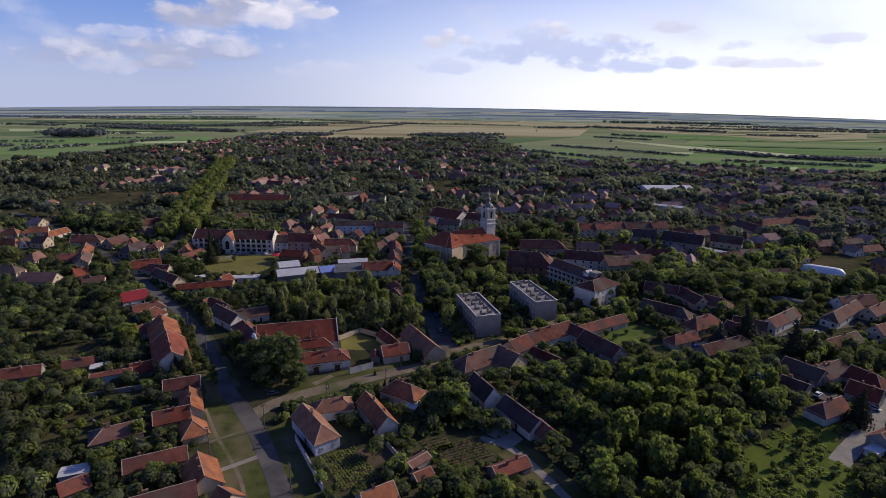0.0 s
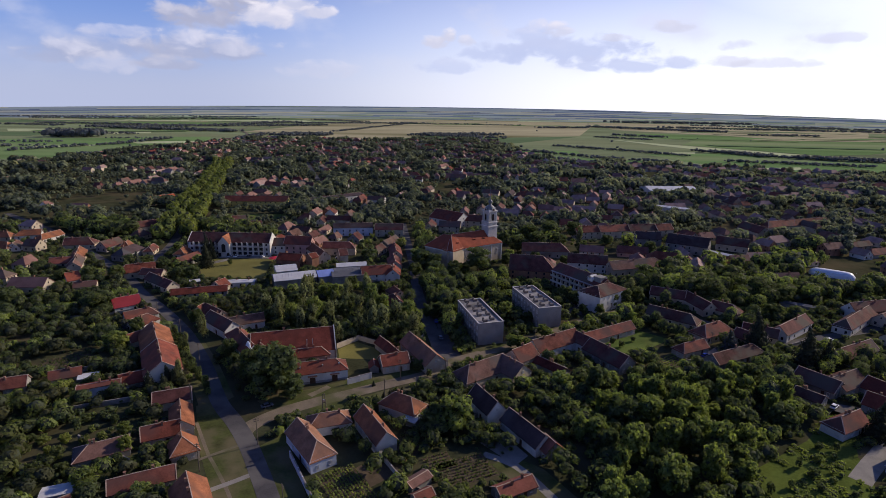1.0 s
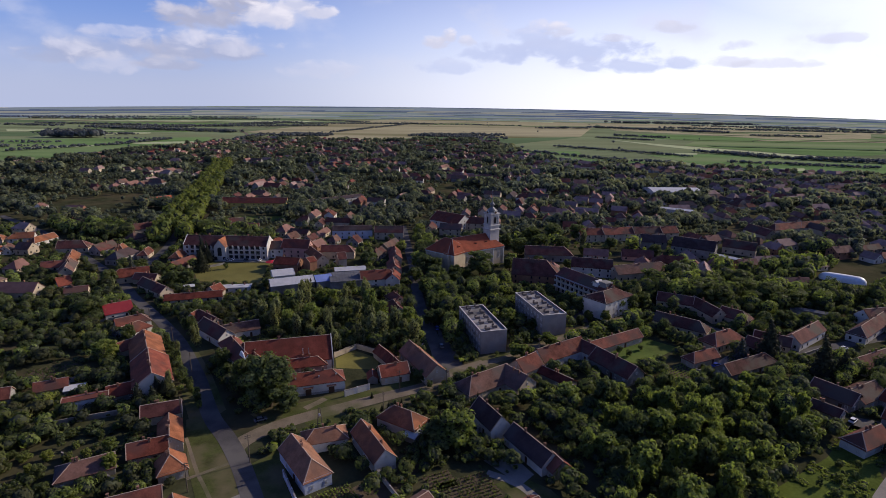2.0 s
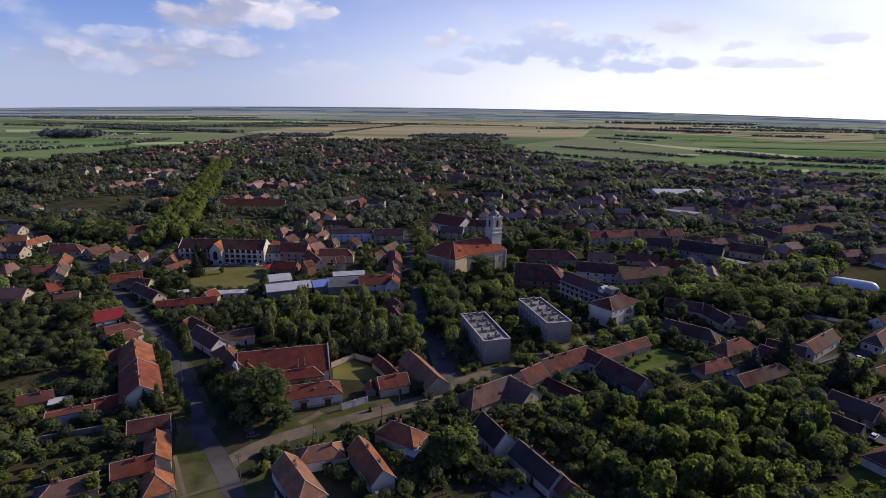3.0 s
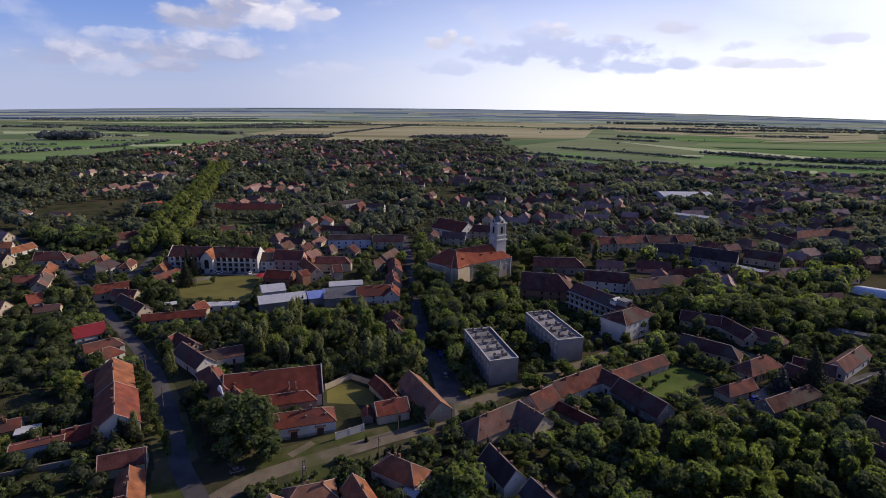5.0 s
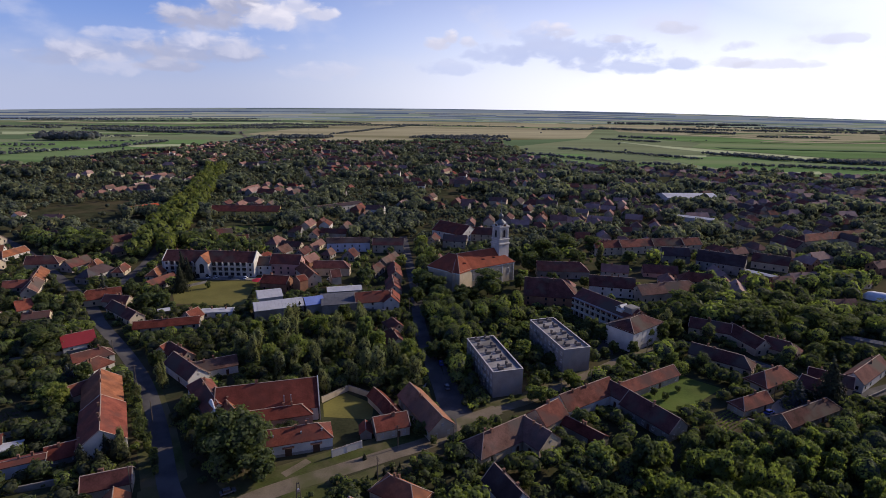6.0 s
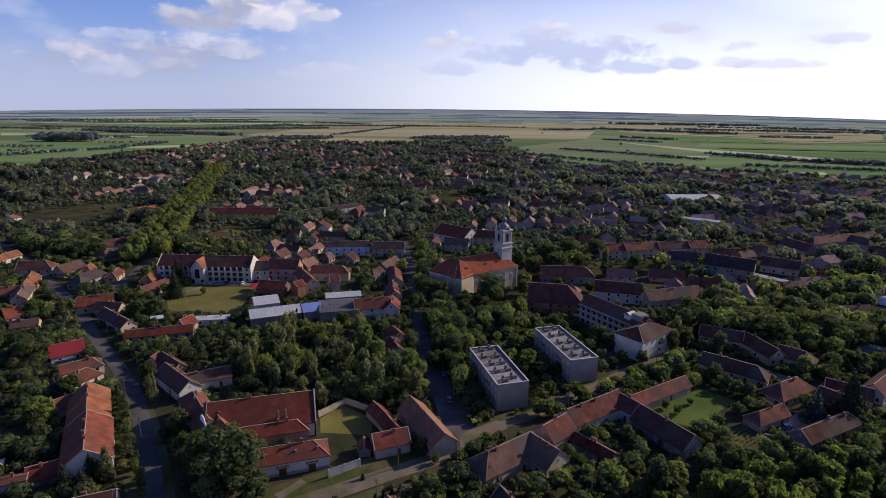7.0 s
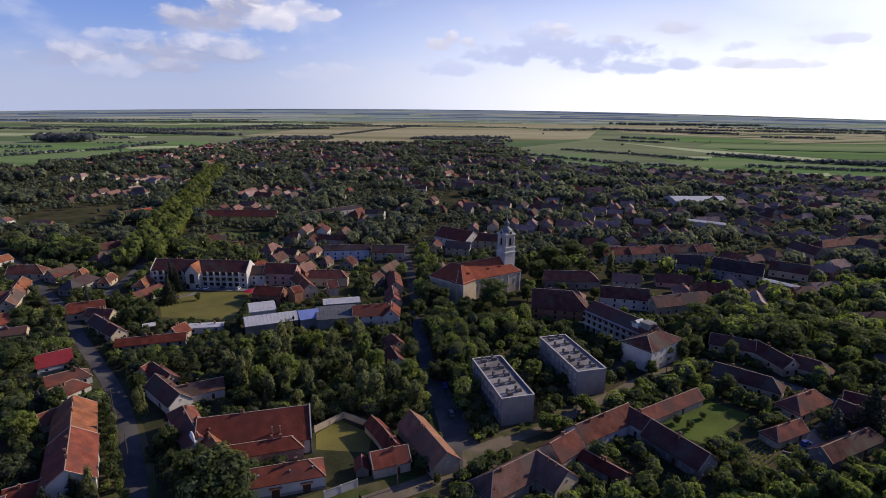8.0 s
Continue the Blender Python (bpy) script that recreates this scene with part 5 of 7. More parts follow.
hall(-19.0, 168.2, -27, 4, 3, 2.3, 2.6, ROOF["white"], WALL["grey"], "small porch with a shiny white metal roof")
hall(-112.5, 318, 27, 12, 13, 5.0, 6.6, ROOF["white"], WALL["white"], "small hall with a bluish-white sheet roof")
hall(-76, 331, 18, 18, 8, 4.6, 5.6, ROOF["white"], WALL["grey"], "shed with a shiny pale metal roof")
hall(228, 685, 5, 58, 34, 6, 9, ROOF["white"], WALL["white"], "large white-roofed farm hall among trees")
hall(192, 560, -30, 30, 9, 5, 6, ROOF["white"], WALL["white"], "long shed with a white metal roof")
hall(173, 384, -48, 30, 5, 3.4, 4.0, ROOF["white"], WALL["grey"], "long low shed with a pale metal roof")
hall(168, 290, -30, 20, 4, 2.8, 3.3, GREYSHEET, WALL["grey"], "long low shed with a grey sheet roof")
hall(-106, 127, 25, 7, 4, 2.4, 2.7, ROOF["white"], WALL["bluewhite"], "small garden shed with a white metal roof")
hall(-140, 186, 28, 6, 4, 2.4, 2.7, ROOF["white"], WALL["grey"], "small shed with a white metal roof")
hall(121, 156, 30, 5, 3, 2.2, 2.5, ROOF["white"], WALL["bluewhite"], "small garden shed with a pale metal roof")


def greenhouse(x, y, rz, L, r):
    g = thing("polytunnel", x, y, 0, rz, "white plastic polytunnel with rounded ends", "greenhouse")
    n, k = 14, 10
    v, f = [], []
    for i in range(n + 1):
        s = 1 - 0.6 * abs(2 * i / n - 1) ** 8
        for j in range(k + 1):
            a = math.pi * j / k
            v.append((-L / 2 + L * i / n, math.cos(a) * r * s, math.sin(a) * r * s))
    for i in range(n):
        for j in range(k):
            f.append((i * (k + 1) + j, (i + 1) * (k + 1) + j, (i + 1) * (k + 1) + j + 1, i * (k + 1) + j + 1))
    f.append(tuple(range(k + 1)))
    f.append(tuple(n * (k + 1) + j for j in reversed(range(k + 1))))
    attach("cover", mesh_of("cover", v, f, material("white_plastic_film", (0.82, 0.82, 0.82), rough=0.4, dark=0.9, light=1.05, spec=0.3), smooth=True), g)
    for i in range(0, n + 1, 2):
        part("hoop", box_bm([(-L / 2 + L * i / n, 0, r * 0.97, 0.12, 0.5, 0.1)]), METAL, g)
    keep_clear(x, y, rz, L, 2 * r)


greenhouse(220, 353, -32, 24, 4.2)
keep_clear(238, 366, 32, 44, 24)


def parasol(x, y):
    p = thing("parasol", x, y, 0, 0, "large red canvas parasol on a terrace", "parasol")
    bm = bmesh.new()
    bmesh.ops.create_cone(bm, cap_ends=True, segments=8, radius1=4.0, radius2=0.1, depth=1.1, matrix=Matrix.Translation((0, 0, 3.2)))
    part("canopy", bm, material("red_canvas", (0.5, 0.04, 0.06), dark=0.9, light=1.1), p)
    part("pole", box_bm([(0, 0, 0, 0.12, 0.12, 3.0)]), METAL, p)


parasol(-129.5, 346)

keep_clear(-149, 330, 0, 46, 42)
keep_clear(-192, 486, 0, 50, 34)
keep_clear(-5, 345, 30, 60, 34)
OPEN = FOOT[-3:]
# ---- houses ----

def ornate_gable(parent, x, y, z, L, H, t=0.45):
    """A white baroque gable: sweeping shoulders up to a rounded head, with a moulding."""
    def outline(s, g):
        pts = [(-L / 2 - g, z - g), (L / 2 + g, z - g)]
        side = [(L / 2 + g, 0.10 * H), (L * 0.43, 0.16 * H), (L * 0.33, 0.24 * H), (L * 0.27, 0.42 * H), (L * 0.25, 0.60 * H), (L * 0.19, 0.66 * H), (L * 0.15, 0.84 * H), (L * 0.07, 0.97 * H), (0, H)]
        pts += [(px, z + pz + g) for px, pz in side] + [(-px, z + pz + g) for px, pz in side[-2::-1]]
        return pts
    for name, g, d in (("ornate_gable", 0, t), ("gable_moulding", 0.14, t * 0.5)):
        bm = bmesh.new()
        pts = outline(L, g)
        a = [bm.verts.new((x + px, y - d / 2, pz)) for px, pz in pts]
        b = [bm.verts.new((x + px, y + d / 2, pz)) for px, pz in pts]
        bm.faces.new(a), bm.faces.new(b[::-1])
        for i in range(len(pts)):
            k = (i + 1) % len(pts)
            bm.faces.new((a[i], a[k], b[k], b[i]))
        bmesh.ops.recalc_face_normals(bm, faces=bm.faces[:])
        part(name, bm, GABLE_WHITE, parent, "white plastered curved gable" if g == 0 else "")


house(-70.0, 126.2, -55, 11.6, 8.7, 3.4, 7.1, 'orange', 'cream', '00')
house(-86.3, 132.2, 30, 15.6, 5.7, 2.8, 5.2, 'rust', 'cream', '00')
house(-59.7, 117.8, 152, 5, 7.8, 3.0, 6.3, 'orange', 'cream', '00')
house(-83.0, 146.8, -55, 7.0, 7.4, 3.0, 6.1, 'orange', 'cream', '01')
house(-74.7, 115.9, 32, 14.9, 8.7, 3.2, 6.9, 'brown', 'cream', '00')
house(-93.5, 153.4, 30, 10.3, 6.5, 3.2, 5.9, 'red', 'pink', '00')
house(-91.4, 161.2, -60, 13.5, 6.5, 3.4, 6.1, 'orange', 'cream', '00')
house(-100.7, 172.9, 26, 11.5, 6.1, 3.4, 6.0, 'brown', 'cream', '00')
house(-106.3, 144.8, 34, 14.0, 7.8, 2.4, 4.7, 'greybrown', 'grey', '10')
house(-101.8, 120.8, 47, 6.6, 5.2, 2.5, 4.6, 'rust', 'grey', '00')
house(-129.9, 177.8, 31, 12.9, 3.9, 4.0, 4.5, 'red', 'bluewhite', '00')
house(-165.4, 175.3, 26, 18.0, 6.1, 2.8, 5.4, 'rust', 'grey', '00')
house(-148.3, 185.8, 31, 9.9, 5.2, 2.6, 4.8, 'rust', 'cream', '00')
house(-117.6, 195.3, -56, 22.7, 12.4, 5.0, 9.4, 'red', 'white', '00', 3)
house(-131.0, 214.4, -55, 20.0, 11.6, 4.6, 8.8, 'orange', 'white', '00')

house(-140.6, 220.6, 56, 12.0, 6.1, 3.0, 5.6, 'rust', 'cream', '00')
house(-120.3, 186.3, 35, 13.4, 6.1, 2.6, 5.2, 'darkred', 'grey', '00')
house(-149.5, 235.5, 69, 12.0, 7.0, 3.2, 6.1, 'rust', 'white', '01')
house(-155.6, 243.7, 45, 13.9, 6.1, 3.2, 5.8, 'rust', 'white', '01')
house(-171.0, 256.4, 43, 11.7, 10.4, 3.6, 6.9, 'crimson', 'white', '00')
house(-224.6, 291.0, 52, 6.7, 8.7, 3.4, 7.1, 'red', 'white', '00')
house(-209.5, 281.0, 27, 10.5, 7.0, 3.2, 5.3, 'brown', 'cream', '00')
house(-251.4, 331.2, 121, 36.5, 7.8, 3.4, 6.7, 'orange', 'cream', '10')
house(-241.6, 317.1, 120, 20.8, 7.0, 4.2, 7.1, 'greybrown', 'cream', '00')
house(-273.4, 365.4, 15, 19.5, 9.6, 3.6, 7.6, 'brown', 'cream', '01')
house(-343.1, 379.8, 7, 13.7, 7.8, 3.4, 6.7, 'orange', 'cream', '11')
house(-329.5, 386.7, 25, 16.3, 7.8, 3.4, 6.7, 'orange', 'white', '10')
house(-310.7, 382.7, 83, 19.3, 7.0, 3.2, 6.1, 'orange', 'white', '10')
house(-322.2, 353.6, -13, 22.2, 7.8, 3.2, 6.5, 'orange', 'white', '11')
house(-312.2, 354.6, 108, 8.4, 7.0, 3.2, 6.1, 'brown', 'white', '00')
house(-253.1, 322.3, 23, 14.6, 7.0, 3.2, 6.1, 'rust', 'cream', '00')
house(-124.1, 249.6, -36, 18.7, 7.0, 3.4, 6.3, 'rust', 'cream', '10')
house(-130.4, 251.4, 81, 5, 7.0, 3.0, 5.9, 'red', 'cream', '00')
house(-112.8, 235.6, -38, 20.3, 7.8, 4.0, 7.3, 'brown', 'white', '00')
house(-103.6, 239.6, 32, 15.5, 6.5, 3.6, 6.3, 'greybrown', 'white', '00')
assembly_hall = house(-73.0, 214.5, 19, 31.6, 17.0, 5.0, 11.1, 'darkred', 'white', '00')
firewall(assembly_hall, 31.6, 17.0, 5.0, 11.1, 1)
for cx in (5.2, 7.4):
    part("vent_pipe", box_bm([(cx, -6.2, 6.2, 0.28, 0.28, 2.6), (cx, -6.2, 8.8, 0.42, 0.42, 0.12)]), METAL, assembly_hall, "pale metal flue pipe")
house(-93.1, 213.5, -49, 24.4, 7.8, 5.5, 8.8, 'rust', 'white', '10')
ornate_gable(house(-81.8, 204.9, -46, 26.4, 7.8, 5.2, 8.5, 'orange', 'white', '00'), -3.5, -4.25, 5.0, 10.0, 4.6)
house(-67.1, 207.9, 21, 20.6, 6.1, 4.0, 6.1, 'darkred', 'pink', '01')
outbuilding = house(-57.6, 196.2, 21, 20.9, 7.8, 4.4, 7.2, 'red', 'white', '01', openings=False)
part("plinth", box_bm([(0, -3.95, -0.1, 20.9, 0.14, 1.0)]), WALL["grey"], outbuilding, "bare grey plinth")
for cx in (-2.4, 5.6):
    part("garage_door", box_bm([(cx, -3.98, 0, 2.0, 0.2, 2.3)] + [(cx + dx, -4.09, 0.1, 0.1, 0.06, 2.1) for dx in (-0.6, 0, 0.6)]), DARKWOOD, outbuilding)
    part("canopy", box_bm([(cx, -4.35, 2.9, 3.4, 0.9, 0.16), (cx, -4.2, 2.75, 3.2, 0.5, 0.15)]), CHIMNEY, outbuilding)
for cx in (-6.5, 1.5, 7.5):
    part("roof_vent", box_bm([(cx, -2.0, 5.6, 0.4, 0.4, 0.6), (cx, -2.0, 6.2, 0.55, 0.55, 0.1)]), METAL, outbuilding)
house(-36.8, 221.8, -52, 8.3, 5.2, 3.0, 5.2, 'red', 'cream', '00')
house(-31.8, 214.8, -56, 9.0, 5.2, 3.0, 5.2, 'red', 'cream', '00')
house(-20.5, 214.8, -58, 24.3, 8.7, 4.0, 7.7, 'tan', 'cream', '00')
house(-30.7, 206.4, 25, 10.6, 7.0, 3.6, 6.5, 'red', 'cream', '00')
house(-38.1, 204.2, -76, 5, 3.5, 2.4, 3.8, 'red', 'grey', '00')
house(-46.8, 150.7, -50, 18.2, 7.8, 4.0, 7.3, 'tan', 'bluewhite', '01')
house(-44.8, 163.7, 22, 13.1, 7.0, 3.6, 6.0, 'tan', 'white', '11')
house(-29.4, 159.9, -56, 17.5, 6.5, 4.0, 7.2, 'orange', 'white', '00')
house(-22.8, 175.0, -28, 14.5, 7.8, 3.6, 6.9, 'orange', 'white', '11')
house(4.8, 176.6, -59, 13.0, 7.0, 4.4, 8.2, 'slate', 'white', '00')
house(17.0, 163.3, -56, 17.5, 7.0, 3.4, 6.5, 'slate', 'white', '00')
house(23.3, 156.2, -62, 5, 6.1, 3.0, 5.6, 'rust', 'grey', '00')
house(-22.4, 122.2, 37, 8.8, 7.0, 3.2, 6.1, 'orange', 'cream', '00')
house(-14.0, 139.2, 48, 6.9, 3.5, 2.4, 3.1, 'greybrown', 'grey', '00')
house(-12.1, 133.2, 39, 5.1, 3.5, 2.4, 3.5, 'rust', 'grey', '00')
house(11.8, 138.1, 32, 11.0, 5.2, 2.6, 4.2, 'rust', 'grey', '00')
house(3.1, 200.6, 40, 21.5, 9.6, 3.8, 7.8, 'greybrown', 'cream', '10')
house(14.8, 202.9, -48, 10.9, 9.6, 3.8, 7.8, 'greybrown', 'cream', '00')
house(19.1, 214.6, 44, 10.9, 8.7, 4.2, 7.9, 'rust', 'cream', '00')
house(33.5, 228.1, 37, 24.0, 8.7, 4.2, 7.9, 'rust', 'white', '00')
house(45.8, 231.3, -53, 10.2, 7.0, 4.2, 7.1, 'brown', 'white', '00')
house(59.1, 243.3, 35, 29.0, 6.1, 3.2, 5.8, 'rust', 'cream', '00')
house(54.0, 218.8, -56, 19.9, 8.7, 3.6, 7.3, 'brown', 'grey', '00')
house(30.4, 208.9, -45, 13.8, 5.2, 2.8, 4.4, 'darkred', 'grey', '00')
house(94.5, 264.4, -36, 23.4, 7.8, 3.6, 6.9, 'brown', 'cream', '01')
house(102.4, 296.4, -26, 17.1, 7.8, 3.8, 7.1, 'brown', 'cream', '00')
house(113.6, 285.0, -74, 19.7, 7.8, 3.8, 7.1, 'brown', 'cream', '00')
house(124.3, 276.8, -42, 13.5, 7.8, 3.6, 6.9, 'brown', 'cream', '01')
house(106.1, 248.9, 32, 18.9, 8.7, 3.6, 7.3, 'rust', 'cream', '11')
house(90.6, 231.0, 29, 14.6, 6.1, 3.0, 5.6, 'rust', 'cream', '10')
house(120.2, 242.2, -51, 12.7, 7.0, 3.4, 6.3, 'brown', 'cream', '00')
house(127.9, 249.8, -32, 14.0, 7.0, 3.4, 6.3, 'brown', 'cream', '00')
house(106.1, 225.2, 30, 27.3, 7.0, 3.2, 6.1, 'brown', 'grey', '01')
house(119.5, 176.8, 30, 14.0, 7.0, 3.2, 6.1, 'rust', 'white', '10')
house(136.4, 205.5, 31, 15.0, 9.5, 3.4, 6.5, 'brown', 'cream', '00')
house(147.0, 198.5, -60, 13.0, 9.0, 3.4, 6.5, 'darkred', 'grey', '01')
house(127.0, 204.5, -53, 14.0, 9.0, 3.2, 6.3, 'brown', 'grey', '00')
house(118.5, 194.5, -50, 9.0, 6.0, 2.6, 4.4, 'brown', 'grey', '00')
house(139.1, 188.6, -49, 9.9, 7.8, 3.2, 6.5, 'darkred', 'grey', '00')
house(145.0, 257.0, 40, 26.5, 7.4, 4.0, 7.1, 'brown', 'white', '00')
house(183.0, 271.5, 41, 40.0, 7.6, 3.8, 6.9, 'brown', 'white', '10')
house(194.7, 283.1, 17, 22.3, 8.7, 4.6, 8.3, 'brown', 'white', '00')
house(206.0, 279.0, 36, 34.0, 7.6, 3.8, 6.9, 'brown', 'cream', '00')
house(191.4, 252.3, 29, 25.4, 7.8, 3.4, 6.7, 'rust', 'cream', '00')
house(157.8, 233.1, 30, 21.1, 7.8, 3.4, 6.7, 'brown', 'cream', '00')
house(129.8, 161.8, 30, 14.3, 7.0, 3.2, 6.1, 'rust', 'grey', '00')
house(-55.4, 315.1, 19, 21.7, 9.6, 5.5, 9.3, 'red', 'white', '01')
house(-48.0, 316.8, -83, 11.6, 7.8, 5.0, 8.3, 'red', 'white', '00')
house(-41.8, 285.5, -58, 11.4, 7.0, 3.6, 6.5, 'rust', 'cream', '10')
house(-39.7, 270.5, -65, 14.9, 7.8, 3.8, 7.1, 'rust', 'cream', '10')
house(-54.4, 367.6, -78, 21.7, 7.8, 4.0, 7.3, 'rust', 'cream', '00')
house(-51.0, 340.9, -77, 18.4, 7.8, 4.0, 7.3, 'rust', 'cream', '00')
house(-120.7, 369.9, -2, 18.2, 10.4, 7.5, 11.9, 'red', 'pink', '00')
house(-133.6, 368.4, 6, 8.4, 9.6, 6.5, 10.5, 'brown', 'white', '00')
house(-104.4, 357.2, -56, 28.4, 7.8, 5.0, 8.3, 'orange', 'cream', '00')
house(-92.9, 369.5, 6, 21.7, 7.8, 5.5, 8.8, 'rust', 'cream', '01')
house(-86.9, 353.4, 29, 5.2, 7.8, 5.0, 8.3, 'brown', 'cream', '00')
house(-116.3, 339.5, -5, 15.2, 10.4, 5.0, 8.1, 'darkred', 'brick', '00')
house(-102.3, 337.9, 51, 5, 7.0, 7.0, 9.1, 'darkred', 'brick', '00')
house(-197.6, 308.0, 31, 19.5, 8.7, 4.0, 7.7, 'red', 'cream', '10')
house(-172.2, 289.6, -34, 25.6, 7.0, 3.6, 6.5, 'brown', 'cream', '00')
house(-185.9, 304.9, -4, 13.3, 6.1, 3.4, 6.0, 'rust', 'cream', '00')
house(-218.1, 356.0, 102, 11.9, 6.1, 3.2, 5.8, 'rust', 'cream', '10')
house(-193.6, 352.8, 96, 15.4, 7.0, 3.4, 6.3, 'orange', 'cream', '11')
house(-240.9, 365.0, 102, 7.8, 6.1, 3.2, 5.8, 'orange', 'cream', '10')
house(-138.6, 289.0, 73, 7.0, 7.0, 3.2, 6.1, 'red', 'cream', '00')
house(-130.1, 296.6, 13, 14.6, 5.2, 3.2, 3.7, 'white', 'white', '00')
house(-156.4, 295.4, 34, 5, 4.3, 2.8, 3.2, 'white', 'grey', '00')
house(-145.0, 278.9, 21, 27.1, 7.0, 3.0, 5.1, 'darkred', 'grey', '00')
house(-96.3, 426.5, 12, 30.1, 8.7, 7.0, 9.6, 'slate', 'bluewhite', '00')
house(-68.2, 427.9, 6, 21.6, 8.7, 6.0, 9.7, 'brown', 'cream', '00')
house(-217.2, 536.9, 6, 61.6, 10.4, 6.0, 10.4, 'red', 'yellow', '00')
house(-147.0, 562.0, 46, 66.0, 15.0, 7.2, 8.6, 'slate', 'white', '00', 3)
house(-315.9, 536.2, 59, 28.3, 10.4, 5.0, 8.6, 'redbright', 'cream', '00')
house(-203.1, 449.1, 32, 21.1, 8.7, 4.0, 7.7, 'brown', 'white', '00')
house(-181.4, 433.9, 24, 16.7, 7.8, 4.0, 7.3, 'rust', 'cream', '00')
house(-223.7, 420.2, 88, 12.7, 7.8, 4.0, 7.3, 'red', 'cream', '00')
house(-260.4, 421.5, 48, 17.1, 8.7, 4.5, 8.2, 'brown', 'cream', '00')
house(-23.4, 473.0, -37, 30.0, 19.0, 6.5, 12.5, 'red', 'white', '00')
house(0.9, 468.9, -8, 21.8, 10.4, 6.0, 10.2, 'rust', 'cream', '00')
house(85.4, 438.6, 15, 19.9, 9.6, 6.0, 10.0, 'rust', 'cream', '00')
house(107.2, 444.2, 20, 26.9, 9.6, 6.0, 10.0, 'rust', 'cream', '00')
house(130.9, 450.1, 14, 23.6, 9.6, 6.0, 10.0, 'brown', 'cream', '00')
house(148.3, 453.6, 19, 14.1, 9.6, 6.0, 10.0, 'rust', 'cream', '00')
house(34.3, 333.0, -7, 27.3, 16.0, 6.0, 13.2, 'brown', 'brick', '01')
house(47.0, 380.6, 1, 31.2, 10.4, 5.0, 9.4, 'brown', 'grey', '01')
house(69.7, 349.6, -10, 24.0, 10.4, 6.0, 10.4, 'brown', 'white', '00')
house(98.5, 346.6, 21, 37.9, 9.6, 5.0, 9.0, 'greybrown', 'cream', '01')
house(128.1, 423.2, -3, 17.5, 10.4, 5.5, 9.9, 'slate', 'grey', '00')
house(150.9, 404.1, -31, 27.7, 13.0, 6.5, 12.0, 'slate', 'grey', '00')
house(185.7, 412.4, -31, 21.0, 10.4, 5.0, 9.4, 'brown', 'cream', '00')
house(224.1, 464.3, -76, 24.9, 10.4, 5.0, 9.4, 'brown', 'cream', '00')
house(256.8, 486.4, 24, 39.5, 9.6, 5.0, 9.0, 'rust', 'cream', '11')
house(287.0, 499.1, 22, 45.5, 9.6, 5.0, 9.0, 'rust', 'cream', '11')


HAND.extend(f for f in FOOT if f[5] > 2.2)

# ---- trees that stand alone or in gardens ----
tree(-69.0, 183.5, 18.3, 10.6, 'oak', 0.03)
# neighbouring tree added to widen the shadow over the street
tree(-79.5, 190.5, 14.5, 6.8, 'oak', 0.03)
tree(-63.0, 180.5, 9.5, 5.5, 'oak', 0.03)
# light leaf colour stands in for sun on this crown
tree(-5.2, 166.0, 12, 7.0, 'light')
tree(-11.5, 165.0, 9, 5, 'oak')
tree(126.9, 172.8, 13, 5, 'spruce')
tree(107.1, 197.1, 10, 5.5, 'oak')
tree(98.6, 175.3, 9, 5, 'oak')
tree(85.5, 172.4, 9, 5, 'oak')
tree(71.9, 174.9, 9, 5, 'light')
tree(60.7, 188.1, 9, 5, 'light')
tree(45.8, 193.5, 9, 5, 'oak')
tree(31.5, 194.1, 8, 4.5, 'light')
tree(29.6, 213.8, 7, 3.5, 'oak')
tree(-101.5, 130.7, 6, 4, 'light')
tree(-84.3, 128.4, 5, 3, 'light')
tree(-228.5, 289.6, 9, 5, 'oak')
tree(-232.5, 255.4, 10, 6, 'oak')
tree(-184.3, 254.3, 9, 5.5, 'oak')
tree(-148.3, 212.4, 8, 4.5, 'light')
tree(-181.0, 213.9, 6, 4, 'oak')
tree(-113.9, 181.0, 8, 3.5, 'spruce')
tree(-107.6, 179.3, 8, 3.5, 'spruce')
tree(-106.0, 186.5, 10.35, 2.4, 'birch')
tree(-100.0, 146.2, 6, 2.6, 'light')
tree(-6.6, 225.7, 4, 2.0, 'bush')
tree(110.0, 237.4, 9, 3.2, 'bluespruce')
tree(-177.0, 351.5, 17, 4.4, 'spruce')
tree(-172.5, 349.5, 14, 3.8, 'spruce')
tree(-167.5, 331.1, 15, 6, 'spruce')
tree(-154.5, 336.0, 4, 2, 'bush')
tree(1.5, 341.5, 15, 9.5, 'oak')
tree(-7.3, 330.9, 8, 5, 'oak')
tree(96.9, 317.5, 14, 8.5, 'oak')
tree(111.2, 320.5, 11, 6, 'oak')
tree(81.7, 295.3, 12.649999999999999, 5.1, 'birch')
tree(84.3, 291.6, 9, 5, 'oak')
tree(122.6, 298.3, 13, 9, 'oak')
tree(142.1, 312.4, 12, 7, 'oak')
tree(153.7, 303.5, 12, 9, 'oak')
tree(161.3, 297.3, 11, 7, 'oak')
tree(65.6, 258.0, 6, 3.2, 'oak')
tree(62.1, 259.9, 6, 3.0, 'oak')
tree(74.5, 263.2, 6, 3.2, 'light')
tree(53.6, 252.7, 6, 3.0, 'light')
tree(52.9, 256.0, 6, 2.4, 'light')
tree(51.4, 284.9, 8, 4, 'oak')
tree(48.1, 291.2, 9, 4.5, 'oak')
tree(14.7, 261.4, 9, 4.5, 'light')
tree(11.4, 276.4, 9, 5, 'oak')
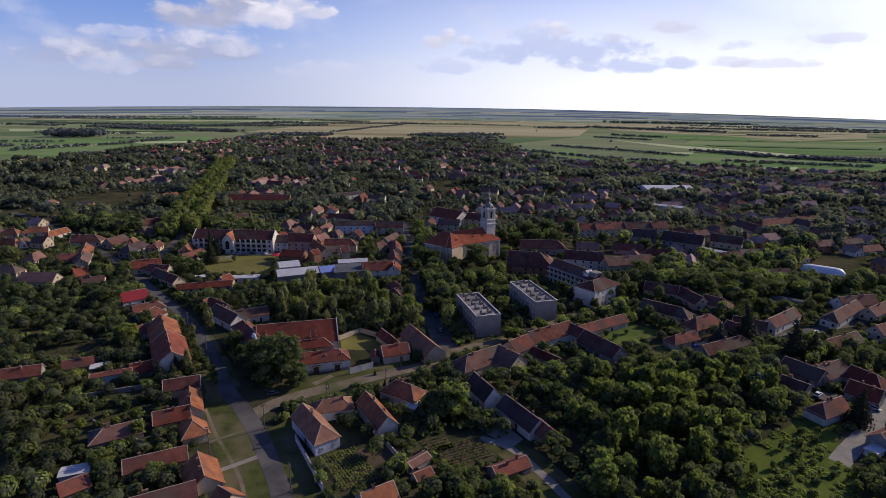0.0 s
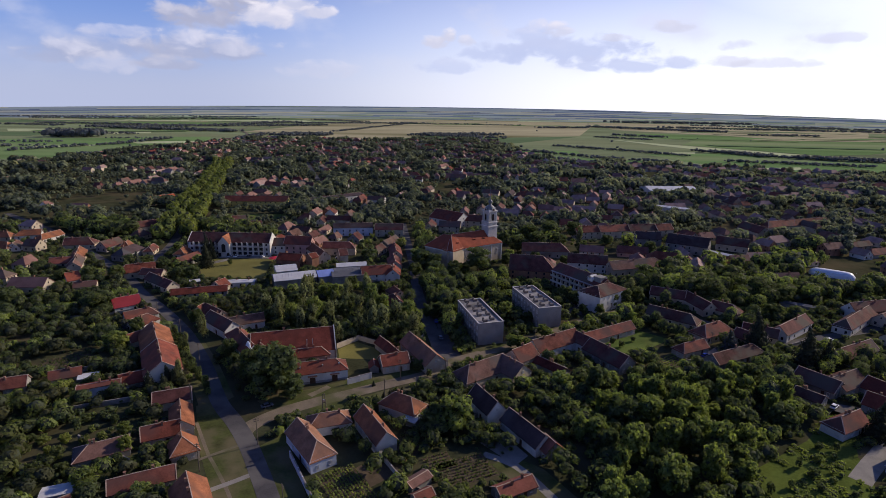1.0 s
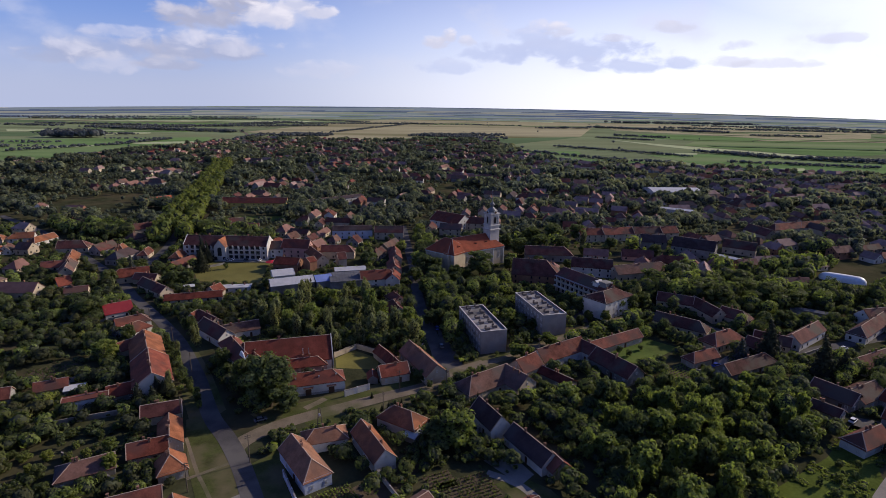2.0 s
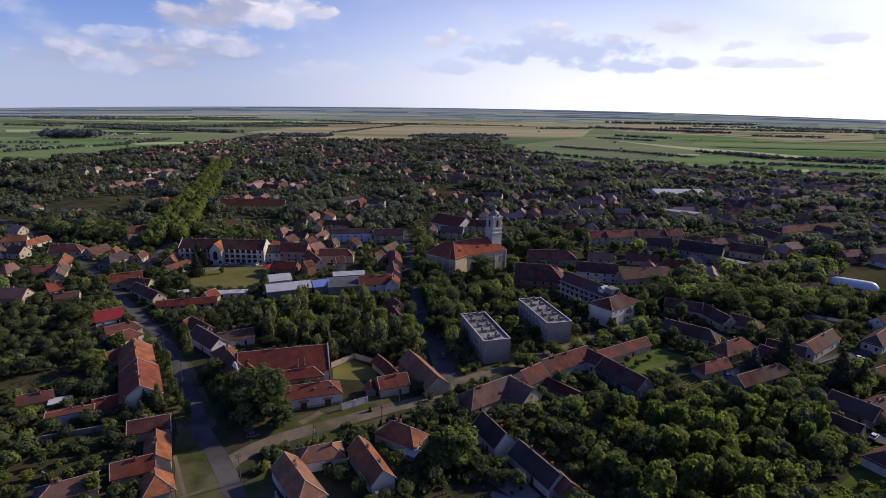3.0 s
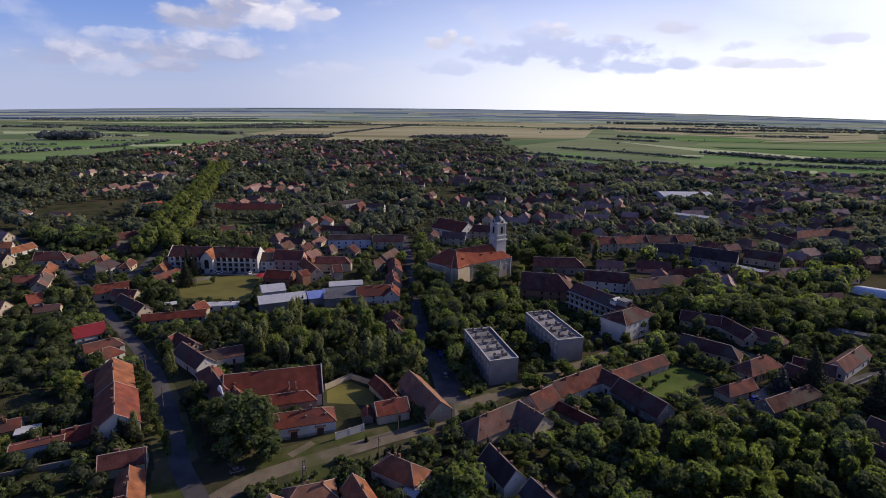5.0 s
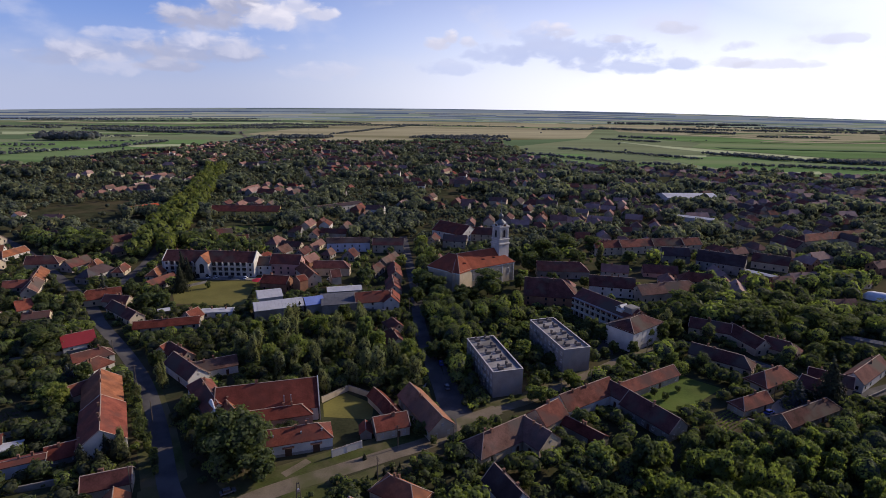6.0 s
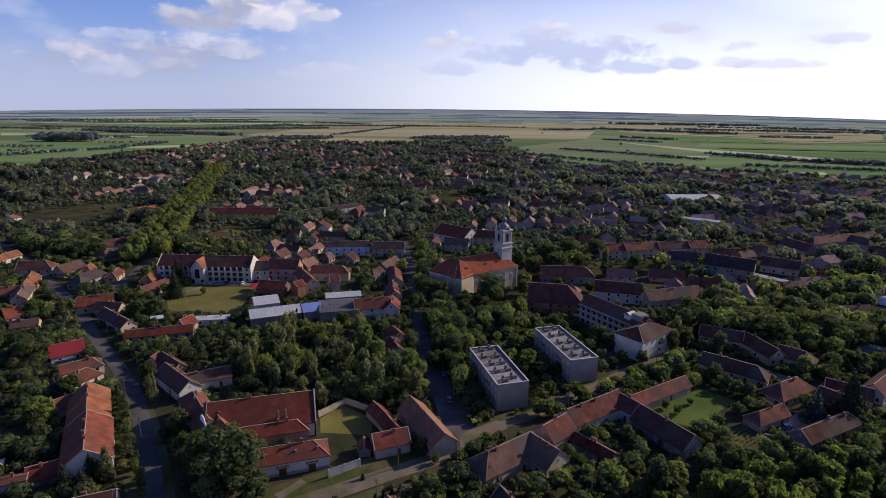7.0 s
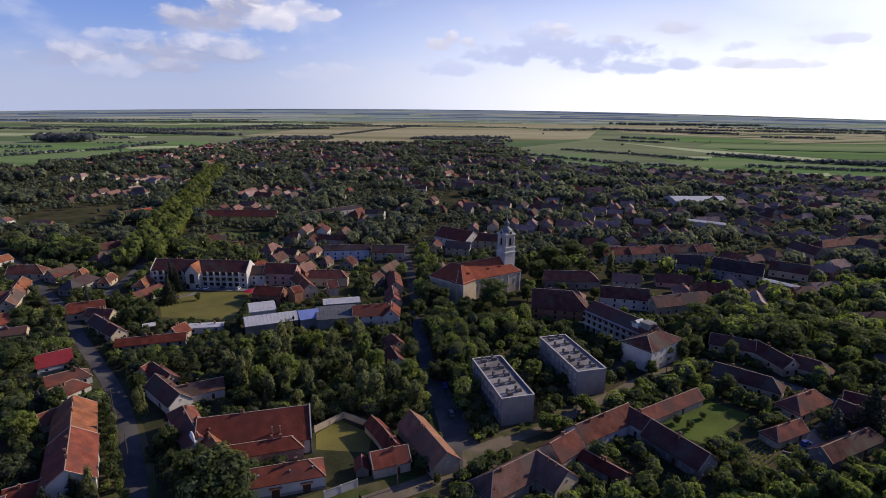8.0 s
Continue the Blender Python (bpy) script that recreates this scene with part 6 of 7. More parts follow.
tree(8.2, 302.4, 8, 4, 'oak')
tree(26.0, 258.9, 6, 3, 'oak')
tree(30.4, 242.8, 6, 3.2, 'light')
tree(32.9, 240.2, 5, 3, 'light')
tree(15.7, 230.0, 6, 3, 'light')
tree(19.2, 229.3, 6, 3, 'light')
tree(22.8, 229.5, 5, 2.4, 'lightbush')
tree(134.8, 271.8, 8, 4, 'oak')
tree(144.7, 273.1, 9, 5, 'oak')
tree(-96.5, 207.1, 9, 3.6, 'oak')
tree(-90.6, 199.4, 7, 3, 'oak')
tree(-117.9, 214.4, 8.049999999999999, 1.9, 'birch')
tree(-105.5, 194.5, 6, 2.5, 'bush')
tree(-77.7, 189.2, 10, 6, 'oak')
tree(-69.2, 193.5, 9, 6, 'oak')
tree(-109.7, 185.7, 8, 3.6, 'spruce')
tree(-107.1, 184.9, 7, 3.4, 'spruce')
tree(-144.7, 210.6, 9, 5, 'light')
tree(-153.1, 227.1, 8, 3, 'bluespruce')
tree(-147.6, 227.6, 8, 4, 'oak')
tree(-117.0, 226.2, 10.35, 2.9, 'birch')
tree(-127.9, 241.5, 8, 3.4, 'oak')
tree(-25.3, 209.0, 4, 2.4, 'bush')
tree(-20.8, 205.4, 5, 3, 'oak')
tree(-12.2, 208.7, 4, 2.6, 'bush')
tree(-16.5, 200.9, 3, 1.4, 'bush')
tree(63.2, 234.4, 3, 1.6, 'bush')
tree(60.0, 237.2, 3.2, 1.8, 'bush')
tree(69.7, 241.0, 2.4, 1.4, 'bush')
tree(-27.3, 301.1, 10, 5, 'oak')
tree(-21.7, 278.9, 9, 4, 'oak')
tree(-33.0, 347.0, 11, 5, 'oak')
tree(-39.4, 378.7, 11, 5, 'oak')
tree(-21.3, 260.1, 8, 4, 'oak')
tree(-17.1, 260.5, 8, 3.6, 'oak')
tree(-45.3, 433.6, 11, 5, 'light')
tree(-53.9, 281.7, 9, 4.5, 'oak')
tree(-67.9, 298.6, 8, 4, 'oak')
tree(-92.7, 254.1, 12.649999999999999, 4.2, 'birch')
tree(-86.7, 260.5, 11, 5, 'oak')
tree(-83.6, 270.8, 12.649999999999999, 4.2, 'birch')
tree(-76.6, 277.4, 10, 5, 'light')
tree(-62.4, 252.5, 10, 4.5, 'oak')
tree(-74.1, 244.1, 11.5, 4.2, 'birch')
tree(-82.5, 241.6, 9, 4.5, 'oak')
tree(-49.4, 233.9, 11.5, 3.8, 'birch')
tree(-45.5, 242.3, 11.5, 3.8, 'birch')
tree(-36.4, 247.5, 12.649999999999999, 4.2, 'birch')
tree(-31.2, 253.4, 11, 5, 'light')
tree(-26.0, 236.0, 11.5, 3.8, 'birch')
tree(-32.4, 234.1, 9, 4.5, 'oak')
tree(-58.1, 227.7, 10.35, 3.4, 'birch')
tree(-65.6, 230.7, 10.35, 3.8, 'birch')
tree(-60.8, 262.4, 10, 5, 'oak')
tree(-45.7, 263.8, 10, 4.5, 'light')
tree(-72.0, 255.6, 8, 4, 'oak')
tree(-86.8, 234.7, 7, 4, 'oak')
tree(-94.1, 246.7, 8, 4, 'oak')
tree(-79.6, 231.2, 5, 3, 'oak')
tree(-71.4, 230.0, 5, 3, 'light')
tree(-87.3, 226.9, 5, 3.4, 'oak')
tree(-61.9, 318.9, 9, 5, 'oak')
tree(-91.2, 302.3, 7, 3.4, 'spruce')
tree(-86.4, 371.8, 8, 5, 'oak')
tree(-71.1, 362.3, 8, 6, 'oak')
tree(-177.9, 249.7, 11, 7, 'oak')
tree(-203.6, 298.6, 10, 5, 'oak')
tree(-211.7, 330.0, 9, 4.5, 'bluespruce')
tree(-199.9, 322.1, 9, 5, 'oak')
tree(-187.4, 319.0, 9, 4.5, 'oak')
tree(-168.3, 300.8, 9, 5, 'oak')
tree(-162.8, 305.1, 9, 5, 'oak')
tree(-218.1, 296.0, 9, 4.5, 'oak')
tree(-192.4, 284.5, 10.35, 3.0, 'birch')
tree(-127.8, 255.4, 8, 4, 'oak')
tree(-109.4, 275.1, 7, 4, 'oak')
tree(20.1, 407.2, 12, 5, 'oak')
tree(27.5, 391.8, 11, 5, 'oak')
tree(38.2, 427.2, 11, 5, 'oak')
tree(59.6, 457.6, 10, 6, 'oak')
tree(39.4, 366.1, 7, 4, 'oak')
tree(57.1, 360.8, 6, 4, 'oak')
tree(95.9, 415.7, 8, 5, 'oak')
tree(73.4, 394.2, 8, 5, 'oak')
tree(122.0, 396.1, 9, 5, 'oak')
tree(81.6, 386.6, 7, 4, 'oak')
tree(-22.1, 365.8, 12, 6, 'oak')
tree(-24.9, 338.4, 11, 5, 'oak')
tree(-12.7, 324.9, 7, 4, 'oak')
tree(119.1, 235.4, 18, 7, 'spruce')
tree(130.8, 219.2, 18, 7, 'spruce')
tree(138.9, 220.1, 13, 5, 'spruce')
tree(106.8, 232.3, 11, 5, 'bluespruce')
tree(69.9, 284.0, 9, 4, 'oak')
tree(77.4, 287.3, 10, 4.5, 'oak')
tree(61.5, 271.4, 6, 3, 'oak')

for x, y, h, r, kind in ((-7.0, 243, 4.5, 2.0, "light"), (-9.5, 250, 7, 3.0, "oak"), (-12.0, 258, 8, 3.4, "light"), (-14.0, 266, 9, 3.8, "oak"), (-16.0, 275, 9, 3.8, "oak"), (-17.5, 284, 9.5, 4.0, "light"), (-19.5, 294, 10, 4.2, "oak"), (-22.5, 304, 10, 4.2, "oak"), (-24.0, 314, 10, 4.4, "light")):
    tree(x, y, h, r, kind)
for x, y, h, r, kind in ((29, 389, 13, 7.5, "oak"), (43, 393, 15, 8.5, "oak"), (58, 397, 13, 7.5, "oak"), (40, 420, 14, 8, "oak"), (57, 433, 13, 8, "oak"), (76, 438, 13, 7.5, "oak"), (73, 397, 17, 3.6, "birch"), (20, 352, 9, 5, "oak"), (-36, 325, 9, 5, "oak"), (-24, 322, 11, 6, "oak"), (-32, 340, 12, 6.5, "oak"), (-13, 328, 10, 5.5, "oak"), (-38, 352, 11, 5.5, "light"), (22, 366, 8, 4, "light")):
    tree(x, y, h, r, kind)
    keep_clear(x, y, 0, r * 1.3, r * 1.3)


def scatter(poly, count, hs, rs, kinds, gap, seed, stem=0.15, open_view=True, joined=None):
    """Single trees in a patch, clear of roofs and roads and not on top of each other."""
    rnd = random.Random(seed)
    xs, ys = [p[0] for p in poly], [p[1] for p in poly]
    done = []
    for _ in range(count * 30):
        x, y = rnd.uniform(min(xs), max(xs)), rnd.uniform(min(ys), max(ys))
        h = rnd.uniform(*hs)
        r = rnd.uniform(*rs) * (0.6 + 0.4 * h / hs[1])
        if not inside(x, y, poly) or not clear_of(x, y, r * 0.75 + 0.3) or any((x - a) ** 2 + (y - b) ** 2 < gap * gap for a, b in done):
            continue
        if open_view and hides_roof(x, y, h * 0.7):
            continue
        if joined is None:
            tree(x, y, h, r, rnd.choice(kinds), stem)
        else:
            joined.append((x, y, h, r))
        done.append((x, y))
        if len(done) == count:
            break


behind = []
keep_clear(213, 342, -20, 26, 16)
keep_clear(205, 328, -20, 22, 12)
STREETSIDE = [(-108, 198), (-98, 204), (-70, 166), (-44, 124), (-56, 114), (-76, 144), (-90, 166)]
# grove on the slope, gardens, orchard, churchyard
# mostly light leaves here: sunlight on the grove is put into their colour
scatter([(28, 176), (46, 200), (75, 208), (112, 206), (112, 186), (92, 166), (78, 150), (64, 128), (60, 96), (26, 100), (34, 128), (34, 150)], 100, (4.5, 12.5), (2.8, 5.6), ("light", "light", "oak"), 4.8, 11, 0.06)
scatter([(-110, 246), (-100, 280), (-60, 300), (-34, 262), (-26, 236), (-45, 232), (-70, 232)], 24, (9, 15), (3.4, 4.8), ("birch", "birch", "birch", "light"), 6.6, 13, 0.12)
scatter([(-32, 240), (-38, 300), (-55, 420), (-44, 425), (-30, 330), (-20, 260)], 16, (7, 11), (3, 4.4), ("oak", "light"), 6.5, 15, 0.15, True, behind)
scatter([(-22, 290), (-30, 340), (-10, 352), (20, 345), (16, 300)], 18, (6, 11), (3, 5), ("oak", "oak", "light"), 6.5, 16, 0.15, True, behind)
scatter([(2, 222), (40, 262), (60, 278), (66, 272), (44, 250), (10, 222)], 14, (4, 7), (2.4, 3.4), ("light", "oak"), 5.0, 31, 0.08)
scatter([(-12, 236), (-24, 290), (-35, 345), (-44, 402), (-34, 404), (-24, 345), (-12, 292), (-4, 242)], 26, (7.5, 11.5), (3.4, 4.6), ("oak", "oak", "light"), 5.5, 32, 0.08, False, behind)
scatter([(100, 190), (112, 206), (150, 236), (170, 228), (140, 190)], 13, (6, 11), (3, 4.4), ("oak", "spruce", "oak"), 7, 33, 0.08, False, behind)
scatter([(62, 258), (100, 292), (135, 300), (160, 268), (130, 258), (112, 236)], 14, (5, 9), (2.6, 4.2), ("oak", "light"), 8, 34, 0.08, False, behind)
scatter([(-5, 130), (-12, 105), (20, 100), (28, 120), (10, 133)], 12, (5, 8), (3, 4.5), ("oak", "light"), 6, 17, 0.1)
scatter([(55, 212), (62, 226), (86, 222), (92, 208)], 12, (3, 6), (2, 3.2), ("oak", "bush", "light"), 5, 18, 0.1, True, behind)
scatter([(70, 124), (84, 152), (106, 168), (122, 166), (112, 148), (130, 150), (118, 116)], 34, (1.6, 4.2), (1.2, 2.6), ("bush", "lightbush", "lightbush"), 4.5, 19, 0.02)
scatter([(-20, 165), (-8, 185), (25, 205), (30, 185), (8, 160)], 16, (3, 7), (1.8, 3.2), ("oak", "bush", "light"), 5, 20, 0.08)
scatter([(100, 205), (110, 220), (150, 232), (165, 215), (130, 205)], 12, (5, 9), (3, 4.6), ("oak", "spruce"), 7, 21, 0.1, True, behind)
scatter([(-142, 150), (-112, 167), (-98, 152), (-118, 126), (-140, 132)], 26, (2.0, 5.2), (1.6, 3.0), ("light", "oak", "bush", "lightbush"), 4.2, 41, 0.05, False)
woods("street_trees", behind[0::3], 900, "light", "light green trees along streets and between houses", 0.085)
woods("street_trees", behind[1::3] + behind[2::3], 900, "oak", "dark green trees along streets and between houses", 0.085)

# small shrubs along walls and streets
for x, y, h, r in ((-36, 192, 2.2, 1.0), (-33, 182, 2.4, 0.9), (-31, 184, 2.4, 0.9), (-29, 185.5, 2.6, 0.9), (-27, 187, 2.4, 0.9), (-25, 188, 2.6, 0.9), (-4, 190, 5, 1.2), (-1, 193, 5.5, 1.2), (1, 189, 6, 1.3), (-8, 194, 3, 1.4)):
    tree(x, y, h, r, "spruce" if r < 1.35 else "bush", 0.02)
for k in range(18):
    q = k / 17
    kx, ky = (-88 - 40 * q, 178 + 46.5 * q) if q < 0.45 else (-105.5 - 43 * (q - 0.45), 199.2 + 54 * (q - 0.45))
    tree(kx - 4.2 + (k % 3) * 0.5, ky + 2.2, 3.0 + (k % 4) * 0.9, 1.2 + 0.25 * (k % 3), "bush" if k % 2 else "lightbush", 0.03)

MEADOW = [(64, 118), (71, 133), (81.6, 154), (104.5, 171), (123, 191), (132, 190), (118, 162), (111, 148), (104, 134), (98, 116)]
CORNER = [(-30, 96), (-38, 128), (-52, 152), (-40, 176), (-14, 194), (-8, 214), (-40, 202), (-78, 180), (-84, 160), (-74, 120), (-62, 96)]

# ---- the town beyond: streets of houses, then ever more trees ----
fill_rnd = random.Random(21)
HALF = math.tan(radians(38.9))


def in_sight(x, y, margin=30):
    return y > 60 and abs(x + 3 + 0.0675 * (y - 40)) < HALF * y * 1.02 + margin


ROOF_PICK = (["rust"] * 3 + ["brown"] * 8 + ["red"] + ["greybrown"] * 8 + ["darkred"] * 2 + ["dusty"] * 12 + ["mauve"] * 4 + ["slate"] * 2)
# paler tiles on the right stand in for glare towards the sun
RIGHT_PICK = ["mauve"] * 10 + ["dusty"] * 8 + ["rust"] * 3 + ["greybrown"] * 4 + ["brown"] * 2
WALL_PICK = ["cream"] * 5 + ["white"] * 1 + ["pink"] * 1 + ["grey"] * 6 + ["brick"]
AVENUE = [(-222, 392), (-260, 490), (-310, 625), (-370, 785), (-415, 890)]
WOODED = [(-245, 395), (-320, 395), (-380, 460), (-430, 560), (-400, 640), (-320, 600), (-290, 520), (-245, 450)]
near_houses, far_houses = 0, []
for row in range(0, 58):
    for col in range(-76, 76):
        u, v = col * 15.5 + fill_rnd.uniform(-3, 3), 130 + row * 26.0 + fill_rnd.uniform(-5, 5)
        turn = -9 + 10 * math.sin(row * 0.6 + col * 0.02) + (22 if col > 8 else 10 if col < -12 else 0)
        a = radians(-8)
        x, y = u * math.cos(a) - v * math.sin(a) - 40, u * math.sin(a) + v * math.cos(a)
        if row % 3 == 2:
            y -= 9
        if not in_sight(x, y) or not inside(x, y, TOWN):
            continue
        if y < 330 and -235 < x < 150 or (y < 245 and x < 0) or (y < 330 and x > 0 and x < 240):
            continue
        if y > 400 and noise.noise(Vector((x * 0.011, y * 0.011, 7.0))) < (0.10 if x < -60 and y < 900 else -0.06 if x < 45 else -0.14):
            continue
        if fill_rnd.random() < (0.85 if inside(x, y, WOODED) else 0.10) or not clear_of(x, y, 7.0):
            continue
        L, W = fill_rnd.uniform(9, 21), fill_rnd.uniform(6.5, 9.5)
        eave = fill_rnd.choice((3.0, 3.3, 3.6, 4.2, 5.4))
        rz = turn + fill_rnd.choice((0, 90, 90, 0)) + fill_rnd.uniform(-4, 4)
        hips = fill_rnd.choice(("00", "00", "00", "10", "01", "11"))
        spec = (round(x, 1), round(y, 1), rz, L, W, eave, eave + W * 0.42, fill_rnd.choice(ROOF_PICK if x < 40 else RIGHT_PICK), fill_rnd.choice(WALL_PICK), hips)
        if y < 560 and near_houses < 210:
            house(*spec, chimneys=1, fine=False, openings=y < 460)
            near_houses += 1
        else:
            far_houses.append(spec)
            keep_clear(x, y, rz, L, W)


def far_town():
    """Houses too far off to be told apart by their windows."""
    names = sorted(ROOF) + sorted(WALL)
    mats = [ROOF[k] for k in sorted(ROOF)] + [WALL[k] for k in sorted(WALL)]
    v, f, idx = [], [], []
    for x, y, rz, L, W, eave, ridge, roof, wall, hips in far_houses:
        c, s = math.cos(radians(rz)), math.sin(radians(rz))
        l, w, o = L / 2, W / 2, 0.5
        slope = (ridge - eave) / w
        x0, x1 = (-l - 0.3 + (w if hips[0] == "1" else 0)), (l + 0.3 - (w if hips[1] == "1" else 0))
        pts = [(-l, -w, 0), (l, -w, 0), (l, w, 0), (-l, w, 0), (-l, -w, eave), (l, -w, eave), (l, w, eave), (-l, w, eave), (-l, 0, ridge - 0.2 if hips[0] == "0" else eave), (l, 0, ridge - 0.2 if hips[1] == "0" else eave),
               (-l - 0.3, -w - o, eave - o * slope + 0.12), (l + 0.3, -w - o, eave - o * slope + 0.12), (l + 0.3, w + o, eave - o * slope + 0.12), (-l - 0.3, w + o, eave - o * slope + 0.12), (x0, 0, ridge + 0.12), (x1, 0, ridge + 0.12)]
        k = len(v)
        v += [(x + c * px - s * py, y + s * px + c * py, pz) for px, py, pz in pts]
        fs = [(0, 1, 5, 4), (2, 3, 7, 6), (3, 0, 4, 8, 7), (1, 2, 6, 9, 5), (10, 11, 15, 14), (12, 13, 14, 15), (11, 12, 15), (13, 10, 14)]
        f += [tuple(k + i for i in q) for q in (fs if hips == "11" else fs[:6] + [q for q, e in ((fs[6], hips[1]), (fs[7], hips[0])) if e == "1"])]
        wi, ri = len(ROOF) + sorted(WALL).index(wall), sorted(ROOF).index(roof)
        idx += [wi] * 4 + [ri] * (2 + hips.count("1"))
        # chimney
        k = len(v)
        cx = L * 0.2
        for z in (ridge - 0.8, ridge + 1.0):
            for dx, dy in ((-0.3, -0.3), (0.3, -0.3), (0.3, 0.3), (-0.3, 0.3)):
                v.append((x + c * (cx + dx) - s * dy, y + s * (cx + dx) + c * dy, z))
        f += [(k + 4, k + 5, k + 6, k + 7)] + [(k + i, k + (i + 1) % 4, k + 4 + (i + 1) % 4, k + 4 + i) for i in range(4)]
        idx += [ri] * 5
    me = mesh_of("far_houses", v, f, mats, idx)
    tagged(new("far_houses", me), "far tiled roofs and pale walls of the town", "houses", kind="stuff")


far_town()
for spot in OPEN:
    FOOT.remove(spot)

# avenue of tall light trees
ave = []
for i in range(len(AVENUE) - 1):
    (ax, ay), (bx, by) = AVENUE[i], AVENUE[i + 1]
    d = math.hypot(bx - ax, by - ay)
    nx, ny = -(by - ay) / d, (bx - ax) / d
    for k in range(int(d / 7)):
        for off in (-11, -5, 5, 11):
            if fill_rnd.random() < 0.12:
                continue
            q = k * 7 / d
            ave.append((ax + (bx - ax) * q + nx * off + fill_rnd.uniform(-1, 1), ay + (by - ay) * q + ny * off + fill_rnd.uniform(-1, 1), fill_rnd.uniform(8.5, 15.5), fill_rnd.uniform(3.0, 5.2)))
for x, y, h, r in ave:
    keep_clear(x, y, 0, 5, 5)
woods("avenue_trees", ave, 200, "avenue", "double row of tall light green avenue trees", 0.22)

# trees between the houses
mid_o, mid_l, far_o, far_l, under = [], [], [], [], []
for _ in range(62000):
    y = 60 + 1580 * fill_rnd.random() ** 0.62
    x = -0.0675 * y + (2 * fill_rnd.random() - 1) * (HALF * y * 1.02 + 30)
    if not inside(x, y, TOWN):
        continue
    if y < 300 and -240 < x < 150 or y < 335 and -262 < x < 250:
        continue
    if not clear_of(x, y, 1.6 if y > 520 else 2.6):
        continue
    if inside(x, y, [(-176, 352), (-130, 352), (-122, 306), (-162, 306)]) or inside(x, y, [(-215, 470), (-172, 478), (-168, 500), (-215, 495)]):
        continue
    dense = noise.noise(Vector((x * 0.009, y * 0.009, 3.0)))
    if fill_rnd.random() > (0.76 if y < 430 else 0.82 if x < -60 else 0.66 if x < 45 else 0.70) + dense * 1.3:
        continue
    big = noise.noise(Vector((x * 0.02, y * 0.02, 9.0))) > 0.14
    h = fill_rnd.uniform(7, 13) if big else fill_rnd.uniform(2.8, 6.2)
    r = h * fill_rnd.uniform(0.36, 0.52)
    # more light leaves right of x = 40, in place of sun-side glare
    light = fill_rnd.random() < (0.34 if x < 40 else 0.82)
    if y < 480 and h > 3.6 and (x > -60 or y < 420) and hides_roof(x, y, h):
        if fill_rnd.random() < 0.5:
            continue
        h = fill_rnd.uniform(2.4, 3.6)
        r = h * 0.55
    row = (x, y, h, r)
    if y < 620:
        (mid_l if light else mid_o).append(row)
    else:
        (far_l if light else far_o).append(row)
print("trees", len(mid_o), len(mid_l), len(far_o), len(far_l), "houses", near_houses, len(far_houses))
woods("town_trees", [a for a in mid_o[:3600] if a[1] < 430 and a[0] < 60], 180, "oak", "dark green garden trees between the houses", 0.17)
# far and right-hand trees take the leaf colours that carry haze
woods("town_trees", [a for a in mid_o[:3600] if a[1] >= 430 or a[0] >= 60], 120, "far", "hazed grey-green trees between the houses", 0.2)
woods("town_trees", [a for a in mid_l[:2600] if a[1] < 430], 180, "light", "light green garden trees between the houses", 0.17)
woods("town_trees", [a for a in mid_l[:2600] if a[1] >= 430], 120, "farlight", "hazed pale green trees between the houses", 0.2)
garden = []
for _ in range(16000):
    x, y = fill_rnd.uniform(-262, 250), fill_rnd.uniform(92, 335)
    if not in_sight(x, y, 15) or inside(x, y, [(48, 232), (71, 261), (92, 246), (66, 222)]) or inside(x, y, MEADOW) or inside(x, y, [(-60, 224), (-50, 234), (-30, 226), (-30, 205), (-45, 188), (-58, 196)]) or inside(x, y, CORNER) or inside(x, y, STREETSIDE) or inside(x, y, [(-176, 352), (-130, 354), (-121, 306), (-164, 306)]):
        continue
    h = fill_rnd.uniform(2.5, 6.5) if x > -110 else fill_rnd.uniform(2.5, 7)
    r = h * fill_rnd.uniform(0.42, 0.6)
    if h > 3 and hides_roof(x, y, h):
        h = fill_rnd.uniform(1.8, 3.0)
        r = h * 0.55
    if not clear_of(x, y, r * 0.8 + 0.4) or noise.noise(Vector((x * 0.03, y * 0.03, 5.0))) < -0.38:
        continue
    if any((x - a[0]) ** 2 + (y - a[1]) ** 2 < (0.66 * (r + a[3])) ** 2 for a in garden):
        continue
    garden.append((x, y, h, r))
print("garden", len(garden))
woods("garden_trees", garden[0::8], 240, "light", "light green fruit trees in the gardens", 0.155)
woods("garden_trees", [g for i, g in enumerate(garden) if i % 8 in (1, 2, 3) and g[0] < -60], 240, "deep", "deep green fruit trees in the gardens", 0.155)
woods("garden_trees", [g for i, g in enumerate(garden) if i % 8 > 3 or i % 8 and g[0] >= -60], 240, "oak", "dark green fruit trees in the gardens", 0.155)
woods("far_trees", far_o[:10500], 24, "far", "far hazed dark green trees of the town", 0.44)
woods("far_trees", far_l[:6500], 24, "farlight", "far hazed light green trees of the town", 0.44)

# hedges and woods on the plain
hedge = []


def hedgerow(x1, y1, x2, y2, width, step, hs):
    d, step, hs = math.hypot(x2 - x1, y2 - y1), step * 0.55, (hs[0] * 0.65, hs[1] * 0.75)
    for k in range(int(d / step)):
        q = (k + fill_rnd.random()) * step / d
        h = fill_rnd.uniform(*hs)
        hedge.append((x1 + (x2 - x1) * q + fill_rnd.uniform(-width, width), y1 + (y2 - y1) * q + fill_rnd.uniform(-width, width), h, h * fill_rnd.uniform(0.45, 0.75)))


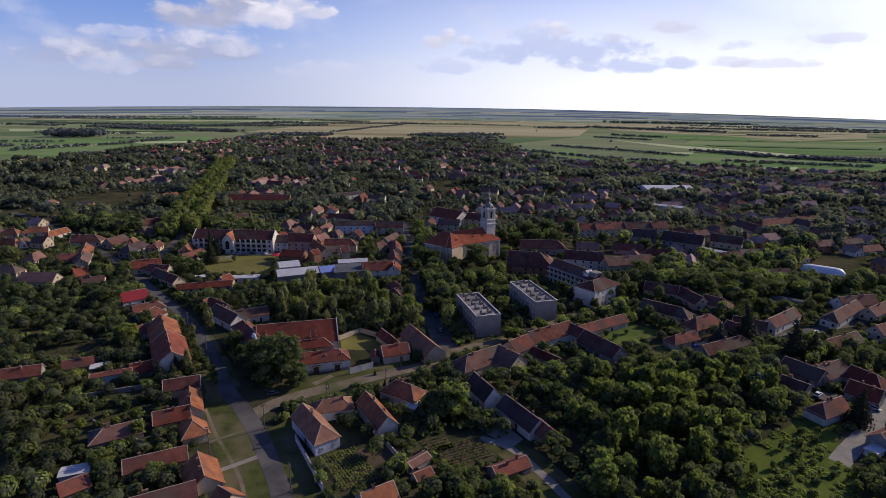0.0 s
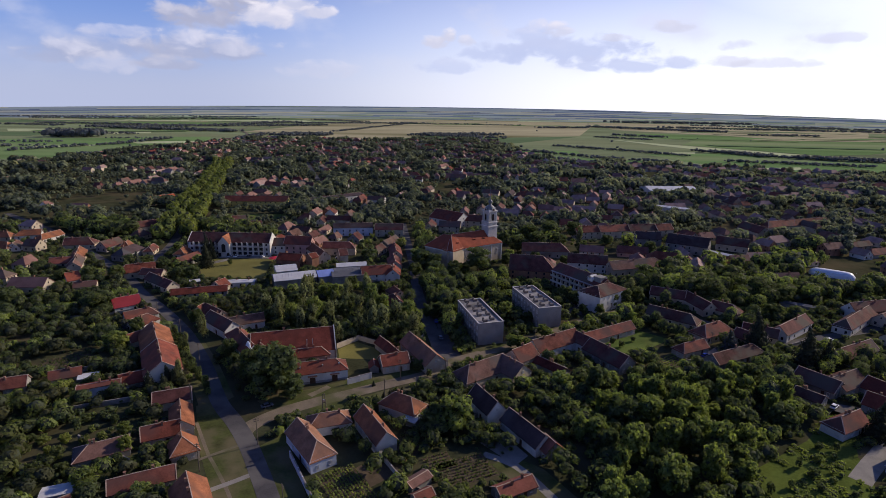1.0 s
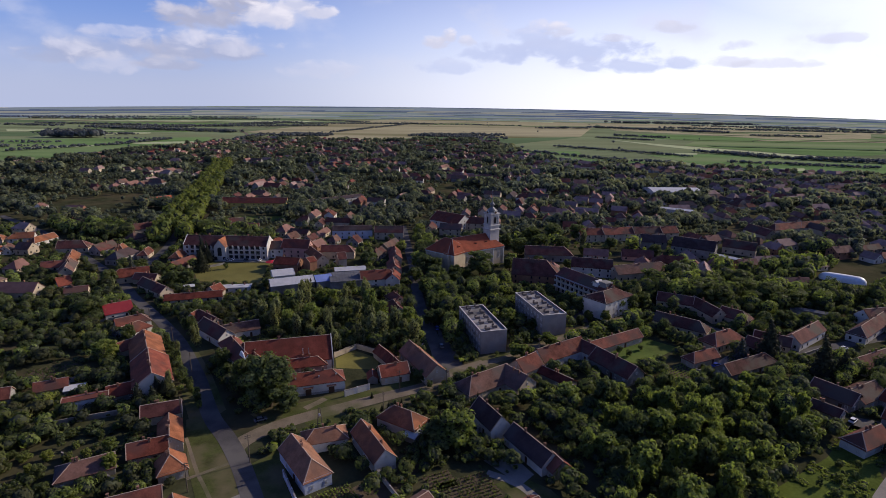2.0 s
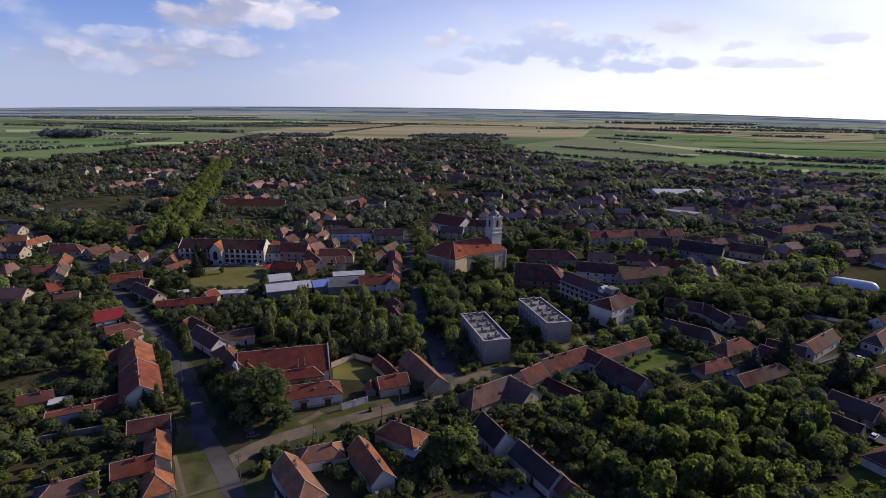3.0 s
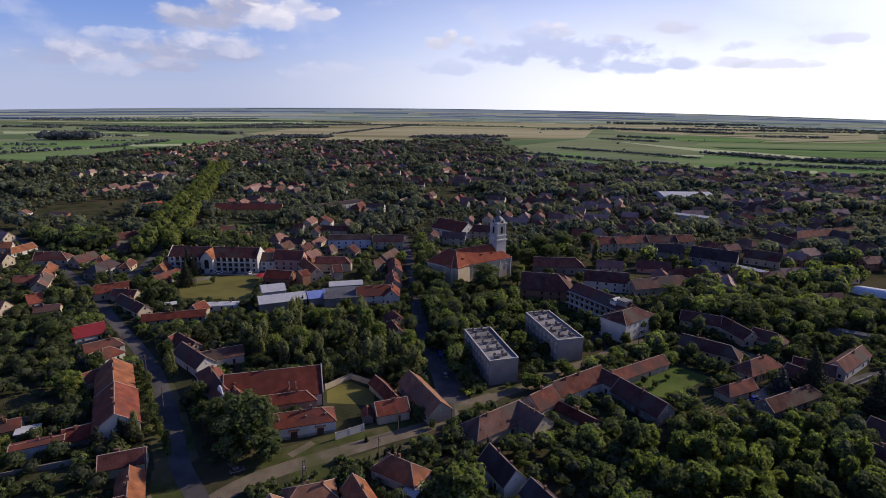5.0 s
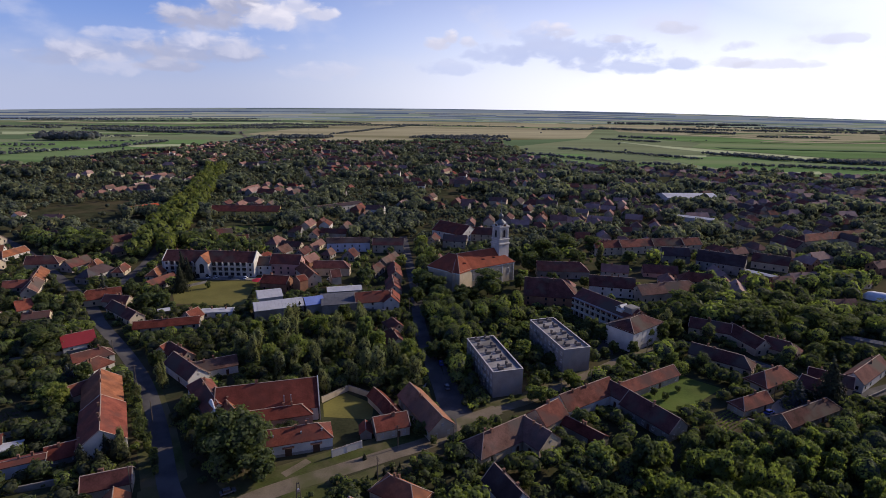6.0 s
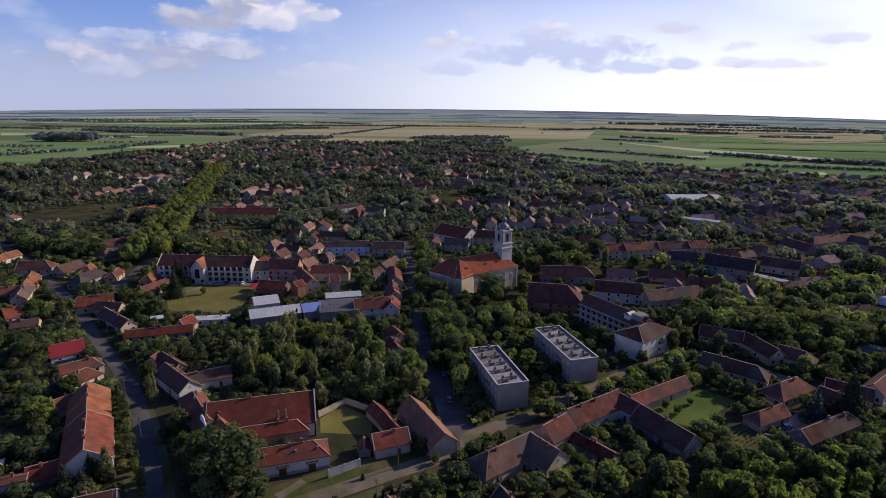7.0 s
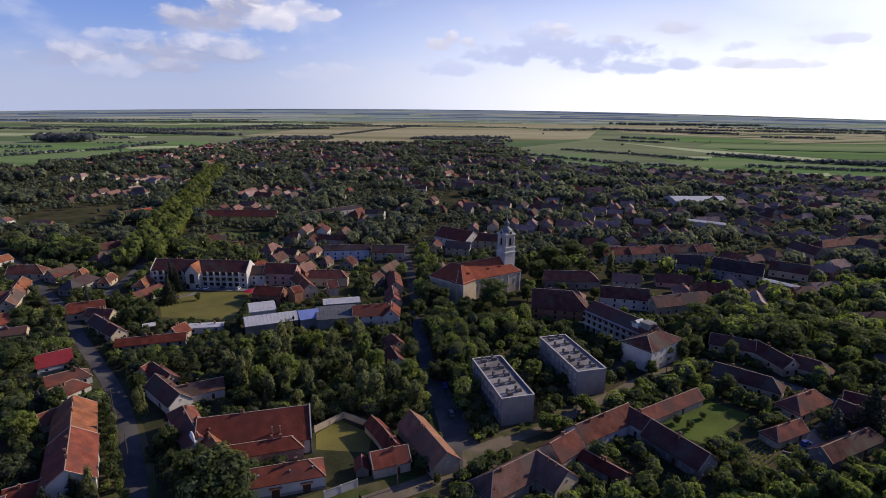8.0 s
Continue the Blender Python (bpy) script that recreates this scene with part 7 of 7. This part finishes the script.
for a in ((-1160, 1470, -1060, 1500, 20, 1.3, (20, 32)), (68, 1320, 229, 1138, 8, 3.5, (4, 9)), (229, 1138, 356, 1069, 8, 3.5, (4, 9)), (188, 1456, 332, 1335, 8, 3.5, (5, 9)), (332, 1335, 441, 1220, 8, 3.5, (5, 9)), (475, 1112, 706, 1053, 8, 3, (4, 9)), (385, 1907, 535, 1803, 10, 3, (5, 9)), (505, 1360, 628, 1210, 8, 4, (6, 11)), (628, 1210, 730, 1197, 8, 4, (6, 11)), (-921, 1043, -880, 1169, 8, 5, (5, 10)), (-880, 1169, -834, 1249, 8, 5, (5, 10)), (-834, 1249, -834, 1483, 9, 6, (6, 11)), (-1326, 1616, -1033, 1649, 14, 6, (6, 11)), (-1388, 2006, -816, 1866, 30, 3, (8, 15)), (-518, 1972, -375, 2846, 14, 8, (6, 10)), (-203, 1821, 53, 1937, 40, 2.2, (8, 15)), (-616, 1689, -481, 1764, 25, 2.2, (10, 16)), (-650, 1488, -681, 1766, 15, 4, (7, 12)),
          (-1472, 2045, -1300, 2090, 30, 5, (8, 14)), (-1472, 2045, -1143, 2155, 30, 5, (8, 14)), (-629, 1777, -472, 1726, 25, 4, (9, 14)), (-982, 3320, -625, 3051, 30, 7, (8, 13)), (-157, 1839, 71, 1750, 40, 3, (7, 12)), (260, 2620, 500, 2700, 25, 5, (9, 14)), (527, 2840, 1015, 2431, 25, 4, (10, 16)),
          (563, 1344, 621, 1226, 22, 3, (7, 11)), (655, 1209, 800, 1150, 16, 2.5, (8, 13)), (800, 1150, 1100, 1130, 14, 3, (7, 12)), (479, 2076, 630, 1948, 15, 5, (7, 12)), (1028, 2225, 1284, 2218, 20, 5, (8, 12)), (1565, 3300, 1903, 3100, 30, 6, (10, 16)), (-1886, 2305, -1152, 2260, 25, 6, (8, 13)), (-1772, 3456, -1467, 3700, 30, 8, (10, 14)), (-1872, 2122, -1623, 2098, 20, 5, (8, 13)), (-747, 987, -678, 1021, 8, 3, (6, 10)), (-1100, 2400, -977, 2905, 60, 4, (8, 13)), (848, 3740, 1700, 3700, 60, 5, (14, 22)),
          (-1300, 2150, -700, 2500, 40, 4, (8, 14)), (-900, 2700, -300, 2950, 30, 5, (8, 13)), (-560, 1320, -134, 1411, 60, 2.5, (6, 11)), (-134, 1411, 54, 1364, 60, 2.5, (6, 11)), (60, 1180, 180, 1040, 20, 4, (5, 9)), (180, 1035, 440, 915, 14, 4, (5, 9)), (440, 915, 560, 760, 14, 4, (5, 10)), (-1150, 1250, -1000, 1280, 30, 6, (5, 9)), (-1080, 1130, -960, 1160, 25, 5, (5, 10)), (-980, 1450, -850, 1480, 20, 8, (4, 8)), (-2400, 2900, -1200, 3300, 40, 8, (9, 14)), (-2700, 3000, -1800, 3650, 60, 8, (9, 14)), (900, 2900, 2200, 2600, 40, 7, (9, 15)), (1200, 3300, 2400, 2800, 40, 8, (9, 15)), (-300, 2960, 200, 2900, 20, 9, (6, 10))):
    hedgerow(*a)
for _ in range(50):
    r, a = fill_rnd.uniform(1100, 3600), radians(fill_rnd.uniform(-44, 38))
    x, y = r * math.sin(a), r * math.cos(a)
    if not inside(x, y, TOWN):
        h = fill_rnd.uniform(3, 8)
        hedge.append((x, y, h, h * 0.6))
woods("hedgerow_trees", hedge, 16, "hazed_hedge", "hedgerows and small woods on the plain", 0.4)

# rough undergrowth in the gardens near by
for _ in range(9500):
    x, y = fill_rnd.uniform(-260, 240), fill_rnd.uniform(95, 330)
    if not in_sight(x, y, 10) or not clear_of(x, y, 0.9) or inside(x, y, STREETSIDE):
        continue
    if inside(x, y, [(48, 232), (71, 261), (92, 246), (66, 222)]) or inside(x, y, [(-60, 224), (-50, 234), (-30, 226), (-30, 205), (-45, 188), (-58, 196)]) or inside(x, y, [(-176, 352), (-130, 352), (-122, 306), (-162, 306)]) or inside(x, y, [(-82, 116), (-80, 160), (-58, 176), (-15, 196), (-12, 214), (-38, 200), (-72, 178), (-86, 160), (-30, 96), (-34, 128), (-52, 165)]):
        continue
    if inside(x, y, [(-44, 105), (-57, 141), (-63, 153), (-58, 160), (-52, 150), (-40, 128), (-34, 108)]) or inside(x, y, [(80, 150), (112, 186), (126, 192), (122, 168), (140, 180), (112, 150), (106, 120), (70, 125)]) and fill_rnd.random() < 0.85:
        continue
    if noise.noise(Vector((x * 0.05, y * 0.05, 1.0))) < -0.15:
        continue
    h = fill_rnd.uniform(0.7, 2.6)
    under.append((x, y, h, h * fill_rnd.uniform(0.6, 0.9)))
tufts = []
for _ in range(2600):
    x, y = fill_rnd.uniform(62, 134), fill_rnd.uniform(114, 192)
    if inside(x, y, MEADOW) and clear_of(x, y, 0.5) and noise.noise(Vector((x * 0.12, y * 0.12, 4.0))) > -0.05:
        tufts.append((x, y, fill_rnd.uniform(0.2, 0.9), fill_rnd.uniform(0.4, 1.3)))
woods("meadow_grass", tufts, 44, "light", "tufts of tall grass on the meadow", 0.25)
grove = []
for _ in range(4000):
    x, y = fill_rnd.uniform(84, 250), fill_rnd.uniform(286, 352)
    if inside(x, y, [(88, 300), (100, 335), (140, 350), (200, 345), (240, 320), (190, 300), (140, 292), (110, 302)]):
        h = fill_rnd.uniform(8, 13)
        r = h * fill_rnd.uniform(0.42, 0.55)
        if clear_of(x, y, r * 0.7) and not hides_roof(x, y, h * 0.5) and all((x - a[0]) ** 2 + (y - a[1]) ** 2 > 49 for a in grove):
            grove.append((x, y, h, r))
woods("grove", [g for i, g in enumerate(grove) if i % 4], 500, "oak", "dense dark green trees behind the houses", 0.12)
woods("grove", grove[::4], 500, "light", "dense light green trees behind the houses", 0.12)
random.Random(3).shuffle(under)
woods("undergrowth", under[:2600], 40, "oak", "rough dark shrubs and tall weeds in the gardens", 0.3)
woods("undergrowth", under[2600:4600], 40, "light", "rough light green weeds in the gardens", 0.3)
